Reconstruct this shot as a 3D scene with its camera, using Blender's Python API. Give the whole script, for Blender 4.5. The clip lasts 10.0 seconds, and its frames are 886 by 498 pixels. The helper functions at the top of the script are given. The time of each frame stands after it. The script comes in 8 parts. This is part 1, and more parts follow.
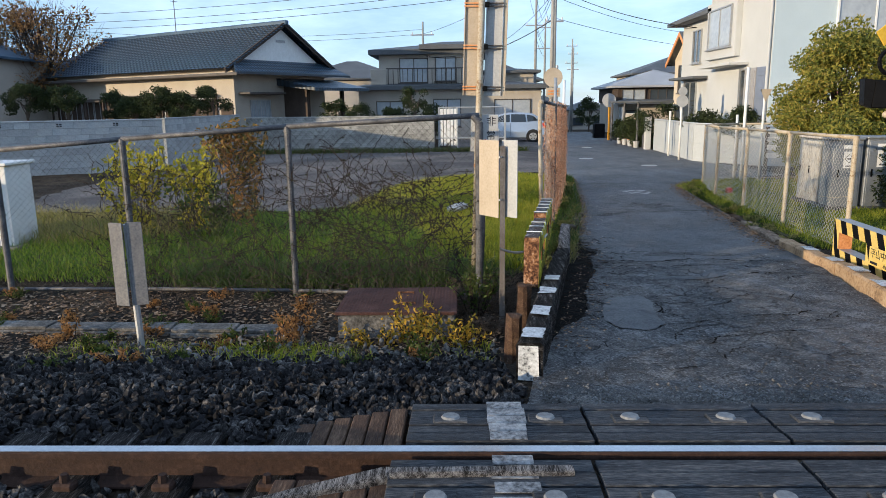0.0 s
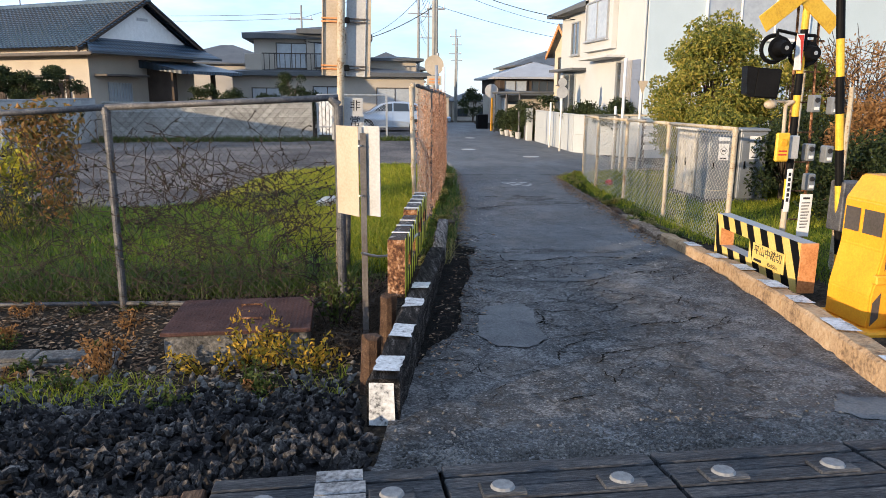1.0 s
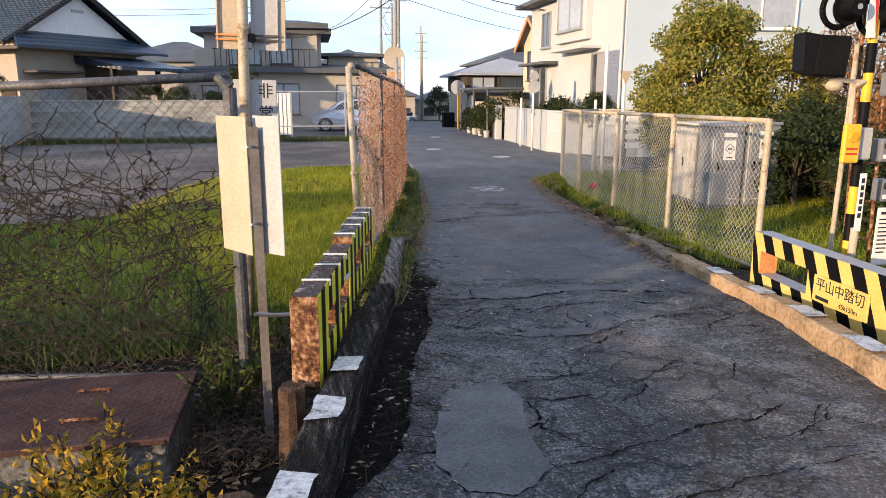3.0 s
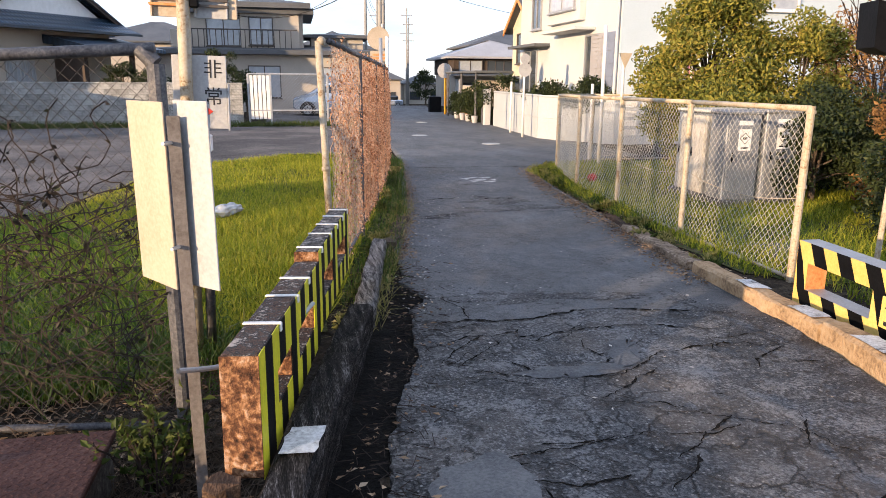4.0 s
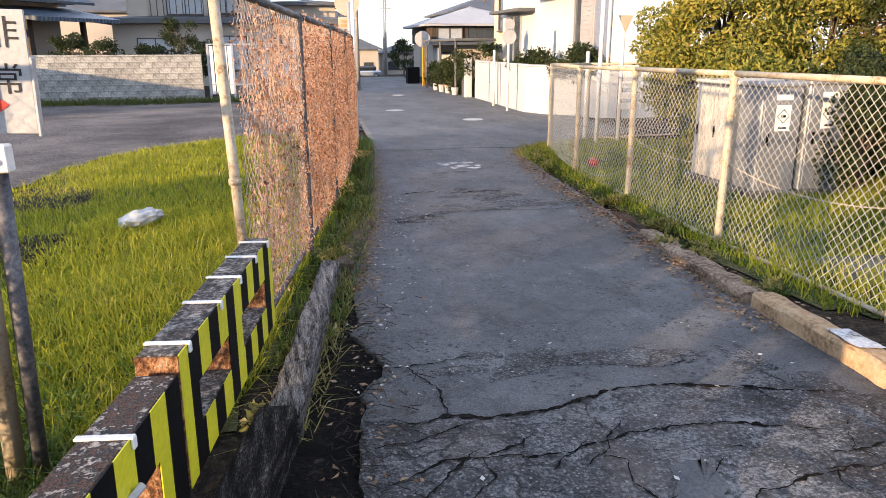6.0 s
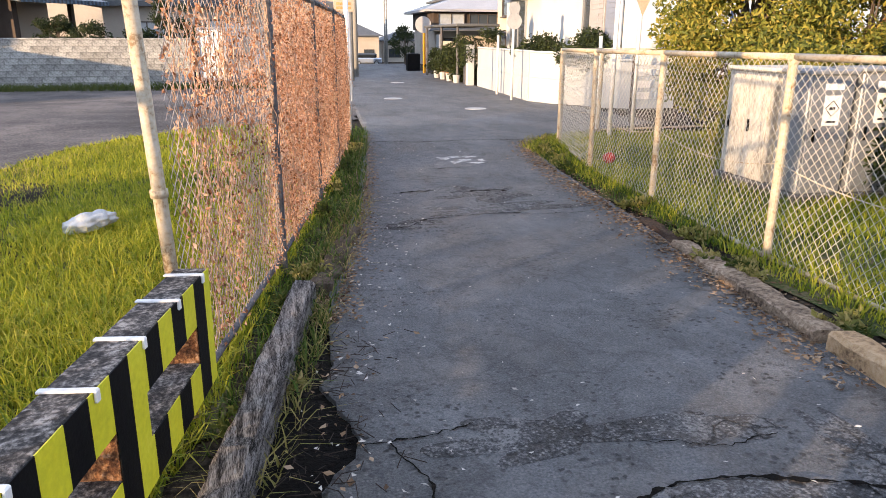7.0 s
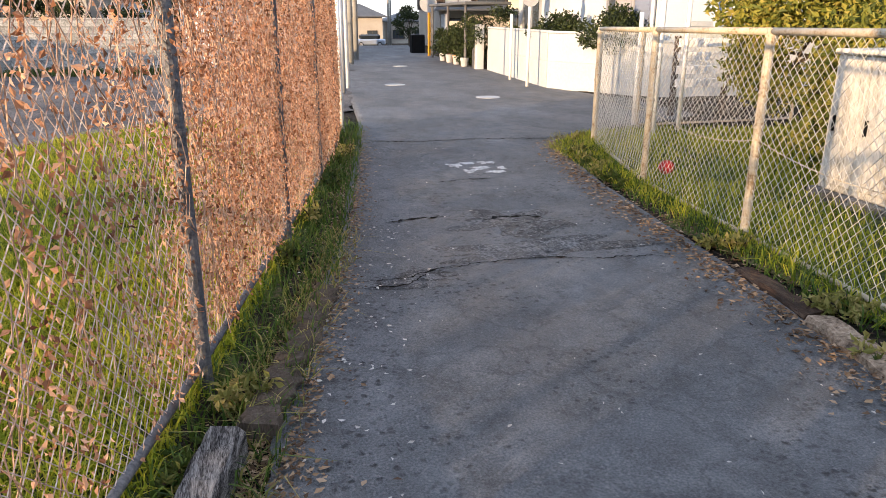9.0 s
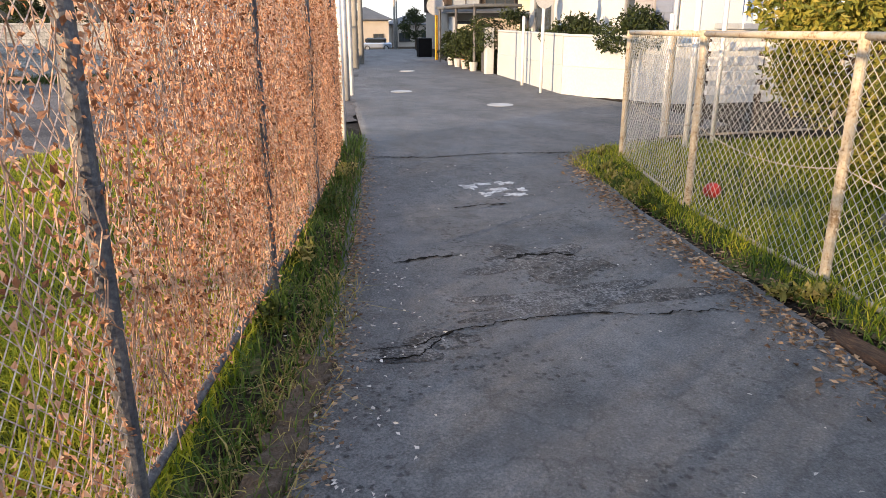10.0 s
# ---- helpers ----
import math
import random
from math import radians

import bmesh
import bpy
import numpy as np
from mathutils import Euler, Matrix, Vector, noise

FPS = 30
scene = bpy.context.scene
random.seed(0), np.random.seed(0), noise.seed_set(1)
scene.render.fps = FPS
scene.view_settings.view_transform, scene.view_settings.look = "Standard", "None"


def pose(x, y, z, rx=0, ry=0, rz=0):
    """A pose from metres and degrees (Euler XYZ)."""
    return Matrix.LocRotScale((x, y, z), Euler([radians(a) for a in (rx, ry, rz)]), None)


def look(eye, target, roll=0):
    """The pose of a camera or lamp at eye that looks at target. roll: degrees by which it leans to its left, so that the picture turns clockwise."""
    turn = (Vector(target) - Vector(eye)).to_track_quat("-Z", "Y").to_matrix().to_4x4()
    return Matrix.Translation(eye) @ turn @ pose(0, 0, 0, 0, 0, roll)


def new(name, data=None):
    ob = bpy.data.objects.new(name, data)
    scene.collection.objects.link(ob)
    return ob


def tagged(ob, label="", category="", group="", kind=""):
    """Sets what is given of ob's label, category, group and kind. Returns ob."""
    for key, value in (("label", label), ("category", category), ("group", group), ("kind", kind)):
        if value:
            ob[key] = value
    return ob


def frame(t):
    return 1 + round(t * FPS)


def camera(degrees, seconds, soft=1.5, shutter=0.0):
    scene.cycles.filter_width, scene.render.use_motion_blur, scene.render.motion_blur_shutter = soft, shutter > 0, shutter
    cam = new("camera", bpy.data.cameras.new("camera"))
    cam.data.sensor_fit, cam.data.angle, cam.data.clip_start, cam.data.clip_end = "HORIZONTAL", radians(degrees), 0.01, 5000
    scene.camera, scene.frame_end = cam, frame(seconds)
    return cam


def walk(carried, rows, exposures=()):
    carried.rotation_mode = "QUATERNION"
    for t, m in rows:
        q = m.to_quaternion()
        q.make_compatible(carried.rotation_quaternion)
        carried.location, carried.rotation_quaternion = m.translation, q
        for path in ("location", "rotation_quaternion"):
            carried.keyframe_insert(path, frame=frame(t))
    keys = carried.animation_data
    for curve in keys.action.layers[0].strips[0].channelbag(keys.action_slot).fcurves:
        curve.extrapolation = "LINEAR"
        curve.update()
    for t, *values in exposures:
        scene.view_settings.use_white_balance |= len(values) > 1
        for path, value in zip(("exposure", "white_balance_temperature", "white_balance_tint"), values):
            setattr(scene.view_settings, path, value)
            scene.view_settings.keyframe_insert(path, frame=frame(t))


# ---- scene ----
cam = camera(64.2, 10.0, 0.65)
METRES, EYE, TILT, LEAN, TURN = 9.554, 1.5, 0.0, 0.0, 2.5
PATH = [
    (0, (-0.107, -0.028, 1.486), (-0.156, 1.93, 1.085), -0.7),
    (0.5, (0.085, 0.371, 1.427), (0.255, 2.32, 1.011), -0.7),
    (1, (0.164, 0.873, 1.406), (0.429, 2.808, 0.978), 0.4),
    (1.5, (0.26, 1.354, 1.367), (0.599, 3.278, 0.938), -0.1),
    (2, (0.428, 1.833, 1.35), (0.753, 3.765, 0.947), 0.2),
    (2.5, (0.522, 2.328, 1.312), (0.849, 4.259, 0.909), 0.2),
    (2.7, (0.552, 2.52, 1.291), (0.894, 4.446, 0.877), 0.0),
    (3.8, (0.714, 3.63, 1.234), (1.084, 5.542, 0.779), 0.5),
    (4, (0.752, 3.785, 1.243), (1.14, 5.689, 0.773), 0.4),
    (4.5, (0.867, 4.21, 1.252), (1.269, 6.106, 0.76), 0.3),
    (5, (0.931, 4.663, 1.261), (1.353, 6.547, 0.741), 0.1),
    (5.5, (1.07, 5.071, 1.243), (1.509, 6.947, 0.705), -0.4),
    (5.7, (1.121, 5.225, 1.249), (1.551, 7.101, 0.705), -0.2),
    (6.8, (1.364, 6.211, 1.141), (1.8, 8.08, 0.577), -0.3),
    (7, (1.417, 6.403, 1.149), (1.845, 8.268, 0.57), 0.2),
    (7.5, (1.508, 6.874, 1.145), (1.934, 8.734, 0.547), 0.6),
    (8, (1.634, 7.329, 1.128), (2.043, 9.185, 0.505), 0.9),
    (8.5, (1.693, 7.826, 1.116), (2.094, 9.683, 0.489), 0.9),
    (9, (1.788, 8.316, 1.09), (2.2, 10.17, 0.464), 0.1),
    (9.5, (1.863, 8.764, 1.092), (2.238, 10.624, 0.459), 0.4),
    (10, (1.919, 9.2, 1.094), (2.313, 11.06, 0.475), -0.2),
]
EXPOSURES = [(0.0, 0.1, 5600, 7), (1.0, 0.42, 5900, 11), (2.5, 0.40, 6250, 15), (4.0, 0.64, 6450, 18), (5.5, 0.9, 6550, 18), (7.5, 1.02, 6650, 18), (10.0, 0.86, 6650, 16)]
walk(cam, [(t, look(eye, target, roll)) for t, eye, target, roll in PATH], EXPOSURES)

# ---------------- light ----------------
SUN_AZ = (-0.84, -0.55)
SUN_EL = 7.4
world = bpy.data.worlds.new("world")
scene.world = world
world.use_nodes = True
wt = world.node_tree
wt.nodes.clear()
w_out = wt.nodes.new("ShaderNodeOutputWorld")
w_bg = wt.nodes.new("ShaderNodeBackground")
w_sky = wt.nodes.new("ShaderNodeTexSky")
w_sky.sky_type = "NISHITA"
w_sky.sun_disc = False
w_sky.sun_elevation = radians(SUN_EL + 6)
w_sky.sun_rotation = math.atan2(SUN_AZ[0], SUN_AZ[1])
w_sky.altitude = 50
w_sky.air_density = 1.0
w_sky.dust_density = 0.3
w_sky.ozone_density = 3.0
w_geo = wt.nodes.new("ShaderNodeTexCoord")
w_map = wt.nodes.new("ShaderNodeMapping")
w_map.inputs["Scale"].default_value = (1.0, 1.0, 4.0)
w_noise = wt.nodes.new("ShaderNodeTexNoise")
w_noise.inputs["Scale"].default_value = 2.2
w_noise.inputs["Detail"].default_value = 7.0
w_noise.inputs["Roughness"].default_value = 0.6
w_ramp = wt.nodes.new("ShaderNodeValToRGB")
w_ramp.color_ramp.elements[0].position = 0.36
w_ramp.color_ramp.elements[0].color = (0.12, 0.12, 0.12, 1)
w_ramp.color_ramp.elements[1].position = 0.66
w_ramp.color_ramp.elements[1].color = (0.9, 0.9, 0.9, 1)
w_mix = wt.nodes.new("ShaderNodeMixRGB")
w_mix.inputs["Color2"].default_value = (7.4, 8.7, 10.6, 1)
wt.links.new(w_geo.outputs["Generated"], w_map.inputs["Vector"])
wt.links.new(w_map.outputs["Vector"], w_noise.inputs["Vector"])
wt.links.new(w_noise.outputs["Fac"], w_ramp.inputs["Fac"])
wt.links.new(w_ramp.outputs["Color"], w_mix.inputs["Fac"])
wt.links.new(w_sky.outputs["Color"], w_mix.inputs["Color1"])
wt.links.new(w_mix.outputs["Color"], w_bg.inputs["Color"])
w_bg.inputs["Strength"].default_value = 0.13
wt.links.new(w_bg.outputs["Background"], w_out.inputs["Surface"])

sun_data = bpy.data.lights.new("sun", "SUN")
sun_data.energy = 5.2
sun_data.angle = radians(0.6)
sun_data.color = (1.0, 0.73, 0.43)
sun = new("sun", sun_data)
sun.matrix_world = look((SUN_AZ[0] * 40, SUN_AZ[1] * 40, 40 * math.tan(radians(SUN_EL))), (0, 0, 0))


# ---------------- materials ----------------
def nodes_of(name):
    m = bpy.data.materials.new(name)
    m.use_nodes = True
    return m, m.node_tree, m.node_tree.nodes["Principled BSDF"]


def ramp_of(nt, stops):
    r = nt.nodes.new("ShaderNodeValToRGB")
    while len(r.color_ramp.elements) < len(stops):
        r.color_ramp.elements.new(0.5)
    for e, (p, c) in zip(r.color_ramp.elements, stops):
        e.position = p
        e.color = (*c, 1)
    return r


def noise_of(nt, scale, detail=5.0, rough=0.6, coord="Object", stretch=None):
    tc = nt.nodes.new("ShaderNodeTexCoord")
    n = nt.nodes.new("ShaderNodeTexNoise")
    n.inputs["Scale"].default_value = scale
    n.inputs["Detail"].default_value = detail
    n.inputs["Roughness"].default_value = rough
    if stretch:
        mp = nt.nodes.new("ShaderNodeMapping")
        mp.inputs["Scale"].default_value = stretch
        nt.links.new(tc.outputs[coord], mp.inputs["Vector"])
        nt.links.new(mp.outputs["Vector"], n.inputs["Vector"])
    else:
        nt.links.new(tc.outputs[coord], n.inputs["Vector"])
    return n


def surface(name, stops, big=1.5, fine=40.0, rough=0.8, metal=0.0, bump=0.3, dist=0.01, vary=0.0, stretch=None, fine_amount=0.5, spec=0.3, island=False):
    """Two scales of noise drive a colour ramp, the fine one the relief too."""
    m, nt, p = nodes_of(name)
    a = noise_of(nt, big, 6, 0.62, stretch=stretch)
    b = noise_of(nt, fine, 4, 0.65, stretch=stretch)
    mix = nt.nodes.new("ShaderNodeMixRGB")
    mix.inputs["Fac"].default_value = fine_amount
    nt.links.new(a.outputs["Fac"], mix.inputs["Color1"])
    nt.links.new(b.outputs["Fac"], mix.inputs["Color2"])
    spread = nt.nodes.new("ShaderNodeMapRange")
    spread.inputs["From Min"].default_value = 0.14
    spread.inputs["From Max"].default_value = 0.86
    nt.links.new(mix.outputs["Color"], spread.inputs["Value"])
    r = ramp_of(nt, stops)
    nt.links.new(spread.outputs["Result"], r.inputs["Fac"])
    col = r.outputs["Color"]
    if vary:
        if island:
            info = nt.nodes.new("ShaderNodeNewGeometry")
            rnd = info.outputs["Random Per Island"]
        else:
            info = nt.nodes.new("ShaderNodeObjectInfo")
            rnd = info.outputs["Random"]
        mr = nt.nodes.new("ShaderNodeMapRange")
        mr.inputs["To Min"].default_value = 1 - vary
        mr.inputs["To Max"].default_value = 1 + vary
        nt.links.new(rnd, mr.inputs["Value"])
        hs = nt.nodes.new("ShaderNodeHueSaturation")
        nt.links.new(mr.outputs["Result"], hs.inputs["Value"])
        nt.links.new(col, hs.inputs["Color"])
        col = hs.outputs["Color"]
    nt.links.new(col, p.inputs["Base Color"])
    p.inputs["Roughness"].default_value = rough
    p.inputs["Metallic"].default_value = metal
    p.inputs["Specular IOR Level"].default_value = spec
    bp = nt.nodes.new("ShaderNodeBump")
    bp.inputs["Strength"].default_value = bump
    bp.inputs["Distance"].default_value = dist
    nt.links.new(b.outputs["Fac"], bp.inputs["Height"])
    nt.links.new(bp.outputs["Normal"], p.inputs["Normal"])
    return m


def leafy(name, colours, through_amount=0.45, rough=0.6):
    """Thin leaf: every leaf takes its own shade of the ramp and lets some light through."""
    m, nt, p = nodes_of(name)
    info = nt.nodes.new("ShaderNodeNewGeometry")
    n = noise_of(nt, 0.9, 3)
    mix = nt.nodes.new("ShaderNodeMixRGB")
    mix.inputs["Fac"].default_value = 0.45
    nt.links.new(info.outputs["Random Per Island"], mix.inputs["Color1"])
    nt.links.new(n.outputs["Fac"], mix.inputs["Color2"])
    r = ramp_of(nt, [(0.12 + 0.76 * i / (len(colours) - 1), c) for i, c in enumerate(colours)])
    nt.links.new(mix.outputs["Color"], r.inputs["Fac"])
    nt.links.new(r.outputs["Color"], p.inputs["Base Color"])
    p.inputs["Roughness"].default_value = rough
    p.inputs["Specular IOR Level"].default_value = 0.25
    tr = nt.nodes.new("ShaderNodeBsdfTranslucent")
    nt.links.new(r.outputs["Color"], tr.inputs["Color"])
    ms = nt.nodes.new("ShaderNodeMixShader")
    ms.inputs["Fac"].default_value = through_amount
    out = nt.nodes["Material Output"]
    nt.links.new(p.outputs["BSDF"], ms.inputs[1])
    nt.links.new(tr.outputs["BSDF"], ms.inputs[2])
    nt.links.new(ms.outputs["Shader"], out.inputs["Surface"])
    return m


def glass(name, tint=(0.05, 0.06, 0.07)):
    m, nt, p = nodes_of(name)
    p.inputs["Base Color"].default_value = (*tint, 1)
    p.inputs["Roughness"].default_value = 0.06
    p.inputs["Specular IOR Level"].default_value = 0.8
    return m


lot_asphalt = surface("lot_asphalt", [(0.38, (0.055, 0.050, 0.048)), (0.5, (0.115, 0.102, 0.096)), (0.62, (0.21, 0.18, 0.16))], 0.5, 30, 0.92, bump=0.9, dist=0.03)


def road_surface(name, base, fine, craze, craze_amount, stain, pit, chip, dust, lump):
    """Asphalt: chippings, cloudy wear, dust, open pits and a net of fine cracks."""
    m, nt, p = nodes_of(name)

    def band(src, lo, hi, to_lo=0.0, to_hi=1.0):
        r = nt.nodes.new("ShaderNodeMapRange")
        r.inputs["From Min"].default_value = lo
        r.inputs["From Max"].default_value = hi
        r.inputs["To Min"].default_value = to_lo
        r.inputs["To Max"].default_value = to_hi
        nt.links.new(src, r.inputs["Value"])
        return r.outputs["Result"]

    def calc(op, a, b):
        n = nt.nodes.new("ShaderNodeMath")
        n.operation = op
        for i, v in enumerate((a, b)):
            if isinstance(v, float):
                n.inputs[i].default_value = v
            else:
                nt.links.new(v, n.inputs[i])
        return n.outputs["Value"]

    def blend(kind, fac, a, b):
        n = nt.nodes.new("ShaderNodeMixRGB")
        n.blend_type = kind
        for key, v in (("Fac", fac), ("Color1", a), ("Color2", b)):
            if isinstance(v, float):
                n.inputs[key].default_value = v
            elif isinstance(v, tuple):
                n.inputs[key].default_value = (*v, 1)
            else:
                nt.links.new(v, n.inputs[key])
        return n.outputs["Color"]

    cloud = noise_of(nt, 0.75, 9, 0.68, stretch=(1.5, 0.8, 1)).outputs["Fac"]
    mottle = noise_of(nt, 4.5, 7, 0.66).outputs["Fac"]
    grain = noise_of(nt, fine, 3, 0.75).outputs["Fac"]
    tone = blend("MIX", 0.55, mottle, grain)
    r = ramp_of(nt, base)
    nt.links.new(tone, r.inputs["Fac"])
    hs = nt.nodes.new("ShaderNodeHueSaturation")
    nt.links.new(band(cloud, 0.36, 0.64, 1.0 - stain, 1.0 + stain), hs.inputs["Value"])
    nt.links.new(r.outputs["Color"], hs.inputs["Color"])
    col = hs.outputs["Color"]
    # brownish dust lies in broad drifts
    drift = noise_of(nt, 1.3, 8, 0.7, stretch=(1.0, 0.5, 1)).outputs["Fac"]
    col = blend("MIX", calc("MULTIPLY", band(drift, 0.5, 0.68), dust), col, (0.20, 0.165, 0.135))
    # single pale chippings
    tc = nt.nodes.new("ShaderNodeTexCoord")
    vc = nt.nodes.new("ShaderNodeTexVoronoi")
    vc.inputs["Scale"].default_value = 62.0
    nt.links.new(tc.outputs["Object"], vc.inputs["Vector"])
    sep = nt.nodes.new("ShaderNodeSeparateColor")
    nt.links.new(vc.outputs["Color"], sep.inputs["Color"])
    pale = calc("MULTIPLY", band(sep.outputs["Red"], 0.72, 0.95), band(vc.outputs["Distance"], 0.25, 0.5, 1.0, 0.0))
    col = blend("MIX", calc("MULTIPLY", pale, chip), col, (0.34, 0.33, 0.315))
    # pits where chippings have gone, in swarms
    vp = nt.nodes.new("ShaderNodeTexVoronoi")
    vp.inputs["Scale"].default_value = lump
    vp.inputs["Randomness"].default_value = 1.0
    warp2 = noise_of(nt, 22.0, 3, 0.6)
    nt.links.new(blend("ADD", 0.05, tc.outputs["Object"], warp2.outputs["Color"]), vp.inputs["Vector"])
    sep2 = nt.nodes.new("ShaderNodeSeparateColor")
    nt.links.new(vp.outputs["Color"], sep2.inputs["Color"])
    swarm = band(noise_of(nt, 1.7, 6, 0.65).outputs["Fac"], 0.42, 0.6)
    hole = calc("MULTIPLY", calc("MULTIPLY", band(vp.outputs["Distance"], 0.2, 0.46, 1.0, 0.0), band(sep2.outputs["Green"], 0.38, 0.6)), swarm)
    hole = calc("MULTIPLY", hole, pit)
    # net of fine cracks, in places
    warp = noise_of(nt, 2.6, 6, 0.65)
    vo = nt.nodes.new("ShaderNodeTexVoronoi")
    vo.feature = "DISTANCE_TO_EDGE"
    vo.inputs["Scale"].default_value = craze
    nt.links.new(blend("ADD", 0.5, tc.outputs["Object"], warp.outputs["Color"]), vo.inputs["Vector"])
    net = calc("MULTIPLY", band(vo.outputs["Distance"], 0.0, 0.045, 1.0, 0.0), band(cloud, 0.5, 0.58, 1.0, 0.0))
    net = calc("MULTIPLY", net, craze_amount)
    gap = calc("MAXIMUM", hole, net)
    col = blend("MIX", gap, col, (0.010, 0.010, 0.011))
    nt.links.new(col, p.inputs["Base Color"])
    nt.links.new(band(mottle, 0.35, 0.65, 0.58, 0.85), p.inputs["Roughness"])
    p.inputs["Specular IOR Level"].default_value = 0.45
    bp = nt.nodes.new("ShaderNodeBump")
    bp.inputs["Strength"].default_value = 1.0
    bp.inputs["Distance"].default_value = 0.02
    height = calc("SUBTRACT", calc("ADD", grain, calc("MULTIPLY", mottle, 0.8)), calc("MULTIPLY", gap, 1.1))
    nt.links.new(height, bp.inputs["Height"])
    nt.links.new(bp.outputs["Normal"], p.inputs["Normal"])
    return m


asphalt = road_surface("lane_asphalt", [(0.38, (0.055, 0.060, 0.066)), (0.5, (0.118, 0.124, 0.131)), (0.62, (0.20, 0.204, 0.206))], 95, 2.2, 0.3, 0.28, 0.8, 0.3, 0.3, 26.0)
old_asphalt = road_surface("ramp_asphalt", [(0.42, (0.008, 0.009, 0.010)), (0.5, (0.050, 0.052, 0.056)), (0.58, (0.175, 0.175, 0.175))], 55, 3.4, 0.9, 0.32, 1.0, 0.7, 0.35, 15.0)
patch_mat = surface("patch_concrete", [(0.36, (0.070, 0.072, 0.076)), (0.5, (0.105, 0.107, 0.110)), (0.64, (0.15, 0.15, 0.15))], 2.5, 60, 0.8, bump=0.6)
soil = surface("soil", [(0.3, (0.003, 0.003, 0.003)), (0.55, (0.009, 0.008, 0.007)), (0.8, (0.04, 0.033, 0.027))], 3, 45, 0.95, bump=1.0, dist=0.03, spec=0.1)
earth = surface("earth", [(0.3, (0.007, 0.006, 0.005)), (0.5, (0.032, 0.026, 0.02)), (0.72, (0.12, 0.092, 0.062))], 0.9, 25, 0.95, bump=1.0, dist=0.04, spec=0.1)
turf = surface("turf", [(0.38, (0.020, 0.032, 0.008)), (0.5, (0.060, 0.078, 0.018)), (0.62, (0.13, 0.105, 0.055))], 1.2, 30, 0.95, bump=1.0, dist=0.03)
stone_mat = surface("ballast_stone", [(0.25, (0.004, 0.004, 0.005)), (0.5, (0.021, 0.020, 0.021)), (0.72, (0.13, 0.12, 0.11))], 4, 60, 0.85, bump=0.6, vary=0.85, island=True, spec=0.12)
concrete = surface("concrete", [(0.25, (0.20, 0.195, 0.18)), (0.75, (0.38, 0.37, 0.345))], 2, 45, 0.88, bump=0.4, vary=0.12)
dark_concrete = surface("dark_concrete", [(0.3, (0.035, 0.034, 0.032)), (0.5, (0.12, 0.115, 0.108)), (0.7, (0.28, 0.265, 0.245))], 4, 40, 0.9, bump=0.8, dist=0.012)
pale_block = surface("pale_block", [(0.36, (0.13, 0.13, 0.12)), (0.5, (0.28, 0.275, 0.255)), (0.64, (0.40, 0.39, 0.365))], 1.4, 20, 0.9, bump=0.4, vary=0.22)
blue_block = surface("grey_block", [(0.2, (0.22, 0.23, 0.23)), (0.55, (0.36, 0.37, 0.37)), (0.85, (0.46, 0.46, 0.45))], 0.9, 20, 0.9, bump=0.4, vary=0.14)
weathered = surface("weathered_wood", [(0.42, (0.004, 0.004, 0.004)), (0.52, (0.030, 0.026, 0.024)), (0.61, (0.10, 0.09, 0.085)), (0.70, (0.34, 0.32, 0.30))], 4, 40, 0.9, bump=1.0, dist=0.03, stretch=(7, 0.7, 7), spec=0.15)
brown_wood = surface("brown_wood", [(0.25, (0.018, 0.010, 0.006)), (0.5, (0.075, 0.042, 0.025)), (0.75, (0.20, 0.13, 0.08))], 3, 25, 0.85, bump=0.9, dist=0.02, vary=0.25, stretch=(5, 0.8, 5))
rust = surface("rusted_steel", [(0.32, (0.02, 0.009, 0.005)), (0.47, (0.14, 0.058, 0.025)), (0.58, (0.36, 0.18, 0.08)), (0.68, (0.55, 0.36, 0.24))], 13, 50, 0.85, metal=0.0, bump=1.0, dist=0.02)
flaking = surface("flaking_paint", [(0.36, (0.02, 0.012, 0.009)), (0.45, (0.12, 0.07, 0.05)), (0.49, (0.018, 0.017, 0.017)), (0.56, (0.06, 0.055, 0.05)), (0.62, (0.42, 0.36, 0.31))], 14, 60, 0.8, bump=1.0, dist=0.012)
dark_flaking = surface("dark_flaking_paint", [(0.36, (0.014, 0.012, 0.011)), (0.47, (0.055, 0.048, 0.043)), (0.55, (0.16, 0.14, 0.125)), (0.66, (0.40, 0.36, 0.32))], 16, 60, 0.8, bump=1.0, dist=0.012)
rust_lid = surface("rusty_lid", [(0.25, (0.028, 0.014, 0.012)), (0.5, (0.075, 0.036, 0.030)), (0.75, (0.14, 0.08, 0.065))], 4, 60, 0.75, metal=0.2, bump=0.4)
steel_top = surface("polished_rail", [(0.3, (0.45, 0.46, 0.48)), (0.7, (0.62, 0.63, 0.65))], 3, 60, 0.28, metal=1.0, bump=0.05)
rail_rust = surface("rail_web_rust", [(0.2, (0.012, 0.007, 0.005)), (0.5, (0.035, 0.018, 0.012)), (0.8, (0.08, 0.045, 0.03))], 5, 50, 0.85, bump=0.5)
galvan = surface("galvanised", [(0.3, (0.32, 0.33, 0.34)), (0.7, (0.48, 0.49, 0.5))], 5, 60, 0.5, metal=0.5, bump=0.15)
dark_pipe = surface("dull_pipe", [(0.25, (0.03, 0.03, 0.034)), (0.5, (0.10, 0.10, 0.108)), (0.75, (0.22, 0.21, 0.20))], 7, 60, 0.6, metal=0.4, bump=0.3)
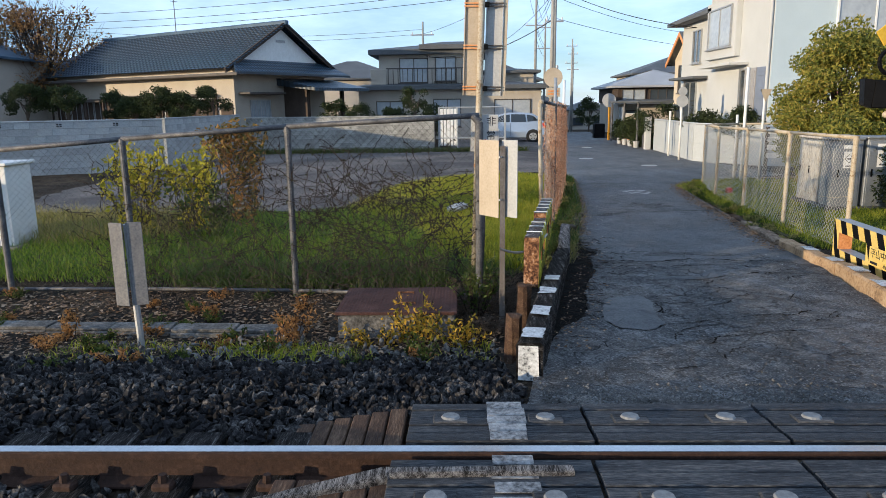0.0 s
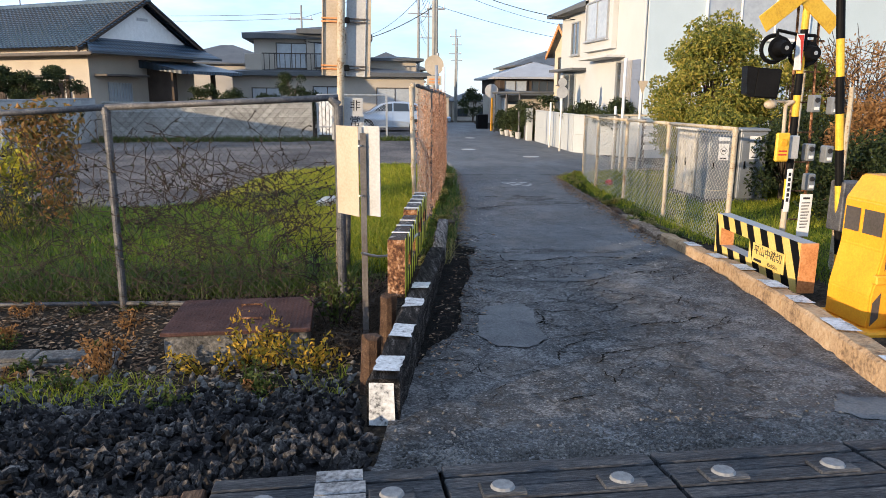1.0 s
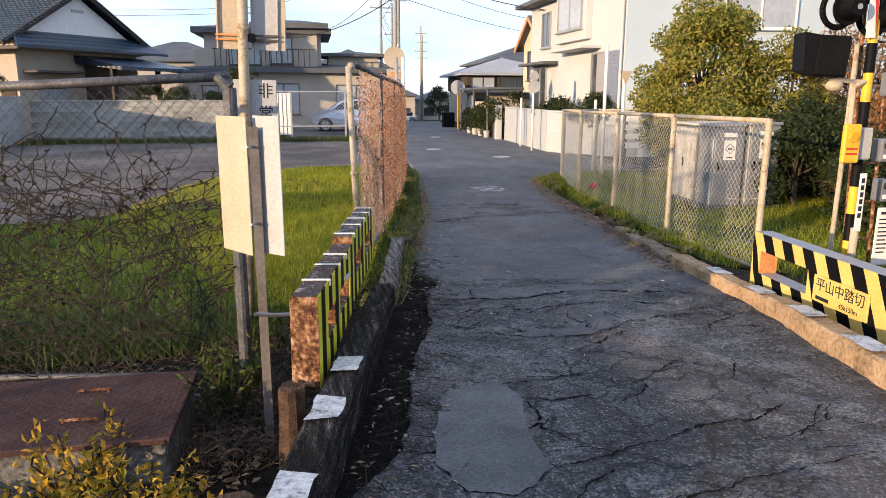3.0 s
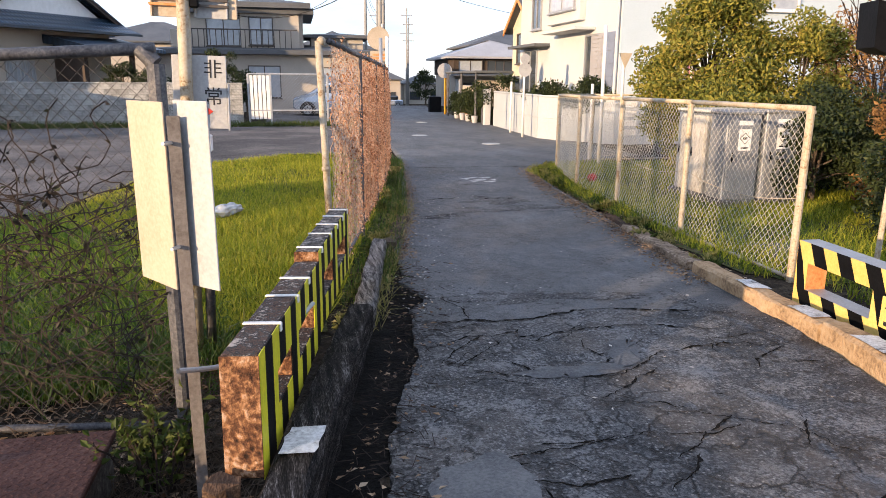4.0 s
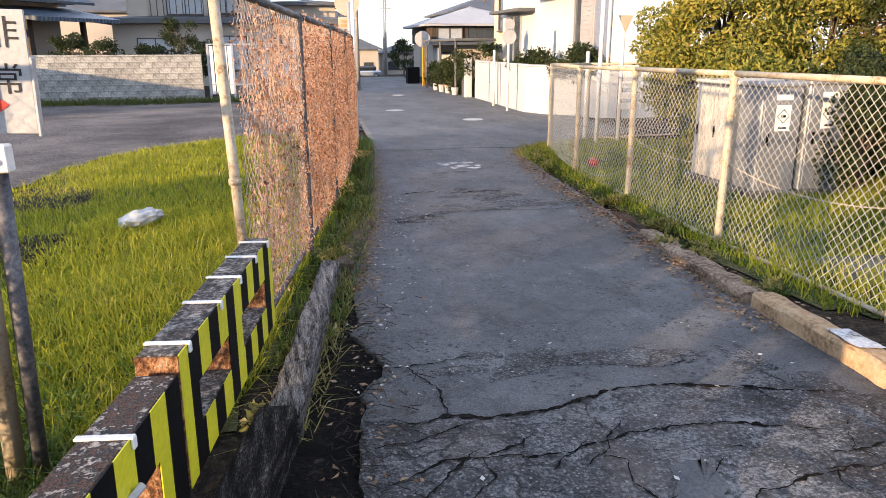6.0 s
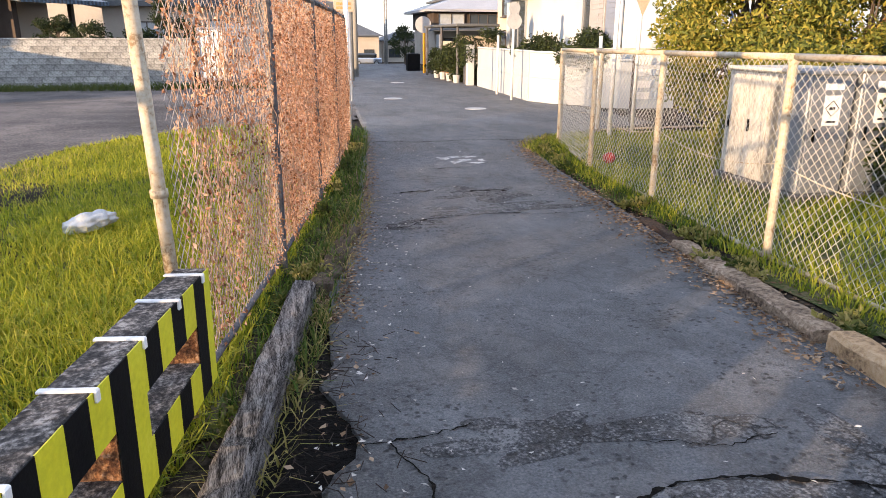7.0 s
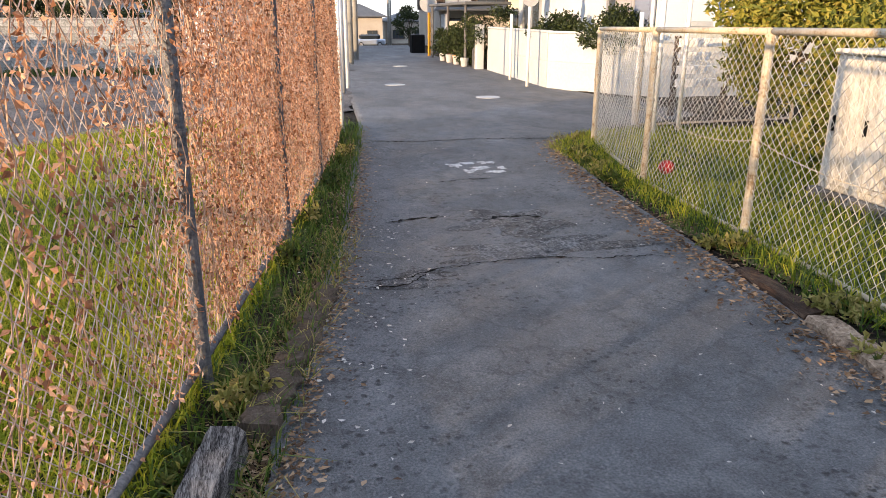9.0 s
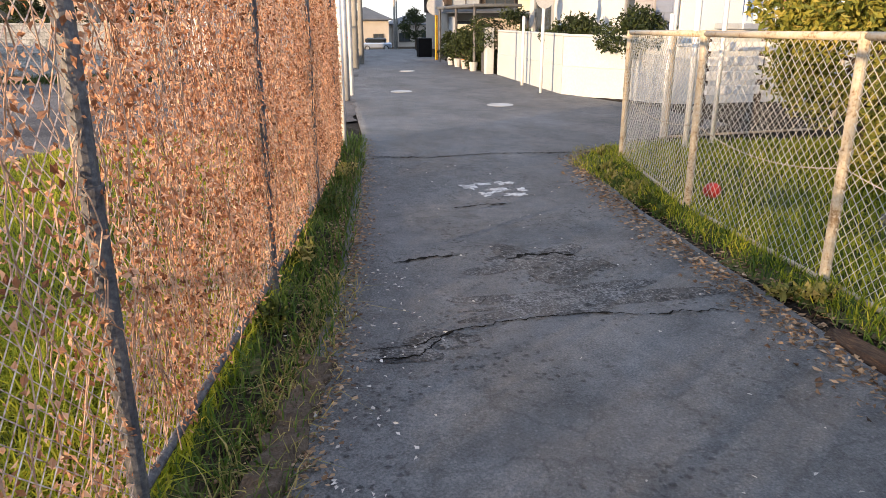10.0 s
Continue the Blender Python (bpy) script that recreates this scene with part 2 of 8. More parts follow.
cream_pipe = surface("cream_pipe", [(0.34, (0.22, 0.14, 0.07)), (0.45, (0.40, 0.33, 0.23)), (0.7, (0.50, 0.45, 0.36))], 6, 50, 0.55, bump=0.2)
vine_wire = surface("stem_wound_wire", [(0.34, (0.22, 0.12, 0.08)), (0.5, (0.50, 0.38, 0.31)), (0.66, (0.66, 0.58, 0.50))], 20, 60, 0.75, bump=0.4)
wire = surface("zinc_wire", [(0.3, (0.46, 0.44, 0.39)), (0.7, (0.68, 0.65, 0.59))], 8, 60, 0.55, metal=0.2, bump=0.1)
rust_wire = surface("rusty_wire", [(0.3, (0.03, 0.026, 0.024)), (0.7, (0.11, 0.10, 0.09))], 8, 60, 0.8, metal=0.0, bump=0.1)
yellow = surface("yellow_paint", [(0.2, (0.45, 0.24, 0.02)), (0.5, (0.70, 0.42, 0.03)), (0.8, (0.78, 0.52, 0.06))], 5, 45, 0.5, bump=0.15)
yellow_tape = surface("yellow_tape", [(0.25, (0.50, 0.47, 0.02)), (0.6, (0.68, 0.63, 0.03)), (0.85, (0.76, 0.72, 0.10))], 4, 45, 0.45, bump=0.1)
pale_yellow = surface("faded_yellow", [(0.25, (0.52, 0.36, 0.08)), (0.6, (0.68, 0.50, 0.15)), (0.85, (0.74, 0.60, 0.28))], 4, 45, 0.5, bump=0.1)
black = surface("black_paint", [(0.3, (0.0015, 0.0015, 0.002)), (0.7, (0.007, 0.007, 0.0075))], 6, 60, 0.6, bump=0.15, spec=0.12)
orange = surface("orange_paint", [(0.25, (0.66, 0.26, 0.015)), (0.6, (0.80, 0.37, 0.02)), (0.85, (0.86, 0.45, 0.05))], 3, 50, 0.42, bump=0.06)
orange_dull = surface("faded_orange", [(0.25, (0.40, 0.14, 0.04)), (0.5, (0.62, 0.27, 0.10)), (0.8, (0.72, 0.42, 0.22))], 6, 40, 0.7, bump=0.4)
white_paint = surface("white_paint", [(0.25, (0.62, 0.61, 0.58)), (0.7, (0.80, 0.79, 0.77))], 5, 50, 0.55, bump=0.15)
road_white = surface("worn_white", [(0.34, (0.10, 0.10, 0.10)), (0.44, (0.42, 0.42, 0.41)), (0.62, (0.66, 0.66, 0.65))], 9, 45, 0.7, bump=0.5)
dull_plate = surface("dull_plate", [(0.3, (0.10, 0.098, 0.10)), (0.5, (0.17, 0.165, 0.165)), (0.7, (0.25, 0.23, 0.21))], 4, 50, 0.7, bump=0.2)
plate_mat = surface("cream_plate", [(0.25, (0.36, 0.29, 0.20)), (0.6, (0.49, 0.41, 0.31)), (0.9, (0.55, 0.48, 0.38))], 2.5, 50, 0.6, bump=0.1)
grey_plate = surface("grey_plate", [(0.25, (0.30, 0.30, 0.30)), (0.7, (0.48, 0.48, 0.47))], 3, 50, 0.6, bump=0.1)
cab_grey = surface("cabinet_grey", [(0.25, (0.17, 0.185, 0.20)), (0.7, (0.27, 0.285, 0.305))], 1.5, 50, 0.45, metal=0.3, bump=0.05)
cab_cream = surface("cabinet_cream", [(0.34, (0.30, 0.27, 0.22)), (0.5, (0.52, 0.48, 0.41)), (0.68, (0.68, 0.64, 0.57))], 3, 18, 0.8, bump=0.3, stretch=(3, 3, 0.6))
house_white = surface("white_render", [(0.25, (0.43, 0.435, 0.425)), (0.7, (0.53, 0.535, 0.525))], 0.6, 30, 0.85, bump=0.2)
# white render as it looks in shade: the blue is put into the colour
house_shaded = surface("shaded_white_render", [(0.25, (0.42, 0.50, 0.54)), (0.7, (0.52, 0.60, 0.64))], 0.6, 30, 0.85, bump=0.2)
house_cream = surface("cream_render", [(0.25, (0.36, 0.31, 0.25)), (0.7, (0.47, 0.42, 0.35))], 0.7, 30, 0.9, bump=0.2)
house_tan = surface("tan_render", [(0.25, (0.36, 0.32, 0.27)), (0.7, (0.50, 0.45, 0.38))], 0.7, 30, 0.9, bump=0.2)
house_yellow = surface("yellow_render", [(0.25, (0.50, 0.42, 0.31)), (0.7, (0.60, 0.52, 0.40))], 0.7, 30, 0.9, bump=0.2)
roof_blue = surface("blue_roof_tile", [(0.25, (0.03, 0.055, 0.09)), (0.6, (0.07, 0.115, 0.17)), (0.85, (0.14, 0.19, 0.25))], 1.2, 14, 0.35, bump=0.4, vary=0.3, island=True)
roof_grey = surface("grey_roof", [(0.25, (0.06, 0.065, 0.07)), (0.7, (0.13, 0.135, 0.14))], 0.8, 20, 0.6, bump=0.3)
roof_pale = surface("pale_roof", [(0.25, (0.32, 0.31, 0.31)), (0.7, (0.46, 0.45, 0.44))], 0.8, 20, 0.6, bump=0.2)
dark_wood = surface("dark_timber", [(0.25, (0.03, 0.022, 0.017)), (0.7, (0.09, 0.065, 0.05))], 2, 30, 0.8, bump=0.3)
brown_alu = surface("brown_frame", [(0.3, (0.05, 0.042, 0.036)), (0.7, (0.10, 0.085, 0.075))], 3, 50, 0.5, bump=0.05)
shutter_mat = surface("grey_shutter", [(0.3, (0.26, 0.255, 0.26)), (0.7, (0.36, 0.35, 0.35))], 2, 50, 0.6, bump=0.1)
wall_white = surface("wall_white_paint", [(0.2, (0.33, 0.35, 0.36)), (0.6, (0.43, 0.45, 0.455)), (0.85, (0.50, 0.515, 0.52))], 0.5, 20, 0.85, bump=0.25)
car_paint = surface("silver_blue_paint", [(0.3, (0.40, 0.46, 0.54)), (0.7, (0.46, 0.52, 0.60))], 1, 60, 0.25, metal=0.5, bump=0.0)
rubber = surface("rubber", [(0.3, (0.012, 0.012, 0.013)), (0.7, (0.03, 0.03, 0.03))], 5, 60, 0.8, bump=0.3)
deck_mat = surface("crossing_panel", [(0.3, (0.010, 0.011, 0.013)), (0.5, (0.045, 0.047, 0.052)), (0.72, (0.15, 0.145, 0.14))], 2.5, 40, 0.75, bump=0.8, vary=0.2, stretch=(0.5, 4, 2), spec=0.2)
stud_mat = surface("stud_cap", [(0.25, (0.12, 0.12, 0.12)), (0.7, (0.26, 0.26, 0.255))], 6, 60, 0.6, bump=0.2)
red_mat = surface("red_paint", [(0.3, (0.42, 0.03, 0.02)), (0.7, (0.58, 0.06, 0.04))], 5, 50, 0.5, bump=0.05)
ink = surface("dark_ink", [(0.3, (0.012, 0.012, 0.015)), (0.7, (0.03, 0.03, 0.033))], 5, 50, 0.6, bump=0.0)
post_grey = surface("dull_post", [(0.3, (0.09, 0.075, 0.065)), (0.7, (0.20, 0.18, 0.165))], 6, 50, 0.7, bump=0.3)
vine_stem = surface("pale_vine_stem", [(0.3, (0.20, 0.11, 0.07)), (0.5, (0.42, 0.26, 0.17)), (0.7, (0.58, 0.42, 0.30))], 6, 40, 0.9, bump=0.2)
stripe_mat = surface("worn_grey_stripe", [(0.36, (0.07, 0.07, 0.072)), (0.5, (0.22, 0.22, 0.22)), (0.7, (0.42, 0.42, 0.41))], 7, 40, 0.8, bump=0.5)
grey_timber = surface("grey_timber", [(0.38, (0.015, 0.013, 0.012)), (0.48, (0.13, 0.12, 0.115)), (0.56, (0.32, 0.30, 0.285)), (0.68, (0.55, 0.52, 0.49))], 5, 44, 0.9, bump=1.0, dist=0.03, stretch=(8, 0.6, 8), spec=0.15)
red_kerb = surface("stained_kerb", [(0.36, (0.06, 0.042, 0.03)), (0.48, (0.20, 0.145, 0.10)), (0.60, (0.34, 0.26, 0.185)), (0.72, (0.46, 0.38, 0.30))], 3, 34, 0.92, bump=1.0, dist=0.02)
ochre_concrete = surface("ochre_concrete", [(0.3, (0.15, 0.095, 0.055)), (0.5, (0.40, 0.265, 0.145)), (0.75, (0.52, 0.39, 0.25))], 4, 30, 0.88, bump=1.0, dist=0.015, vary=0.1)
bark = surface("bark", [(0.2, (0.03, 0.022, 0.016)), (0.5, (0.10, 0.075, 0.055)), (0.8, (0.2, 0.16, 0.125))], 4, 25, 0.95, bump=0.9, dist=0.02, stretch=(4, 4, 0.7))
twig_mat = surface("dry_twig", [(0.2, (0.012, 0.009, 0.008)), (0.6, (0.04, 0.028, 0.022)), (0.85, (0.10, 0.07, 0.055))], 4, 30, 0.95, bump=0.3)
plastic_bag = surface("white_plastic", [(0.3, (0.36, 0.38, 0.38)), (0.7, (0.55, 0.56, 0.56))], 8, 40, 0.4, bump=0.6)
window_glass = glass("window_glass")
car_glass = glass("car_glass", (0.02, 0.025, 0.03))
curtain_glass = surface("curtained_glass", [(0.3, (0.30, 0.33, 0.36)), (0.7, (0.42, 0.45, 0.48))], 0.8, 6, 0.15, bump=0.0, spec=0.7)

# grass in lit and shaded copies: sun and shade are in the blade colours
grass_sunny = leafy("sunlit_blade", [(0.10, 0.15, 0.012), (0.26, 0.31, 0.025), (0.48, 0.46, 0.04), (0.62, 0.52, 0.10)], 0.5)
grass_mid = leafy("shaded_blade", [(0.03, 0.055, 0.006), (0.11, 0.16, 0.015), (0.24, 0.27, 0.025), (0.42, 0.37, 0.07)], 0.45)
grass_lot_shade = leafy("lot_shade_blade", [(0.025, 0.06, 0.008), (0.11, 0.20, 0.02), (0.24, 0.33, 0.034), (0.40, 0.40, 0.07)], 0.45)
pale_leaf = leafy("bleached_leaf", [(0.36, 0.33, 0.29), (0.52, 0.49, 0.45), (0.68, 0.66, 0.62)], 0.1)
grass_dry = leafy("dry_grass", [(0.12, 0.14, 0.03), (0.30, 0.27, 0.08), (0.48, 0.38, 0.17)], 0.4)
grass_shaded = leafy("grass_in_shade", [(0.012, 0.030, 0.006), (0.045, 0.095, 0.014), (0.10, 0.16, 0.026), (0.20, 0.19, 0.07)], 0.3)
worn_paint = surface("paint_remnant", [(0.36, (0.12, 0.122, 0.125)), (0.46, (0.32, 0.32, 0.315)), (0.62, (0.60, 0.60, 0.585))], 9, 40, 0.75, bump=0.4)
vine_leaf = leafy("dry_vine_leaf", [(0.04, 0.015, 0.009), (0.38, 0.17, 0.085), (0.74, 0.42, 0.25), (0.86, 0.62, 0.46)], 0.45)
evergreen = leafy("evergreen_leaf", [(0.03, 0.045, 0.01), (0.15, 0.17, 0.03), (0.32, 0.29, 0.05), (0.46, 0.34, 0.09)], 0.35)
golden_leaf = leafy("golden_leaf", [(0.10, 0.13, 0.02), (0.30, 0.24, 0.03), (0.56, 0.34, 0.04), (0.78, 0.52, 0.08)], 0.5)
dark_leaf = leafy("dark_leaf", [(0.008, 0.014, 0.006), (0.03, 0.045, 0.014), (0.07, 0.085, 0.02)], 0.2)
twig_leaf = leafy("withered_leaf", [(0.012, 0.009, 0.008), (0.04, 0.03, 0.02), (0.07, 0.08, 0.03)], 0.2)
yellow_leaf = leafy("yellow_leaf", [(0.14, 0.15, 0.02), (0.48, 0.42, 0.03), (0.80, 0.66, 0.07)], 0.5)
autumn_leaf = leafy("autumn_leaf", [(0.13, 0.07, 0.03), (0.32, 0.17, 0.06), (0.50, 0.27, 0.10)], 0.45)
creeper_leaf = leafy("creeper_leaf", [(0.03, 0.03, 0.012), (0.14, 0.12, 0.03), (0.36, 0.20, 0.06), (0.50, 0.25, 0.08)], 0.4)
weed_leaf = leafy("weed_leaf", [(0.03, 0.055, 0.012), (0.07, 0.10, 0.02), (0.14, 0.14, 0.04)], 0.4)
litter_leaf = leafy("fallen_leaf", [(0.03, 0.018, 0.011), (0.13, 0.075, 0.04), (0.32, 0.21, 0.12), (0.50, 0.39, 0.28)], 0.15)


def tile_roof(name):
    """Glazed roof tiles: shade between columns and under each row's lip is painted in."""
    m, nt, p = nodes_of(name)
    tc = nt.nodes.new("ShaderNodeTexCoord")
    waves = []
    for axis, scale in (("Y", 1.12), ("X", 1.32)):
        w = nt.nodes.new("ShaderNodeTexWave")
        w.bands_direction = axis
        w.inputs["Scale"].default_value = scale
        w.inputs["Distortion"].default_value = 0.4
        w.inputs["Detail"].default_value = 2.0
        nt.links.new(tc.outputs["Object"], w.inputs["Vector"])
        waves.append(w)
    mx = nt.nodes.new("ShaderNodeMath")
    mx.operation = "MULTIPLY"
    nt.links.new(waves[0].outputs["Fac"], mx.inputs[0])
    nt.links.new(waves[1].outputs["Fac"], mx.inputs[1])
    n = noise_of(nt, 1.4, 6)
    mix = nt.nodes.new("ShaderNodeMixRGB")
    mix.inputs["Fac"].default_value = 0.3
    nt.links.new(mx.outputs["Value"], mix.inputs["Color1"])
    nt.links.new(n.outputs["Fac"], mix.inputs["Color2"])
    r = ramp_of(nt, [(0.10, (0.006, 0.011, 0.018)), (0.35, (0.026, 0.052, 0.085)), (0.8, (0.085, 0.14, 0.20))])
    nt.links.new(mix.outputs["Color"], r.inputs["Fac"])
    nt.links.new(r.outputs["Color"], p.inputs["Base Color"])
    p.inputs["Roughness"].default_value = 0.35
    bp = nt.nodes.new("ShaderNodeBump")
    bp.inputs["Strength"].default_value = 0.8
    bp.inputs["Distance"].default_value = 0.05
    nt.links.new(mx.outputs["Value"], bp.inputs["Height"])
    nt.links.new(bp.outputs["Normal"], p.inputs["Normal"])
    return m


roof_tiles = tile_roof("glazed_roof_tiles")


# ---------------- mesh helpers ----------------
def part(name, bm, mat, parent=None, label="", smooth=False):
    me = bpy.data.meshes.new(name)
    bm.normal_update()
    bm.to_mesh(me)
    bm.free()
    me.materials.append(mat)
    if smooth:
        for p in me.polygons:
            p.use_smooth = True
    ob = new(name, me)
    ob.parent = parent
    if label:
        ob["label"] = label
    return ob


def mesh_part(name, verts, faces, mat, parent=None, label="", smooth=False):
    me = bpy.data.meshes.new(name)
    me.from_pydata(verts, [], faces)
    me.update()
    me.materials.append(mat)
    if smooth:
        for p in me.polygons:
            p.use_smooth = True
    ob = new(name, me)
    ob.parent = parent
    if label:
        ob["label"] = label
    return ob


def shared(name, me, m, parent):
    """A piece on mesh data that its fellows share."""
    ob = new(name, me)
    ob.parent = parent
    ob.matrix_basis = m
    return ob


def thing(name, label, category, m=None, group="", kind=""):
    ob = new(name)
    if m is not None:
        ob.matrix_basis = m
    return tagged(ob, label, category, group, kind)


def bm_new():
    return bmesh.new()


def box(bm, c, s, bevel=0.0, m=None, seg=1):
    """A box with centre c and size s."""
    r = bmesh.ops.create_cube(bm, size=1.0)
    vs = r["verts"]
    bmesh.ops.scale(bm, vec=s, verts=vs)
    if bevel:
        es = list({e for v in vs for e in v.link_edges})
        b = bmesh.ops.bevel(bm, geom=es, offset=bevel, segments=seg, affect="EDGES", profile=0.5)
        vs = list({v for f in b["faces"] for v in f.verts} | {v for v in vs if v.is_valid})
    bmesh.ops.translate(bm, vec=c, verts=vs)
    if m is not None:
        bmesh.ops.transform(bm, matrix=m, verts=vs)
    return vs


def box_between(bm, lo, hi, bevel=0.0, m=None):
    c = [(a + b) / 2 for a, b in zip(lo, hi)]
    s = [abs(b - a) for a, b in zip(lo, hi)]
    return box(bm, c, s, bevel, m)


def tube(bm, p0, p1, r0, r1=None, seg=8, caps=True):
    r1 = r0 if r1 is None else r1
    p0, p1 = Vector(p0), Vector(p1)
    d = p1 - p0
    m = Matrix.Translation((p0 + p1) / 2) @ d.to_track_quat("Z", "Y").to_matrix().to_4x4()
    return bmesh.ops.create_cone(bm, cap_ends=caps, segments=seg, radius1=r0, radius2=r1, depth=d.length, matrix=m)["verts"]


def beam(bm, p0, p1, w, h, bevel=0.01, wobble=0.0, cuts=0):
    """A bar from p0 to p1 (points on the middle of its top), w wide and h deep."""
    p0, p1 = Vector(p0), Vector(p1)
    d = p1 - p0
    u = d.normalized()
    side = Vector((u.y, -u.x, 0)).normalized()
    n = max(1, cuts)
    rings = []
    for i in range(n + 1):
        c = p0 + d * (i / n)
        ring = []
        prof = [(-w / 2 + bevel, 0), (w / 2 - bevel, 0), (w / 2, -bevel), (w / 2, -h), (-w / 2, -h), (-w / 2, -bevel)]
        for a, b in prof:
            j = random.uniform(-wobble, wobble)
            k = random.uniform(-wobble, wobble)
            ring.append(bm.verts.new(c + side * (a + j) + Vector((0, 0, b + k))))
        rings.append(ring)
    for a, b in zip(rings, rings[1:]):
        for i in range(6):
            j = (i + 1) % 6
            bm.faces.new((a[i], a[j], b[j], b[i]))
    bm.faces.new(list(reversed(rings[0])))
    bm.faces.new(rings[-1])
    bmesh.ops.recalc_face_normals(bm, faces=bm.faces)


def polygon_sheet(bm, pts, z, thick=0.0):
    vs = [bm.verts.new((x, y, z if not callable(z) else z(x, y))) for x, y in pts]
    f = bm.faces.new(vs)
    if f.normal.z < 0:
        f.normal_flip()
    return f


def wires(segs, r):
    """Thin three-sided bars along many segments (n, 2, 3)."""
    segs = np.asarray(segs, float)
    a, b = segs[:, 0], segs[:, 1]
    d = b - a
    d /= np.linalg.norm(d, axis=1)[:, None] + 1e-9
    up = np.where(np.abs(d[:, 2:3]) > 0.9, np.array([[1.0, 0, 0]]), np.array([[0, 0, 1.0]]))
    u = np.cross(d, up)
    u /= np.linalg.norm(u, axis=1)[:, None]
    v = np.cross(d, u)
    vs = []
    for k in range(3):
        an = 2 * math.pi * k / 3
        o = (u * math.cos(an) + v * math.sin(an)) * r
        vs += [a + o, b + o]
    n = len(segs)
    verts = np.stack(vs, 1).reshape(-1, 3)
    base = np.arange(n)[:, None] * 6
    faces = np.concatenate([base + np.array([[0, 2, 3, 1]]), base + np.array([[2, 4, 5, 3]]), base + np.array([[4, 0, 1, 5]])])
    return verts.tolist(), faces.tolist()


def cord(pts, r, sides=5):
    """One connected round cord through pts."""
    pts = [Vector(p) for p in pts]
    vs, fs = [], []
    for i, p in enumerate(pts):
        d = (pts[min(i + 1, len(pts) - 1)] - pts[max(i - 1, 0)]).normalized()
        u = d.cross(Vector((0, 0, 1)) if abs(d.z) < 0.9 else Vector((1, 0, 0))).normalized()
        w = d.cross(u)
        vs += [tuple(p + (u * math.cos(2 * math.pi * k / sides) + w * math.sin(2 * math.pi * k / sides)) * r) for k in range(sides)]
    for i in range(len(pts) - 1):
        for k in range(sides):
            m_ = (k + 1) % sides
            fs.append((i * sides + k, i * sides + m_, (i + 1) * sides + m_, (i + 1) * sides + k))
    return vs, fs


def chain_link(p0, p1, base0, base1, top0, top1, cell=0.056, sag=0.006):
    """Segments of a woven diamond mesh on the upright panel over p0-p1, wires in both slants with a small weave in depth."""
    p0, p1 = np.array(p0, float), np.array(p1, float)
    length = np.linalg.norm(p1 - p0)
    height = max(top0 - base0, top1 - base1)
    ux, nx = (p1 - p0) / length, np.array([-(p1 - p0)[1], (p1 - p0)[0]]) / length
    out = []
    step = cell * 2
    for sgn in (1, -1):
        k = -height / 1.0 if sgn > 0 else 0.0
        end = length if sgn > 0 else length + height
        while k < end:
            # v runs up the panel, u = k + sgn * v
            lo = max(0.0, -k if sgn > 0 else k - length)
            hi = min(height, (length - k) if sgn > 0 else k)
            if hi - lo > 0.02:
                vs = np.linspace(lo, hi, max(2, int((hi - lo) / 0.35) + 1))
                pts = []
                for i, v in enumerate(vs):
                    u = k + sgn * v
                    f = min(max(u / length, 0), 1)
                    b = base0 + (base1 - base0) * f
                    t = top0 + (top1 - top0) * f
                    off = sgn * 0.002 + sag * math.sin(u * 2.3 + v * 3.1)
                    xy = p0 + ux * u + nx * off
                    pts.append((xy[0], xy[1], b + (t - b) * v / height))
                out += [(a, c) for a, c in zip(pts, pts[1:])]
            k += step * 0.68
    return out


def leaf_cloud(points, size, rng, normals=None, droop=0.0, aspect=0.55, bend=0.35, spread=1.0):
    """Folded leaves (two quads sharing a rib) at points (n, 3)."""
    n = len(points)
    s = size * rng.uniform(0.6, 1.35, (n, 1))
    d = rng.normal(0, 1, (n, 3)) * spread
    if normals is not None:
        d = d * 0.8 + normals
    d[:, 2] -= droop
    d /= np.linalg.norm(d, axis=1)[:, None] + 1e-9
    r = rng.normal(0, 1, (n, 3))
    sd = np.cross(d, r)
    sd /= np.linalg.norm(sd, axis=1)[:, None] + 1e-9
    nn = np.cross(d, sd)
    a = points
    mid = points + d * s * 0.5 + nn * s * bend * 0.3
    tip = points + d * s
    l = mid + sd * s * aspect * 0.5 + nn * s * bend * 0.25
    q = mid - sd * s * aspect * 0.5 + nn * s * bend * 0.25
    verts = np.stack([a, l, tip, q], 1).reshape(-1, 3)
    base = np.arange(n)[:, None] * 4
    faces = np.concatenate([base + np.array([[0, 1, 2]]), base + np.array([[0, 2, 3]])])
    return verts.tolist(), faces.tolist()


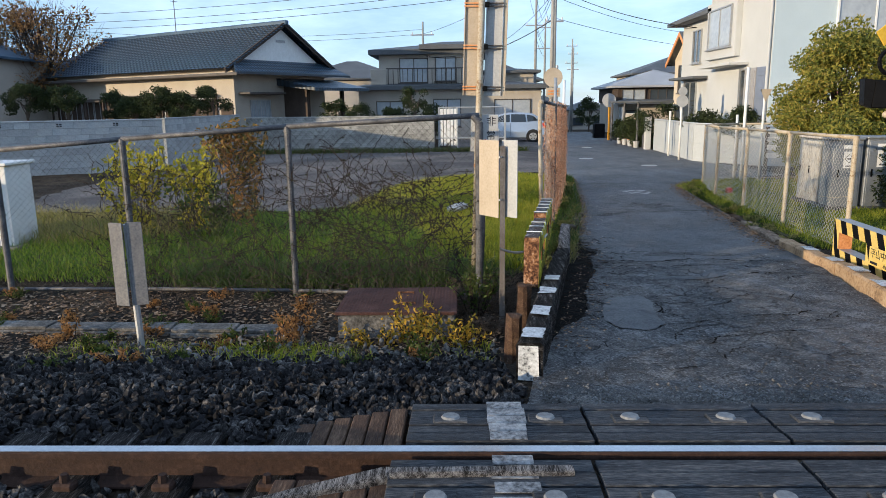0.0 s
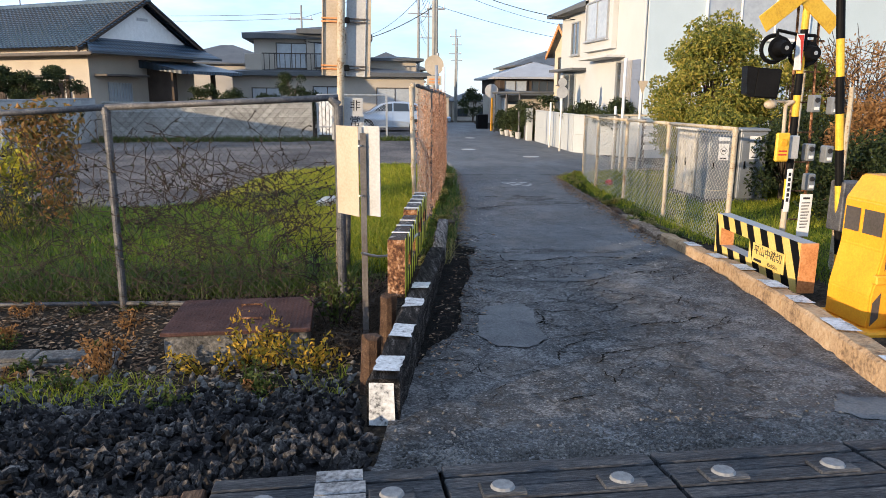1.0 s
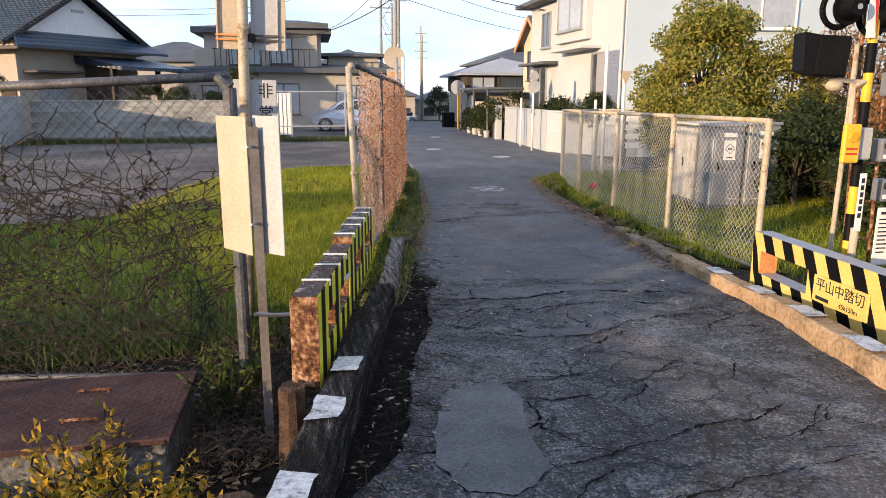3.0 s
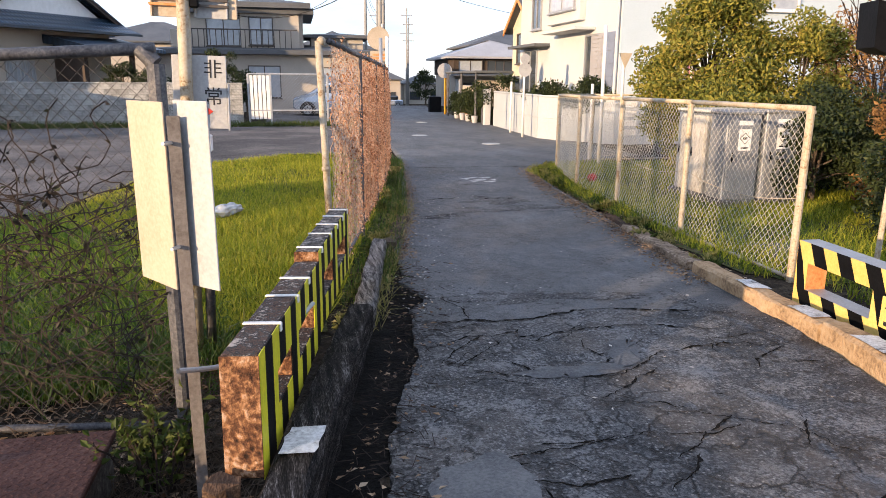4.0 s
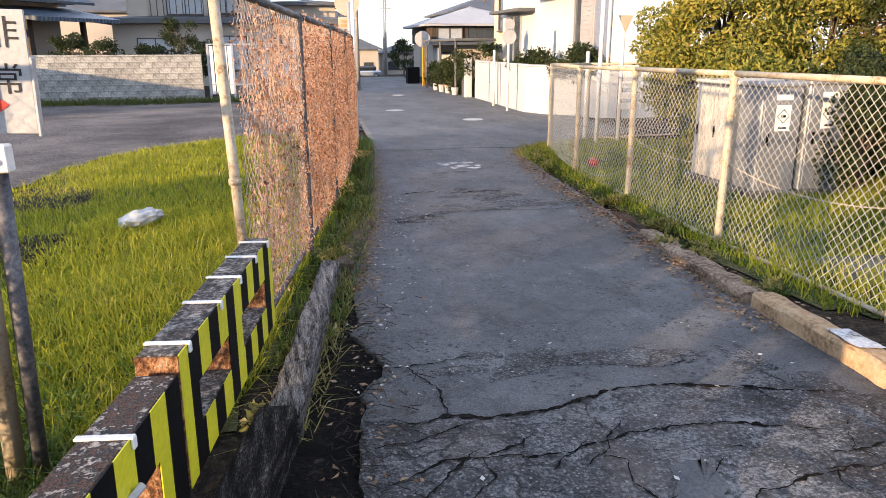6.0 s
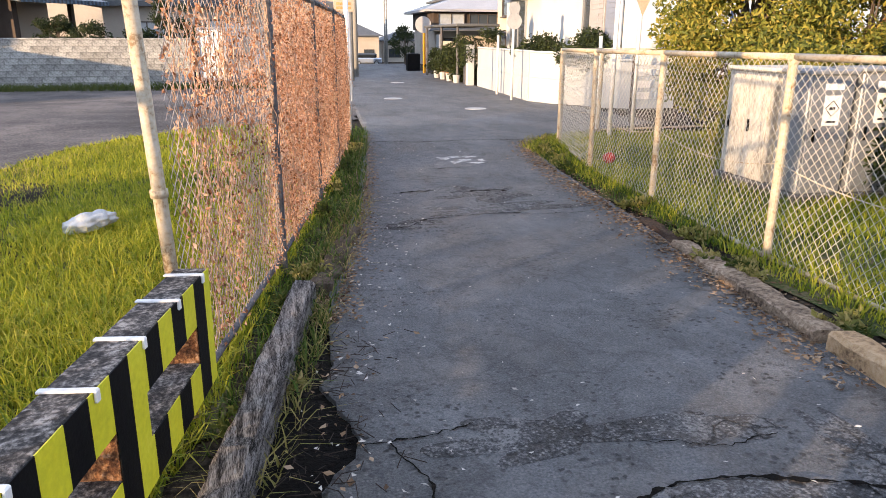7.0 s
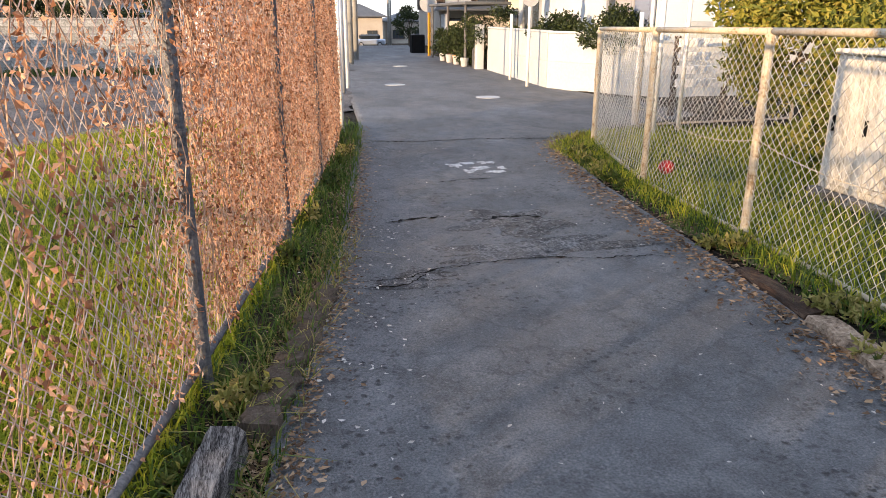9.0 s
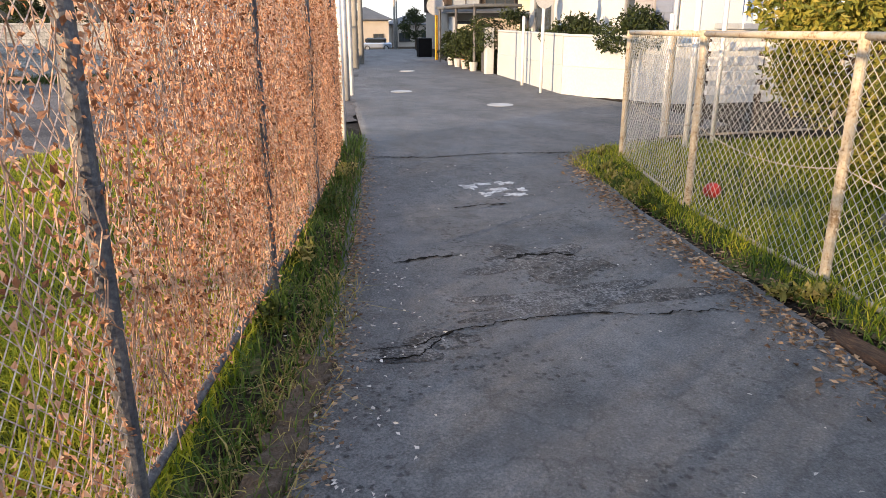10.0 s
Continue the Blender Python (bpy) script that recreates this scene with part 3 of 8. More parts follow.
def blade_cloud(points, height, width, rng, lean=0.35):
    """Grass blades: narrow bent strips of three triangles."""
    n = len(points)
    h = height * rng.uniform(0.45, 1.3, (n, 1))
    w = width * rng.uniform(0.6, 1.3, (n, 1))
    an = rng.uniform(0, 2 * np.pi, (n, 1))
    side = np.hstack([np.cos(an), np.sin(an), np.zeros((n, 1))])
    ln = rng.normal(0, lean, (n, 2))
    lean3 = np.hstack([ln, np.zeros((n, 1))])
    up = np.array([[0, 0, 1.0]])
    a = points - side * w / 2
    b = points + side * w / 2
    m = points + up * h * 0.55 + lean3 * h * 0.35
    c = m - side * w * 0.38
    e = m + side * w * 0.38
    t = points + up * h * np.clip(1 - np.linalg.norm(lean3, axis=1)[:, None] * 0.4, 0.4, 1) + lean3 * h * 1.1
    verts = np.stack([a, b, e, c, t], 1).reshape(-1, 3)
    k = np.arange(n)[:, None] * 5
    faces = (k + np.array([[0, 1, 2, 3]])).tolist() + (k + np.array([[3, 2, 4]])).tolist()
    return verts.tolist(), faces


def inside(px, py, poly):
    res = np.zeros(len(px), bool)
    j = len(poly) - 1
    for i in range(len(poly)):
        xi, yi = poly[i]
        xj, yj = poly[j]
        c = ((yi > py) != (yj > py)) & (px < (xj - xi) * (py - yi) / (yj - yi + 1e-12) + xi)
        res ^= c
        j = i
    return res


def scatter(poly, n, rng):
    xs = [p[0] for p in poly]
    ys = [p[1] for p in poly]
    x = rng.uniform(min(xs), max(xs), n)
    y = rng.uniform(min(ys), max(ys), n)
    k = inside(x, y, poly)
    return x[k], y[k]


def text_part(name, body, size, mat, m, parent, depth=0.001):
    cu = bpy.data.curves.new(name, "FONT")
    cu.body = body
    cu.size = size
    cu.extrude = depth
    cu.align_x = "CENTER"
    cu.align_y = "CENTER"
    cu.materials.append(mat)
    tmp = bpy.data.objects.new(name, cu)
    scene.collection.objects.link(tmp)
    me = bpy.data.meshes.new_from_object(tmp)
    bpy.data.objects.remove(tmp)
    ob = new(name, me)
    ob.parent = parent
    ob.matrix_basis = m
    return ob

# ---------------- ground and road ----------------
ROAD_Y = [-30, 2.8, 3.5, 4.0, 6.0, 8.0, 10.0, 14.0, 30.0, 50.0, 100.0, 200.0]
ROAD_Z = [0.0, 0.0, -0.10, -0.17, -0.27, -0.36, -0.43, -0.45, -0.5, -0.5, -2.5, -2.5]
LEFT_Y = [-30, 3.4, 3.6, 4.1, 5.6, 8.0, 9.0, 10.6, 13.4, 16.0, 19.3, 22.0, 27.0, 33.0, 40.0, 46.0, 90.0]
LEFT_X = [0.25, 0.25, 0.32, 0.40, 0.72, 1.27, 1.40, 1.70, 2.19, 2.54, 2.95, 3.1, 3.3, 3.7, 4.3, 5.4, 10.6]
RIGHT_Y = [-30, 3.4, 4.2, 5.7, 7.6, 9.1, 11.6, 14.5, 16.1, 17.0, 18.0, 19.0, 22.0, 24.4, 30.0, 38.0, 46.0, 90.0]
RIGHT_X = [3.0, 3.0, 3.06, 3.45, 3.80, 4.08, 4.42, 4.70, 4.95, 5.3, 6.4, 8.4, 8.3, 7.7, 8.0, 8.1, 8.4, 13.7]


def road_z(y):
    return float(np.interp(y, ROAD_Y, ROAD_Z))


def left_x(y):
    return float(np.interp(y, LEFT_Y, LEFT_X))


def right_x(y):
    return float(np.interp(y, RIGHT_Y, RIGHT_X))


def ease(a, b, v):
    t = min(max((v - a) / (b - a), 0.0), 1.0)
    return t * t * (3 - 2 * t)


def ground_z(x, y):
    r = road_z(y) - 0.03
    left = float(np.interp(y, [-30, -2, -0.4, 0.6, 3.4, 4.0, 5.0, 6.0, 6.6, 7.9, 8.6, 10.0, 14.0, 30.0, 50.0, 100.0, 300.0], [-0.5, -0.5, -0.3, -0.18, -0.18, -0.26, -0.44, -0.60, -0.66, -0.62, -0.53, -0.47, -0.46, -0.5, -0.5, -2.5, -2.5]))
    right = float(np.interp(y, [-30, 3.4, 4.5, 6.0, 9.0, 14.0, 30.0, 50.0, 100.0, 300.0], [-0.18, -0.18, -0.28, -0.33, -0.38, -0.42, -0.5, -0.5, -2.5, -2.5]))
    lx, rx = left_x(y), right_x(y)
    if x < lx:
        z = left + (r - left) * ease(lx - 0.35, lx - 0.12, x)
    elif x > rx:
        z = right + (r - right) * (1 - ease(rx + 0.05, rx + 0.3, x))
    else:
        z = r
    if x < lx - 0.4 or x > rx + 0.4:
        z += 0.03 * noise.noise((x * 1.3, y * 1.3, 0.3)) + 0.012 * noise.noise((x * 5, y * 5, 1.7))
    return z


def axis_lines(lo, hi, step, far):
    out = []
    d, v = 1.0, lo
    while v > -far:
        v -= d
        d *= 1.6
        out.insert(0, v)
    v = lo
    while v < hi:
        out.append(v)
        v += step
    d, v = 1.0, hi
    out.append(hi)
    while v < far:
        v += d
        d *= 1.6
        out.append(v)
    return out


gx = axis_lines(-9.0, 10.0, 0.16, 900)
gy = axis_lines(-3.0, 24.0, 0.16, 900)
gv = [(x, y, ground_z(x, y)) for y in gy for x in gx]
nx_ = len(gx)
gf = [(j * nx_ + i, j * nx_ + i + 1, (j + 1) * nx_ + i + 1, (j + 1) * nx_ + i) for j in range(len(gy) - 1) for i in range(nx_ - 1)]
ground = tagged(mesh_part("ground", gv, gf, earth, smooth=True), "bare brown earth with leaf litter and thin weeds", "ground", kind="structure")


def strip_sheet(name, ys, lx, rx, zf, mat, n=14, parent=None, jag=0.0):
    vs, fs = [], []
    for y in ys:
        a, b = lx(y), rx(y)
        ja = random.uniform(-jag, jag)
        jb = random.uniform(-jag, jag)
        for i in range(n + 1):
            x = a + ja + (b + jb - a - ja) * i / n
            vs.append((x, y, zf(x, y)))
    for j in range(len(ys) - 1):
        for i in range(n):
            k = j * (n + 1) + i
            fs.append((k, k + 1, k + n + 2, k + n + 1))
    return mesh_part(name, vs, fs, mat, parent, smooth=True)


def road_top(x, y):
    """Height of the asphalt: gentle waves, and on the old ramp a broken, layered top coat."""
    h = 0.0
    if y < 16:
        rough = 1.0 if y < 8.3 else 0.35
        h = rough * (0.010 * noise.noise((x * 2.1, y * 2.1, 5.0)) + 0.006 * noise.noise((x * 6.0, y * 6.0, 2.0)))
    if 3.9 < y < 8.3:
        k = noise.noise((x * 2.4, y * 3.6, 11.0)) + 0.5 * noise.noise((x * 7.0, y * 9.0, 4.0)) + 0.25 * noise.noise((x * 17.0, y * 21.0, 4.0))
        h += 0.009 * ease(0.0, 0.07, k) + 0.004 * noise.noise((x * 19.0, y * 19.0, 7.0))
    return road_z(y) + h


DIRT_Y = [4.9, 5.3, 5.6, 6.05, 6.5, 6.78, 7.28, 7.58, 7.9, 8.2, 8.44, 8.6, 8.8, 8.95, 9.1, 9.36, 9.66, 10.0, 10.3, 10.7]
DIRT_X = [0.55, 0.72, 0.92, 1.03, 1.08, 1.15, 1.29, 1.40, 1.42, 1.45, 1.51, 1.52, 1.63, 1.64, 1.61, 1.53, 1.60, 1.60, 1.65, 1.66]
JOINT_X = [0.6, 1.55, 1.68, 1.85, 2.0, 2.37, 2.71, 3.0, 3.25, 3.46, 3.6, 4.2]
JOINT_Y = [8.3, 8.25, 8.18, 8.25, 8.19, 8.19, 8.32, 8.3, 8.21, 8.07, 8.01, 7.9]


def dirt_right(y):
    """Where the broken edge of the asphalt meets the soil."""
    return float(np.interp(y, DIRT_Y, DIRT_X)) + 0.030 * noise.noise((y * 7.0, 0.2, 0.4)) + 0.020 * noise.noise((y * 19.0, 1.2, 0.4)) + 0.010 * noise.noise((y * 47.0, 2.2, 0.4))


def joint_y(x):
    return float(np.interp(x, JOINT_X, JOINT_Y)) + 0.012 * noise.noise((x * 14.0, 0.7, 3.0))


def lane_left(y):
    return max(left_x(y) - 0.06, dirt_right(y)) if 4.9 < y < 10.7 else left_x(y) - 0.06


def lane_sheet(name, rows, warp, mat, n):
    """Asphalt from its broken edge to the kerb; warp bends a row to the joint between the two coats. The edge has thickness."""
    vs, fs = [], []
    for y in rows:
        a, b = lane_left(y), right_x(y) + 0.06
        line = [(a + (b - a) * i / n) for i in range(n + 1)]
        yy = [warp(x, y) for x in line]
        vs.append((a, yy[0], road_top(a, yy[0]) - 0.05))
        vs += [(x, q, road_top(x, q)) for x, q in zip(line, yy)]
    for j in range(len(rows) - 1):
        for i in range(n + 1):
            k = j * (n + 2) + i
            fs.append((k, k + 1, k + n + 3, k + n + 2))
    ob = mesh_part(name, vs, fs, mat)
    for p in ob.data.polygons:
        p.use_smooth = p.index % (n + 1) != 0
    return ob


def warp_near(x, y):
    return y + (joint_y(x) - 8.2) * ease(6.6, 8.2, y)


def warp_far(x, y):
    return y + (joint_y(x) - 8.2) * (1 - ease(8.2, 9.6, y))


road_old = tagged(lane_sheet("road_rough", [3.45 + 0.0475 * i for i in range(101)], warp_near, old_asphalt, 84), "rough cracked old asphalt ramp beside the rails", "road", kind="structure")
road = tagged(lane_sheet("road", [8.2 + 0.06 * i for i in range(131)] + [16.2 + 0.3 * i for i in range(28)] + [24.5 + 1.5 * i for i in range(45)], warp_far, asphalt, 40), "grey weathered asphalt lane between fences", "road", kind="structure")
side_ys = [18.05 + 0.3 * i for i in range(14)]
side = tagged(strip_sheet("road_side", side_ys, lambda y: right_x(y), lambda y: 60.0, lambda x, y: road_z(y) - 0.004, asphalt, 20), "side lane of grey asphalt", "road", kind="structure")

lot_poly_y = [13.0, 14.1, 15.5, 16.8, 17.6, 18.5, 19.2, 19.9, 20.6, 24, 28, 31.0]
lot_left = [-9.0, -9.2, -9.4, -9.6, -9.7, -9.7, -9.7, -9.7, -9.7, -9.7, -9.7, -9.7]
lot_right = [-2.6, -2.15, -2.0, -1.8, -1.5, -1.05, -0.4, 0.5, 2.9, 3.2, 3.4, 4.0]
lot = tagged(strip_sheet("pavement_lot", [13.0 + 0.3 * i for i in range(61)], lambda y: float(np.interp(y, lot_poly_y, lot_left)), lambda y: float(np.interp(y, lot_poly_y, lot_right)), lambda x, y: ground_z(x, y) + 0.03, lot_asphalt, 30, jag=0.08), "bare worn grey-brown surface of a vacant lot", "pavement", kind="structure")
drive = tagged(strip_sheet("pavement_drive", [31.2 + 0.8 * i for i in range(14)], lambda y: -0.5, lambda y: left_x(y), lambda x, y: ground_z(x, y) + 0.035, lot_asphalt, 6), "grey paved parking place before a house", "pavement", kind="structure")


def turf_sheet(name, poly, label):
    rng = np.random.default_rng(4)
    xs = np.arange(min(p[0] for p in poly), max(p[0] for p in poly), 0.2)
    ys = np.arange(min(p[1] for p in poly), max(p[1] for p in poly), 0.2)
    vs, fs, idx = [], [], {}
    for i, x in enumerate(xs):
        for j, y in enumerate(ys):
            if inside(np.array([x + 0.1]), np.array([y + 0.1]), poly)[0]:
                q = []
                for a, b in ((i, j), (i + 1, j), (i + 1, j + 1), (i, j + 1)):
                    if (a, b) not in idx:
                        X, Y = xs[0] + 0.2 * a, ys[0] + 0.2 * b
                        idx[(a, b)] = len(vs)
                        vs.append((X, Y, ground_z(X, Y) + 0.012))
                    q.append(idx[(a, b)])
                fs.append(q)
    return tagged(mesh_part(name, vs, fs, turf, smooth=True), label, "grass", kind="structure")


GRASS_LEFT = [(-6.5, 8.4), (0.75, 8.4), (1.0, 9.2), (1.4, 11.2), (1.85, 13.5), (2.4, 17.5), (2.6, 19.0), (1.6, 19.9), (0.5, 19.8), (-0.4, 19.1), (-1.1, 18.3), (-1.8, 16.6), (-2.1, 14.0), (-3.2, 12.6), (-6.5, 11.8)]
GRASS_RIGHT = [(4.45, 9.0), (4.8, 8.7), (5.6, 8.6), (7.0, 8.8), (9.5, 9.5), (9.5, 17.0), (6.8, 17.4), (5.5, 17.2), (4.95, 16.6), (4.85, 14.5), (4.65, 11.8)]
VERGE_LEFT = [(1.0, 9.0), (1.42, 9.2), (1.72, 10.7), (2.2, 13.4), (2.55, 16.0), (2.9, 18.9), (2.55, 19.2), (2.2, 17.0), (1.8, 13.6), (1.4, 11.3)]
turf_left = turf_sheet("ground_turf", GRASS_LEFT, "green turf of the vacant lot")
turf_right = turf_sheet("ground_turf", GRASS_RIGHT, "green turf behind the chain-link fence")

def bare_patch(pts, seed):
    bm = bm_new()
    edge = ragged_ring(pts, seed)
    cx, cy = sum(p[0] for p in pts) / len(pts), sum(p[1] for p in pts) / len(pts)
    rings = [[bm.verts.new((cx + (x - cx) * k, cy + (y - cy) * k, ground_z(cx + (x - cx) * k, cy + (y - cy) * k) + (0.055 if k < 0.9 else 0.005))) for x, y in edge] for k in (0.15, 0.5, 0.85, 1.0)]
    bm.faces.new(rings[0])
    for a, b in zip(rings, rings[1:]):
        for i in range(len(edge)):
            j = (i + 1) % len(edge)
            bm.faces.new((a[i], b[i], b[j], a[j]))
    tagged(part("ground_bare", bm, earth, smooth=True), "bare brown earth among the grass", "soil", kind="structure")


def ragged_ring(pts, seed, per=6, amp=0.16):
    out = []
    for i, (p, q) in enumerate(zip(pts, pts[1:] + pts[:1])):
        for k in range(per):
            f = k / per
            out.append((p[0] + (q[0] - p[0]) * f + amp * noise.noise((i + f * 3.0, seed, 0.0)), p[1] + (q[1] - p[1]) * f + amp * noise.noise((i + f * 3.0, seed, 9.0))))
    return out


bare_patch([(-0.62, 11.3), (-0.42, 11.9), (-0.75, 12.5), (-1.5, 12.3), (-1.4, 11.5)], 1.0)
bare_patch([(-0.95, 13.6), (-0.9, 14.6), (-1.6, 15.3), (-2.2, 14.6), (-1.6, 13.6)], 2.0)
bare_patch([(-0.35, 10.3), (-0.25, 10.8), (-0.9, 10.9), (-1.1, 10.4)], 3.0)

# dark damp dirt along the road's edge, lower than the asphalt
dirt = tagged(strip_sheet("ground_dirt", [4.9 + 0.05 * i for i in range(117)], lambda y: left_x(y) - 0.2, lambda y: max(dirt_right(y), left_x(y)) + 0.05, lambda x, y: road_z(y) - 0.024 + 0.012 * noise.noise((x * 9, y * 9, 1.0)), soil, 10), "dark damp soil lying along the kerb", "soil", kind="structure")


def blob_poly(cx, cy, rx, ry, seed, n=26, rough=0.18):
    pts = []
    for i in range(n):
        a = 2 * math.pi * i / n
        k = 1 + rough * noise.noise((math.cos(a) * 1.7, math.sin(a) * 1.7, seed)) * 2
        pts.append((cx + rx * k * math.cos(a), cy + ry * k * math.sin(a)))
    return pts


def flat_patch(name, pts, mat, lift, label, parent=None):
    bm = bm_new()
    cx = sum(p[0] for p in pts) / len(pts)
    cy = sum(p[1] for p in pts) / len(pts)
    c = bm.verts.new((cx, cy, road_top(cx, cy) + lift))
    mid = [bm.verts.new(((x + cx) / 2, (y + cy) / 2, road_top((x + cx) / 2, (y + cy) / 2) + lift)) for x, y in pts]
    rim = [bm.verts.new((x, y, road_top(x, y) + lift * 0.3)) for x, y in pts]
    n = len(pts)
    for i in range(n):
        j = (i + 1) % n
        bm.faces.new((c, mid[i], mid[j]))
        bm.faces.new((mid[i], rim[i], rim[j], mid[j]))
    return part(name, bm, mat, parent, label, smooth=True)


flat_patch("patch", ragged_ring([(1.15, 6.02), (1.24, 6.25), (1.51, 6.36), (1.61, 6.13), (1.52, 5.7), (1.5, 5.33), (1.31, 5.15), (1.13, 5.21), (1.05, 5.48)], 1.0, 7, 0.03), patch_mat, 0.022, "smooth grey repair patch", road_old)
flat_patch("patch", ragged_ring([(1.83, 7.2), (1.97, 7.10), (2.29, 7.10), (2.46, 7.13), (2.5, 7.3), (2.19, 7.27), (2.02, 7.28)], 2.0, 7, 0.05), patch_mat, 0.016, "pale worn repair patch", road_old)
flat_patch("patch", ragged_ring([(2.44, 7.2), (2.62, 7.25), (2.73, 7.51), (2.73, 7.65), (2.57, 7.62)], 3.0, 7, 0.05), patch_mat, 0.016, "", road_old)
flat_patch("patch", ragged_ring([(3.2, 3.75), (3.02, 4.05), (2.75, 4.12), (2.6, 3.9), (2.75, 3.7)], 4.0, 7, 0.05), patch_mat, 0.016, "dusty worn patch", road_old)
for cx, cy, rx, ry, sd in ((3.45, 13.45, 0.42, 0.30, 21.0), (3.3, 12.72, 0.75, 0.16, 22.0), (2.45, 12.3, 0.32, 0.10, 23.0), (2.45, 8.72, 0.42, 0.16, 24.0), (3.55, 8.0, 0.16, 0.6, 25.0), (3.1, 8.62, 0.34, 0.10, 26.0)):
    flat_patch("worn_patch", blob_poly(cx, cy, rx, ry, sd, 60, 0.55), old_asphalt, 0.005, "darker rough worn asphalt", road)
for i, (cx, cy, rx, ry) in enumerate(((3.56, 15.72, 0.07, 0.12), (3.72, 15.80, 0.10, 0.05), (3.92, 15.78, 0.08, 0.09), (3.80, 15.52, 0.13, 0.07), (3.64, 15.38, 0.06, 0.10), (3.90, 15.30, 0.10, 0.06), (4.02, 15.48, 0.05, 0.08))):
    flat_patch("paint_flake", blob_poly(cx, cy, rx, ry, 7.0 + i, 22, 0.5), worn_paint, 0.006, "worn white paint remnant", road)


def crack_line(pts, width, seed, parent, amp=0.018):
    """A jagged open crack along pts, wide and narrow by turns."""
    bm = bm_new()
    prev = None
    total = sum(math.dist(p, q) for p, q in zip(pts, pts[1:]))
    done = 0.0
    for p, q in zip(pts, pts[1:]):
        d = math.dist(p, q)
        u = ((q[0] - p[0]) / d, (q[1] - p[1]) / d)
        n = max(3, int(d / 0.014))
        for i in range(n):
            s = done + d * i / n
            f = s / total
            o = amp * noise.noise((s * 9, seed, 0.0)) + amp * 0.7 * noise.noise((s * 31, seed, 3.0))
            w = width * (0.12 + 1.5 * abs(noise.noise((s * 11, seed, 9.0))) + 0.5 * abs(noise.noise((s * 37, seed, 5.0)))) * min(1, 7 * f, 7 * (1 - f)) + 0.0012
            x, y = p[0] + u[0] * d * i / n - u[1] * o, p[1] + u[1] * d * i / n + u[0] * o
            pair = [bm.verts.new((x - u[1] * w * k, y + u[0] * w * k, road_top(x - u[1] * w * k, y + u[0] * w * k) + 0.006)) for k in (0.5, -0.5)]
            if prev:
                bm.faces.new((prev[0], prev[1], pair[1], pair[0]))
            prev = pair
        done += d
    return part("crack", bm, soil, parent)


crack_line([(1.55, 8.25), (1.68, 8.18), (1.85, 8.25), (2.0, 8.19), (2.37, 8.19), (2.71, 8.32), (3.0, 8.3), (3.25, 8.21), (3.46, 8.07), (3.75, 8.0)], 0.034, 1.0, road_old, 0.012)
crack_line([(1.60, 8.84), (1.75, 8.83), (1.86, 8.55), (1.85, 8.25)], 0.018, 2.0, road)
crack_line([(1.75, 8.83), (1.93, 8.85), (2.14, 8.9)], 0.014, 3.0, road)
crack_line([(1.46, 8.02), (1.7, 8.06), (1.95, 8.17)], 0.016, 4.0, road_old)
crack_line([(1.5, 5.33), (1.9, 5.44), (2.05, 5.47), (2.3, 5.6), (2.62, 5.62), (2.9, 5.78)], 0.026, 5.0, road_old)
crack_line([(1.58, 6.1), (1.75, 6.02), (2.0, 6.06)], 0.02, 6.0, road_old)
crack_line([(1.3, 5.12), (1.8, 5.0), (2.4, 5.12), (2.9, 5.2)], 0.016, 7.0, road_old)
crack_line([(1.8, 7.58), (2.04, 7.14), (2.43, 7.07), (2.82, 7.39), (3.3, 7.45)], 0.018, 8.0, road_old)
crack_line([(1.42, 7.72), (1.75, 7.86), (2.2, 7.8), (2.6, 7.9), (3.1, 7.85), (3.45, 7.7)], 0.022, 9.0, road_old)
crack_line([(0.92, 5.62), (1.1, 5.56), (1.2, 5.52)], 0.035, 10.0, road_old)
crack_line([(2.16, 12.32), (2.48, 12.34), (2.69, 12.47), (3.05, 12.53), (3.49, 12.52), (3.74, 12.44), (4.13, 12.42), (4.35, 12.3)], 0.028, 11.0, road, 0.03)
crack_line([(2.2, 12.2), (2.45, 12.22), (2.6, 12.4)], 0.03, 12.0, road, 0.03)
crack_line([(2.6, 17.55), (3.5, 17.3), (4.3, 17.4), (5.6, 17.15)], 0.05, 13.0, road, 0.04)
crack_line([(3.25, 13.5), (3.5, 13.58), (3.78, 13.5)], 0.06, 14.0, road, 0.05)
crack_line([(2.5, 13.6), (2.8, 13.68), (3.0, 13.66)], 0.045, 15.0, road, 0.03)
crack_line([(3.2, 14.9), (3.5, 15.0), (3.8, 14.95)], 0.03, 16.0, road, 0.04)
crack_line([(2.7, 8.62), (3.05, 8.5), (3.3, 8.55)], 0.014, 17.0, road)
rng = np.random.default_rng(77)
for i in range(64):
    y = rng.uniform(4.2, 8.05)
    x = rng.uniform(max(left_x(y), dirt_right(y)) + 0.08, right_x(y) - 0.25)
    a = rng.normal(0.0, 0.45) if i % 4 else rng.uniform(0.9, 2.2)
    pts = [(x, y)]
    for k in range(rng.integers(2, 5)):
        a += rng.normal(0, 0.4)
        d = rng.uniform(0.07, 0.22)
        q = (pts[-1][0] + math.cos(a) * d, pts[-1][1] + math.sin(a) * d)
        if q[0] > right_x(q[1]) - 0.05 or q[1] > 8.1 or q[0] < lane_left(q[1]) + 0.03:
            break
        pts.append(q)
    if len(pts) > 1:
        crack_line(pts, rng.uniform(0.006, 0.018), 30.0 + i, road_old)
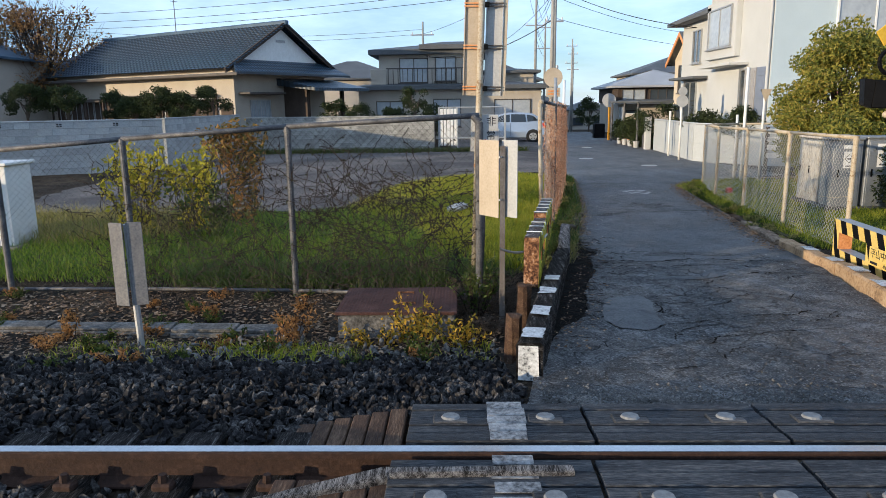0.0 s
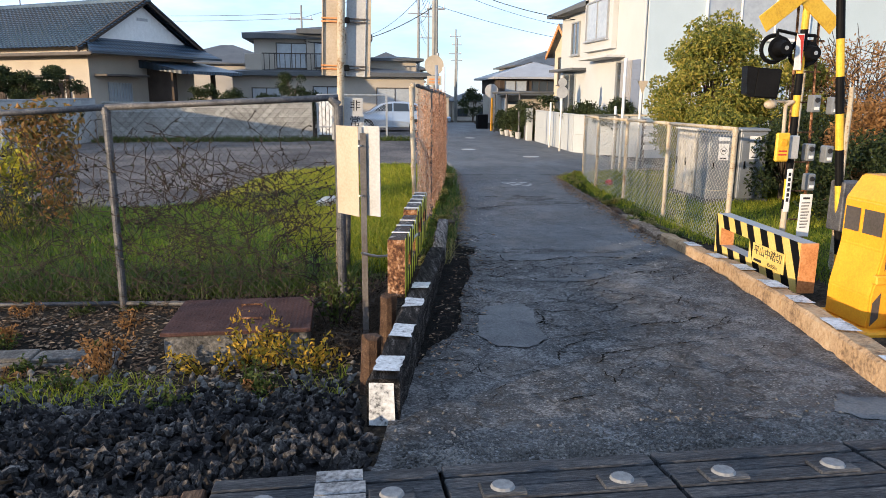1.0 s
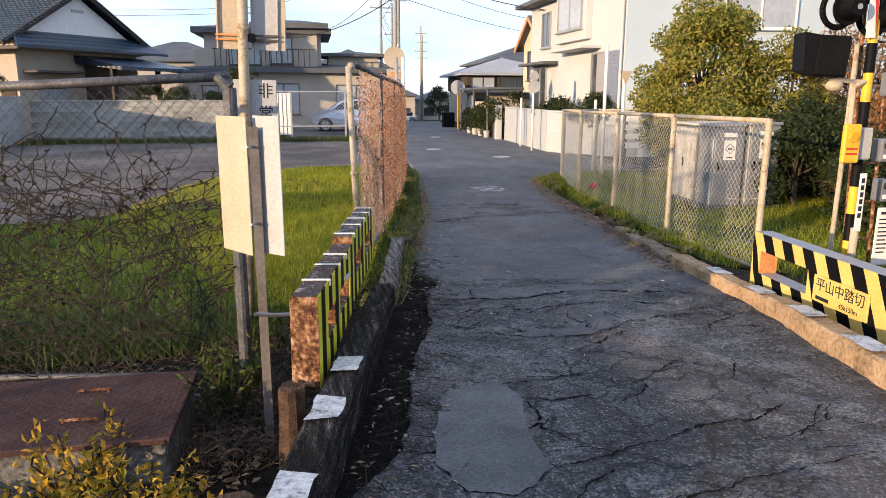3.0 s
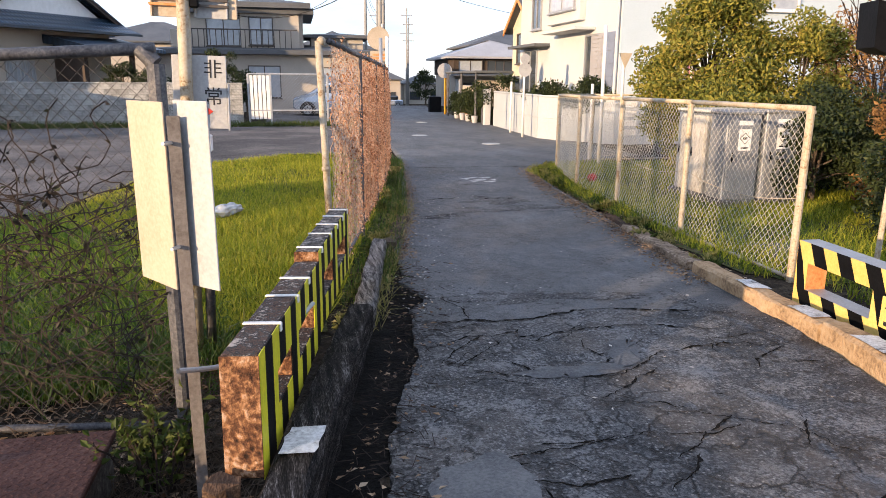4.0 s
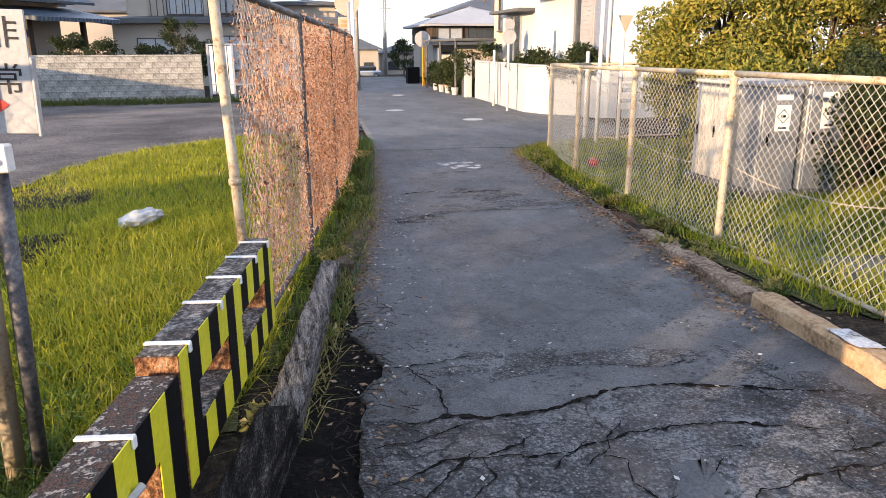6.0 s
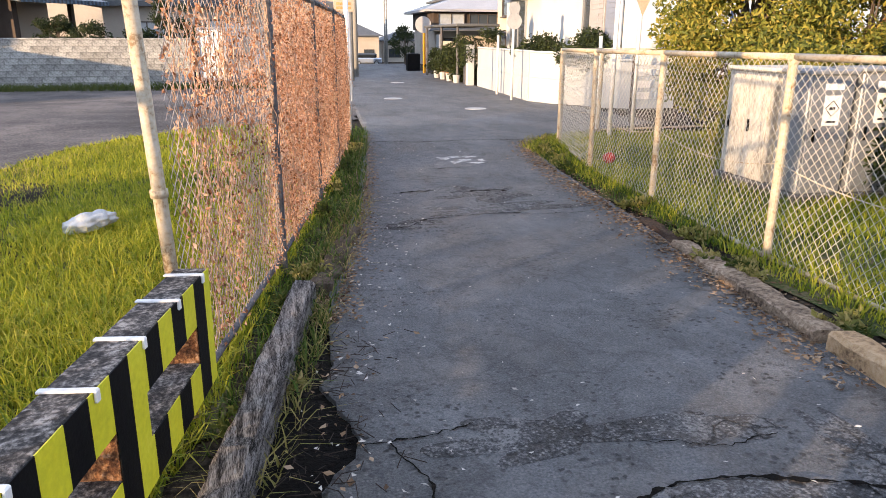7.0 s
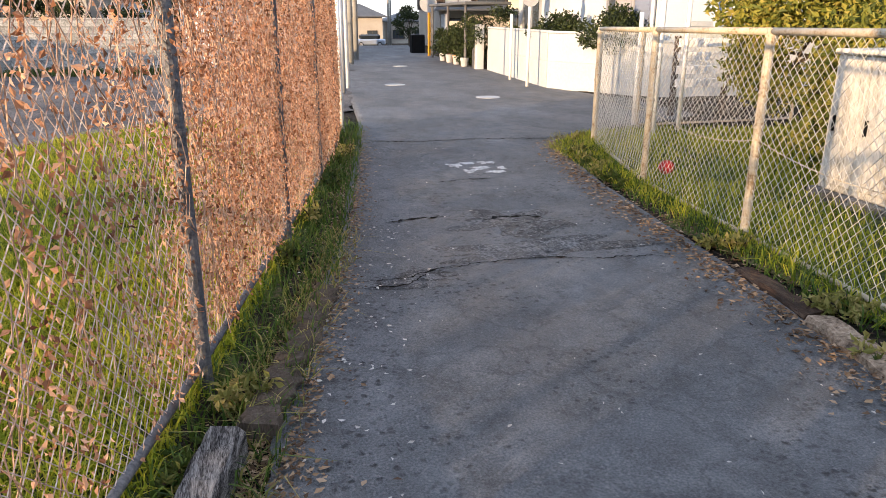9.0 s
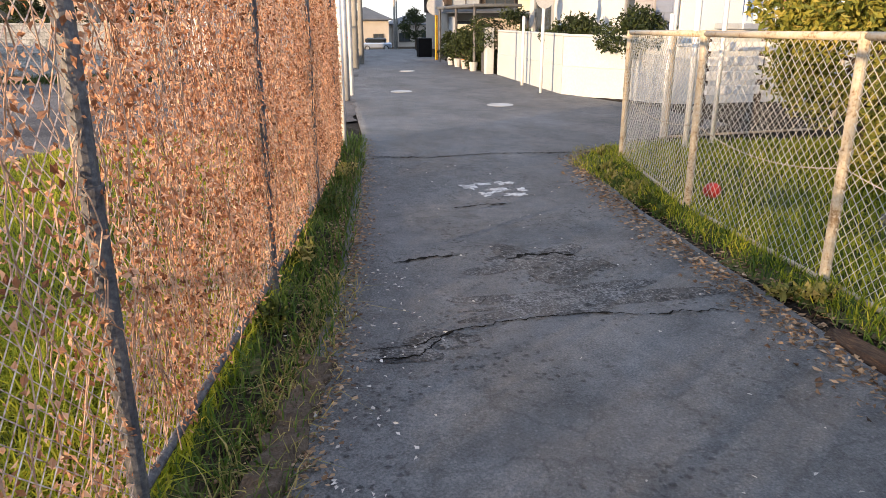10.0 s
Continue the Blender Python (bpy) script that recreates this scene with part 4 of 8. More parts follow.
for mx, my in ((5.67, 32.4), (4.43, 25.6), (5.85, 22.4)):
    bm = bm_new()
    tube(bm, (mx, my, road_z(my) - 0.02), (mx, my, road_z(my) + 0.008), 0.25, 0.25, 20)
    tagged(part("manhole_cover", bm, grey_plate), "pale round manhole cover set in the lane", "manhole", "manhole covers")

# ---------------- railway ----------------
RAIL_Y = 2.84


def rail_profile(y0):
    return [(y0 - 0.07, -0.155), (y0 - 0.07, -0.145), (y0 - 0.012, -0.125), (y0 - 0.009, -0.045), (y0 - 0.033, -0.032), (y0 - 0.033, -0.006), (y0 - 0.026, 0.0), (y0 + 0.026, 0.0), (y0 + 0.033, -0.006), (y0 + 0.033, -0.032), (y0 + 0.009, -0.045), (y0 + 0.012, -0.125), (y0 + 0.07, -0.145), (y0 + 0.07, -0.155)]


def make_rail(y0, label):
    t = thing("rail", label, "rail", group="rails of the track")
    bm = bm_new()
    pr = rail_profile(y0)
    a = [bm.verts.new((-60, y, z)) for y, z in pr]
    b = [bm.verts.new((60, y, z)) for y, z in pr]
    for i in range(len(pr)):
        j = (i + 1) % len(pr)
        bm.faces.new((a[i], a[j], b[j], b[i]))
    bmesh.ops.recalc_face_normals(bm, faces=bm.faces)
    part("rail_body", bm, rail_rust, t, "rusty brown rail web and foot")
    bm = bm_new()
    box_between(bm, (-60, y0 - 0.027, 0.0005), (60, y0 + 0.027, 0.003))
    part("running_surface", bm, steel_top, t, "bright worn running surface")
    return t


make_rail(RAIL_Y, "steel rail with a bright worn top and rusty web")
make_rail(RAIL_Y - 1.067, "steel rail with a bright worn top and rusty web")

bm = bm_new()
box(bm, (0, 0, 0), (0.20, 1.9, 0.14), 0.012)
sleeper_me = bpy.data.meshes.new("sleeper")
bm.to_mesh(sleeper_me)
bm.free()
sleeper_me.materials.append(weathered)
bm = bm_new()
box(bm, (0, 0, 0), (0.09, 0.06, 0.05), 0.01)
tube(bm, (0, 0, 0.02), (0, 0, 0.06), 0.022, 0.018, 6)
clip_me = bpy.data.meshes.new("rail_clip")
bm.to_mesh(clip_me)
bm.free()
clip_me.materials.append(rail_rust)
for i in range(22):
    x = -0.95 - 0.44 * i
    sl = shared("sleeper", sleeper_me, pose(x, RAIL_Y - 0.53, -0.19, 0, 0, random.uniform(-1.5, 1.5)), None)
    tagged(sl, "weathered grey sleeper under the rails", "sleeper", "sleepers of the track")
    for dy in (0.53 + 0.11, 0.53 - 0.12):
        shared("rail_clip", clip_me, pose(0, dy, 0.075), sl)

# crossing deck: panels with grooves and studs
deck = thing("crossing_deck", "dark grooved crossing panels with round studs", "crossing deck", kind="structure")


def deck_panel_mesh(w, d, grooves):
    bm = bm_new()
    n = grooves
    step = d / n
    for i in range(n):
        g = 0.012
        box_between(bm, (0, i * step + g / 2, -0.10), (w - 0.008, (i + 1) * step - g / 2, 0.0 - 0.004 * (i % 2)), 0.004)
    box_between(bm, (0, 0, -0.12), (w - 0.008, d, -0.02))
    me = bpy.data.meshes.new("panel")
    bm.to_mesh(me)
    bm.free()
    me.materials.append(deck_mat)
    return me


outer_me = deck_panel_mesh(0.86, 0.50, 5)
inner_me = deck_panel_mesh(0.86, 0.90, 8)
bm = bm_new()
box(bm, (0, 0, 0), (0.17, 0.11, 0.016), 0.006)
stud_base_me = bpy.data.meshes.new("stud")
bm.to_mesh(stud_base_me)
bm.free()
stud_base_me.materials.append(deck_mat)
bm = bm_new()
tube(bm, (0, 0, 0), (0, 0, 0.012), 0.048, 0.04, 14)
stud_me = bpy.data.meshes.new("stud_cap")
bm.to_mesh(stud_me)
bm.free()
stud_me.materials.append(stud_mat)
for i in range(7):
    x = -0.36 + 0.87 * i
    po = shared("panel", outer_me, pose(x, RAIL_Y + 0.075, 0, -4.5), deck)
    pi = shared("panel", inner_me, pose(x - 0.05, RAIL_Y - 0.98, 0), deck)
    for k in range(2):
        s0 = shared("stud", stud_base_me, pose(0.20 + 0.46 * k, 0.27, 0.003), po)
        shared("stud_cap", stud_me, pose(0, 0, 0.006), s0)
        s1 = shared("stud", stud_base_me, pose(0.2 + 0.46 * k, 0.57, 0.003), pi)
        shared("stud_cap", stud_me, pose(0, 0, 0.006), s1)
for k in range(9):
    bm = bm_new()
    y = RAIL_Y + 0.09 + 0.10 * k if k < 5 else RAIL_Y - 0.14 - 0.11 * (k - 5)
    z = -(y - RAIL_Y - 0.075) * math.tan(radians(4.5)) if k < 5 else 0.0
    box_between(bm, (0.02 + random.uniform(-0.01, 0.01), y, z), (0.20 + random.uniform(-0.01, 0.01), y + 0.08, z + 0.003))
    part("painted_stripe", bm, stripe_mat, deck, "worn white paint")
# back half of the crossing, behind the camera
bm = bm_new()
box_between(bm, (-0.4, -12, -0.1), (4.2, RAIL_Y - 1.15, -0.004))
tagged(part("road_back", bm, asphalt), "asphalt approach on the other side of the rails", "road", kind="structure")

ramp = thing("timber_ramp", "brown timber edge ramp with slats beside the rail", "timber ramp")
for i in range(6):
    bm = bm_new()
    x = -0.95 + 0.096 * i
    box_between(bm, (x, RAIL_Y + 0.08, -0.12), (x + 0.085, RAIL_Y + 0.52, 0.0), 0.006, pose(0, 0, -0.02 - 0.012 * (5 - i), 0, -3, 0))
    part("slat", bm, brown_wood, ramp)
ramp2 = thing("timber_ramp", "brown timber edge ramp with slats between the rails", "timber ramp")
for i in range(5):
    bm = bm_new()
    x = -0.88 + 0.1 * i
    box_between(bm, (x, RAIL_Y - 0.9, -0.13), (x + 0.09, RAIL_Y - 0.22, -0.02), 0.006)
    part("slat", bm, brown_wood, ramp2)
bm = bm_new()
beam(bm, (-0.92, 2.44, -0.015), (-0.42, 2.62, 0.02), 0.075, 0.06, 0.008, 0.003, 4)
tagged(part("timber_batten", bm, grey_timber), "loose weathered timber batten lying by the rail", "timber")
bm = bm_new()
beam(bm, (-0.42, 2.62, 0.022), (0.35, 2.64, 0.022), 0.06, 0.05, 0.008, 0.003, 4)
tagged(part("timber_batten", bm, grey_timber), "weathered timber batten along the rail groove", "timber")


def stone_field(name, count, region, zf, smin, smax, mat, label, seed):
    """Angular broken stones, each its own island."""
    rng = np.random.default_rng(seed)
    base = np.array([(1, 0, 0), (-1, 0, 0), (0, 1, 0), (0, -1, 0), (0, 0, 1), (0, 0, -1), (0.7, 0.6, 0.5), (-0.6, 0.6, 0.55), (0.55, -0.7, 0.5), (-0.7, -0.6, 0.4)])
    bm = bm_new()
    vs = [bm.verts.new(p) for p in base]
    bmesh.ops.convex_hull(bm, input=vs)
    bm.verts.index_update()
    tri = np.array([[v.index for v in f.verts] for f in bm.faces if len(f.verts) == 3])
    co = np.array([v.co[:] for v in bm.verts])
    bm.free()
    x, y = region(count, rng)
    n = len(x)
    V = np.empty((n, len(co), 3))
    for i in range(n):
        q = Euler(rng.uniform(0, 6.28, 3)).to_matrix()
        s = rng.uniform(smin, smax) * np.array([rng.uniform(0.8, 1.5), rng.uniform(0.7, 1.1), rng.uniform(0.45, 0.8)])
        jit = co * (1 + rng.normal(0, 0.14, co.shape))
        V[i] = (jit * s) @ np.array(q).T + np.array([x[i], y[i], zf(x[i], y[i]) + rng.uniform(-0.2, 0.6) * smin])
    F = (np.arange(n)[:, None, None] * len(co) + tri[None]).reshape(-1, 3)
    return tagged(mesh_part(name, V.reshape(-1, 3).tolist(), F.tolist(), mat), label, "ballast", kind="stuff")


def ballast_region(n, rng):
    x = rng.uniform(-9, 0.28, n)
    y = rng.uniform(1.0, 5.3, n)
    fade = np.clip((y - 4.3) / 1.0, 0, 1)
    keep = rng.uniform(0, 1, n) > fade
    keep &= ~((x > -0.95) & (y < RAIL_Y + 0.55))
    keep &= ~((np.abs(y - RAIL_Y) < 0.075))
    keep &= ~((x > 0.2) & (y > 3.95))
    sl_off = np.abs((-0.95 - x + 0.22) % 0.44 - 0.22)
    keep &= ~((sl_off < 0.11) & (x < -0.8) & (y < 3.27))
    return x[keep], y[keep]


def bed_z(x, y):
    d = ground_z(x, y)
    return max(d, -0.165) if y < 3.3 else d


def bed_top(x, y):
    return float(np.interp(y, [0, 3.3, 4.0, 4.6, 5.3], [-0.155, -0.155, -0.17, -0.30, -0.46]))


bed_ys = [-1.2 + 0.2 * i for i in range(33)]
bed = tagged(strip_sheet("ground_bed", bed_ys, lambda y: -70.0, lambda y: -0.3 if y < 3.42 else 0.2, lambda x, y: bed_top(x, y) - 0.035, stone_mat, 60), "track bed of dark broken stone", "ballast", kind="structure")
stone_field("ballast", 25000, ballast_region, lambda x, y: max(bed_top(x, y), ground_z(x, y) + 0.01 if x > -0.35 else -9), 0.016, 0.038, stone_mat, "dark broken stone ballast round the sleepers", 3)


def gravel_edge(n, rng):
    x = rng.uniform(0.35, 3.1, n)
    y = 3.46 + np.abs(rng.normal(0, 0.28, n)) * (0.3 + 0.7 * rng.uniform(0, 1, n))
    return x, y


stone_field("gravel", 3600, gravel_edge, road_top, 0.004, 0.011, dark_concrete, "loose gravel along the edge of the asphalt", 5)


def box_gravel(n, rng):
    x, y = rng.uniform(-3.2, 0.2, n), 4.55 + 1.3 * rng.beta(1.3, 2.0, n)
    return x, y


stone_field("gravel", 800, box_gravel, lambda x, y: max(ground_z(x, y), bed_top(x, y) - 0.03) + 0.004, 0.016, 0.034, dark_concrete, "paler broken stones below the cable box", 8)


def right_ballast(n, rng):
    return rng.uniform(3.2, 9, n), rng.uniform(3.3, 4.8, n)


stone_field("ballast", 1600, right_ballast, ground_z, 0.018, 0.04, stone_mat, "dark broken stone ballast beside the crossing", 6)

# ---------------- kerbs and guards ----------------
def kerb_beam(name, p0, p1, w, h, mat, label, cuts=10, wob=0.006, marks=(), group="kerb beams"):
    t = thing(name, label, "kerb", group=group)
    bm = bm_new()
    beam(bm, p0, p1, w, h, 0.02, wob, cuts)
    part("body", bm, mat, t)
    p0, p1 = Vector(p0), Vector(p1)
    d = p1 - p0
    u = Vector((d.y, -d.x, 0)).normalized()
    for f0, f1 in marks:
        bm = bm_new()
        vs = []
        n = 5
        for i in range(n + 1):
            c = p0 + d * (f0 + (f1 - f0) * i / n)
            for s in (-1, 1):
                off = u * (s * (w / 2 - 0.012) + random.uniform(-0.008, 0.008)) + d.normalized() * (random.uniform(-0.02, 0.02) if i in (0, n) else 0)
                vs.append(bm.verts.new(c + off + Vector((0, 0, wob + 0.004))))
        for i in range(n):
            bm.faces.new((vs[2 * i], vs[2 * i + 1], vs[2 * i + 3], vs[2 * i + 2]))
        # painted side towards the road
        part("white_mark", bm, road_white, t, "worn white paint")
    return t


kL = kerb_beam("kerb_beam", (0.32, 4.13, 0.045), (1.10, 8.18, -0.185), 0.16, 0.29, weathered, "weathered dark beam kerb with worn white marks", 26, 0.009, ((0.02, 0.075), (0.165, 0.235), (0.345, 0.405), (0.49, 0.54)))
bm = bm_new()
vs = [bm.verts.new(p) for p in ((0.245, 4.125, -0.2), (0.375, 4.10, -0.2), (0.368, 4.118, 0.02), (0.248, 4.138, 0.02))]
bm.faces.new(vs)
part("white_mark", bm, road_white, kL, "worn white paint on the end")
kerb_beam("kerb_beam", (1.12, 8.24, -0.25), (1.50, 10.66, -0.325), 0.145, 0.16, grey_timber, "low weathered pale-grey timber kerb beside the lane", 30, 0.008)
kerb_beam("kerb_beam", (1.60, 10.75, -0.38), (1.98, 12.25, -0.415), 0.15, 0.10, bark, "rotten half-buried timber kerb", 34, 0.022)
kR = kerb_beam("kerb_beam", (3.13, 4.05, -0.02), (3.58, 5.75, -0.11), 0.17, 0.28, ochre_concrete, "sunlit concrete kerb beam with worn white marks", 14, 0.007, ((0.0, 0.12), (0.42, 0.60), (0.86, 0.99)))
kerb_beam("kerb_beam", (3.59, 5.78, -0.11), (3.95, 7.35, -0.20), 0.17, 0.25, ochre_concrete, "concrete kerb beam with worn white marks", 14, 0.007, ((0.14, 0.34), (0.62, 0.80)))
kerb_beam("kerb_beam", (3.95, 7.38, -0.22), (4.18, 9.22, -0.30), 0.16, 0.22, ochre_concrete, "concrete kerb beam with worn white marks", 14, 0.007, ((0.05, 0.2), (0.45, 0.60)))
kerb_beam("kerb_beam", (4.18, 9.30, -0.325), (4.45, 11.2, -0.395), 0.17, 0.16, red_kerb, "low weathered kerb with reddish stain", 26, 0.012)
kerb_beam("kerb_beam", (4.47, 11.25, -0.395), (4.56, 12.0, -0.415), 0.13, 0.10, brown_wood, "half-buried timber kerb end", 5, 0.012)

for sx, sy, sz, st in ((0.28, 5.05, -0.06, 0.55), (0.44, 6.0, -0.08, 0.5)):
    bm = bm_new()
    beam_r = tube(bm, (sx, sy, sz - st), (sx + 0.01, sy, sz), 0.065, 0.06, 9)
    for v in bm.verts:
        v.co += Vector((random.uniform(-0.012, 0.012), random.uniform(-0.012, 0.012), random.uniform(-0.015, 0.015)))
    tagged(part("timber_stake", bm, brown_wood), "rotten brown timber stake behind the kerb", "stake", "stakes along the kerb")


def guard(m, length, height, depth, windows, face_mat, top_mat, end_mat, label, slant, bands=(), group="striped guards", pitch_w=0.13, rails=(0.17, 0.15)):
    """A striped guard frame: origin at the foot of its near end, x along it, y towards the road side (-), z up."""
    t = thing("guard_barrier", label, "guard barrier", m, group)
    top_h, low_h = rails
    bm = bm_new()
    box_between(bm, (0, 0, height - top_h), (length, depth, height), 0.006)
    part("top_rail", bm, top_mat, t, "flaking rusted steel top")
    bm = bm_new()
    box_between(bm, (0, 0, 0), (length, depth, low_h), 0.006)
    part("lower_rail", bm, top_mat, t)
    edges = [0.0]
    for a, b in windows:
        edges += [a, b]
    edges.append(length)
    for i in range(0, len(edges), 2):
        if edges[i + 1] - edges[i] > 0.03:
            bm = bm_new()
            box_between(bm, (edges[i], 0.002, low_h - 0.002), (edges[i + 1], depth - 0.002, height - top_h + 0.002))
            part("upright", bm, rust if i else end_mat, t)
    bm = bm_new()
    box_between(bm, (-0.006, -0.002, 0.01), (0.0, depth + 0.002, height - 0.004), 0.001)
    part("end_plate", bm, end_mat, t, "rust-stained end plate")
    # stripes on the road face
    k = 0
    x = -0.3
    while x < length + 0.3:
        mat = face_mat if k % 2 == 0 else black
        for z0, z1 in ((0.0, low_h), (low_h, height - top_h), (height - top_h, height)):
            xa0, xa1 = x + slant * z0, x + slant * z1
            if z0 == low_h:
                spans = [(edges[i], edges[i + 1]) for i in range(0, len(edges), 2)]
            else:
                spans = [(0.0, length)]
            for s0, s1 in spans:
                q = [(xa0, z0), (xa0 + pitch_w, z0), (xa1 + pitch_w, z1), (xa1, z1)]
                q = [(min(max(a, s0), s1), b) for a, b in q]
                if max(a for a, b in q) - min(a for a, b in q) < 0.012:
                    continue
                if abs(q[0][0] - q[1][0]) < 0.002 and abs(q[2][0] - q[3][0]) < 0.002:
                    continue
                bm = bm_new()
                vs = [bm.verts.new((a, -0.004, b)) for a, b in q]
                try:
                    bm.faces.new(vs)
                except ValueError:
                    pass
                r = bmesh.ops.extrude_face_region(bm, geom=bm.faces[:])
                bmesh.ops.translate(bm, vec=(0, 0.0035, 0), verts=[v for v in r["geom"] if isinstance(v, bmesh.types.BMVert)])
                bmesh.ops.recalc_face_normals(bm, faces=bm.faces)
                part("stripe", bm, mat, t, "yellow stripe" if mat is face_mat else "black stripe")
        k += 1
        x += pitch_w
    for bx in bands:
        bm = bm_new()
        box_between(bm, (bx - 0.011, -0.012, height - 0.002), (bx + 0.011, depth + 0.006, height + 0.006), 0.002)
        box_between(bm, (bx - 0.011, -0.014, height - 0.03), (bx + 0.011, -0.005, height + 0.004), 0.002)
        part("strap", bm, white_paint, t, "white strap")
    return t


def along(p0, p1, z):
    """The pose of a guard whose foot runs from p0 to p1, its face to the right of that line."""
    a = math.degrees(math.atan2(p1[1] - p0[1], p1[0] - p0[0]))
    return pose(p0[0], p0[1], z, 0, 0, a)


def tilt(p0, p1, z0, z1):
    a = math.degrees(math.atan2(p1[1] - p0[1], p1[0] - p0[0]))
    d = math.hypot(p1[0] - p0[0], p1[1] - p0[1])
    return pose(p0[0], p0[1], z0, 0, -math.degrees(math.atan2(z1 - z0, d)), a)


g1 = guard(tilt((0.585, 6.08), (0.83, 7.6), -0.13, -0.20), 1.52, 0.46, 0.13, ((0.30, 0.62), (0.80, 1.30)), yellow_tape, flaking, rust, "rusty steel guard with yellow-black stripes and flaking top", 0.0, (0.36, 0.78, 1.12))
g2 = guard(tilt((0.83, 7.62), (1.10, 9.22), -0.16, -0.21), 1.60, 0.47, 0.13, ((0.18, 0.62), (0.85, 1.40)), yellow_tape, dark_flaking, rust, "steel guard with yellow-black stripes and dark weathered top", 0.0, (0.10, 0.52, 0.86, 1.2, 1.5))
# right-hand guard: its face looks back to the lane
gR = guard(pose(4.17, 8.02, -0.29, 0, 0, -93.5), 1.62, 0.45, 0.15, ((0.12, 0.74),), pale_yellow, galvan, orange_dull, "steel guard with faded yellow-black slanting stripes and name plate", -0.5, group="striped guards", pitch_w=0.13, rails=(0.14, 0.12))
bm = bm_new()
box_between(bm, (1.612, -0.004, 0.0), (1.626, 0.154, 0.45), 0.002)
part("end_plate", bm, orange_dull, gR, "orange end plate")
bm = bm_new()
box_between(bm, (0.84, -0.020, 0.11), (1.40, -0.006, 0.30), 0.003)
name_plate = part("name_plate", bm, pale_yellow, gR, "yellow crossing name plate")
text_part("name_text", "平山中踏切", 0.10, ink, pose(1.12, -0.021, 0.235, 90, 0, 0), name_plate)
text_part("name_text", "45k150m", 0.05, ink, pose(1.22, -0.021, 0.145, 90, 0, 0), name_plate)
bm = bm_new()
box_between(bm, (0.88, -0.0225, 0.13), (1.02, -0.0205, 0.155))
part("text_bar", bm, ink, name_plate)

# rope round the sign post and the guard
rp = []
for i in range(15):
    f = i / 14
    rp.append((0.27 + 0.52 * f, 6.42 + 0.75 * f, 0.16 - 0.10 * math.sin(math.pi * f)))
cu_v, cu_f = cord(rp, 0.011, 8)
tagged(mesh_part("rope", cu_v, cu_f, grey_plate), "grey twisted rope tied to the guard", "rope")

# ---------------- fences ----------------
def pipe_fence(name, label, nodes_xy, base_z, top_z, post_r, mat_pipe, mat_wire, post_at, cell=0.056, bottom=True, wire_r=0.0023, extra_mid=False, lean=(0, 0), category="fence"):
    """Chain-link fence along nodes; base_z and top_z give heights at the nodes."""
    t = thing(name, label, category)
    for i, (p, q) in enumerate(zip(nodes_xy, nodes_xy[1:])):
        b0, b1, t0, t1 = base_z[i], base_z[i + 1], top_z[i], top_z[i + 1]
        bm = bm_new()
        tube(bm, (p[0] + lean[0], p[1] + lean[1], t0), (q[0] + lean[0], q[1] + lean[1], t1), post_r * 0.8, None, 10)
        part("top_rail", bm, mat_pipe, t, smooth=True)
        if bottom:
            bm = bm_new()
            tube(bm, (*p, b0 + 0.05), (*q, b1 + 0.05), post_r * 0.6, None, 8)
            part("bottom_rail", bm, mat_pipe, t, smooth=True)
        segs = chain_link(p, q, b0 + 0.05, b1 + 0.05, t0, t1, cell)
        v, f = wires(segs, wire_r)
        mesh_part("wire_mesh", v, f, mat_wire, t, "diamond wire mesh")
    for (p, b, tz, r) in post_at:
        bm = bm_new()
        tube(bm, (p[0], p[1], b - 0.1), (p[0] + lean[0], p[1] + lean[1], tz), r, None, 12)
        for zc in (b + (tz - b) * 0.55, tz - 0.06):
            tube(bm, (p[0] + lean[0] * 0.55, p[1], zc), (p[0] + lean[0] * 0.55, p[1], zc + 0.025), r * 1.25, None, 12)
        part("post", bm, mat_pipe, t, smooth=False)
    return t


FR = [(4.71, 8.75), (4.76, 10.6), (4.93, 12.56), (5.05, 14.29), (5.57, 16.6)]
fb = [-0.40, -0.41, -0.43, -0.43, -0.44]
ft = [1.03, 1.02, 1.0, 0.98, 0.95]
pipe_fence("chainlink_fence", "cream-painted pipe fence with galvanised diamond mesh", FR, fb, ft, 0.03, cream_pipe, wire, [(p, b, z + 0.02, 0.031) for p, b, z in zip(FR, fb, ft)], cell=0.055, wire_r=0.0021)
wv = []
for p, q, b, c in zip(FR, FR[1:], fb, fb[1:]):
    for i in range(10):
        f0, f1 = i / 10, (i + 1) / 10
        wv += [(p[0] + (q[0] - p[0]) * f + 0.006, p[1] + (q[1] - p[1]) * f, b + (c - b) * f + 0.72 - 0.10 * 4 * f * (1 - f)) for f in ((f0, f1) if i == 0 else (f1,))]
v_, f_ = cord(wv, 0.004)
tagged(mesh_part("slack_wire", v_, f_, cream_pipe), "slack pale wire strung along the fence", "wire")
FR2 = [(5.62, 16.68), (6.75, 17.75), (9.5, 18.0)]
pipe_fence("chainlink_fence", "cream-painted pipe fence along the side lane", FR2, [-0.44, -0.45, -0.46], [0.95, 0.93, 0.92], 0.028, cream_pipe, wire, [(p, -0.45, 0.94, 0.03) for p in FR2])

FL = [(1.0, 9.24), (1.38, 11.2), (1.75, 13.2), (2.08, 15.1), (2.36, 16.9), (2.5, 18.3)]
lb = [-0.33, -0.36, -0.38, -0.4, -0.42, -0.43]
lt = [1.50, 1.46, 1.44, 1.42, 1.40, 1.38]
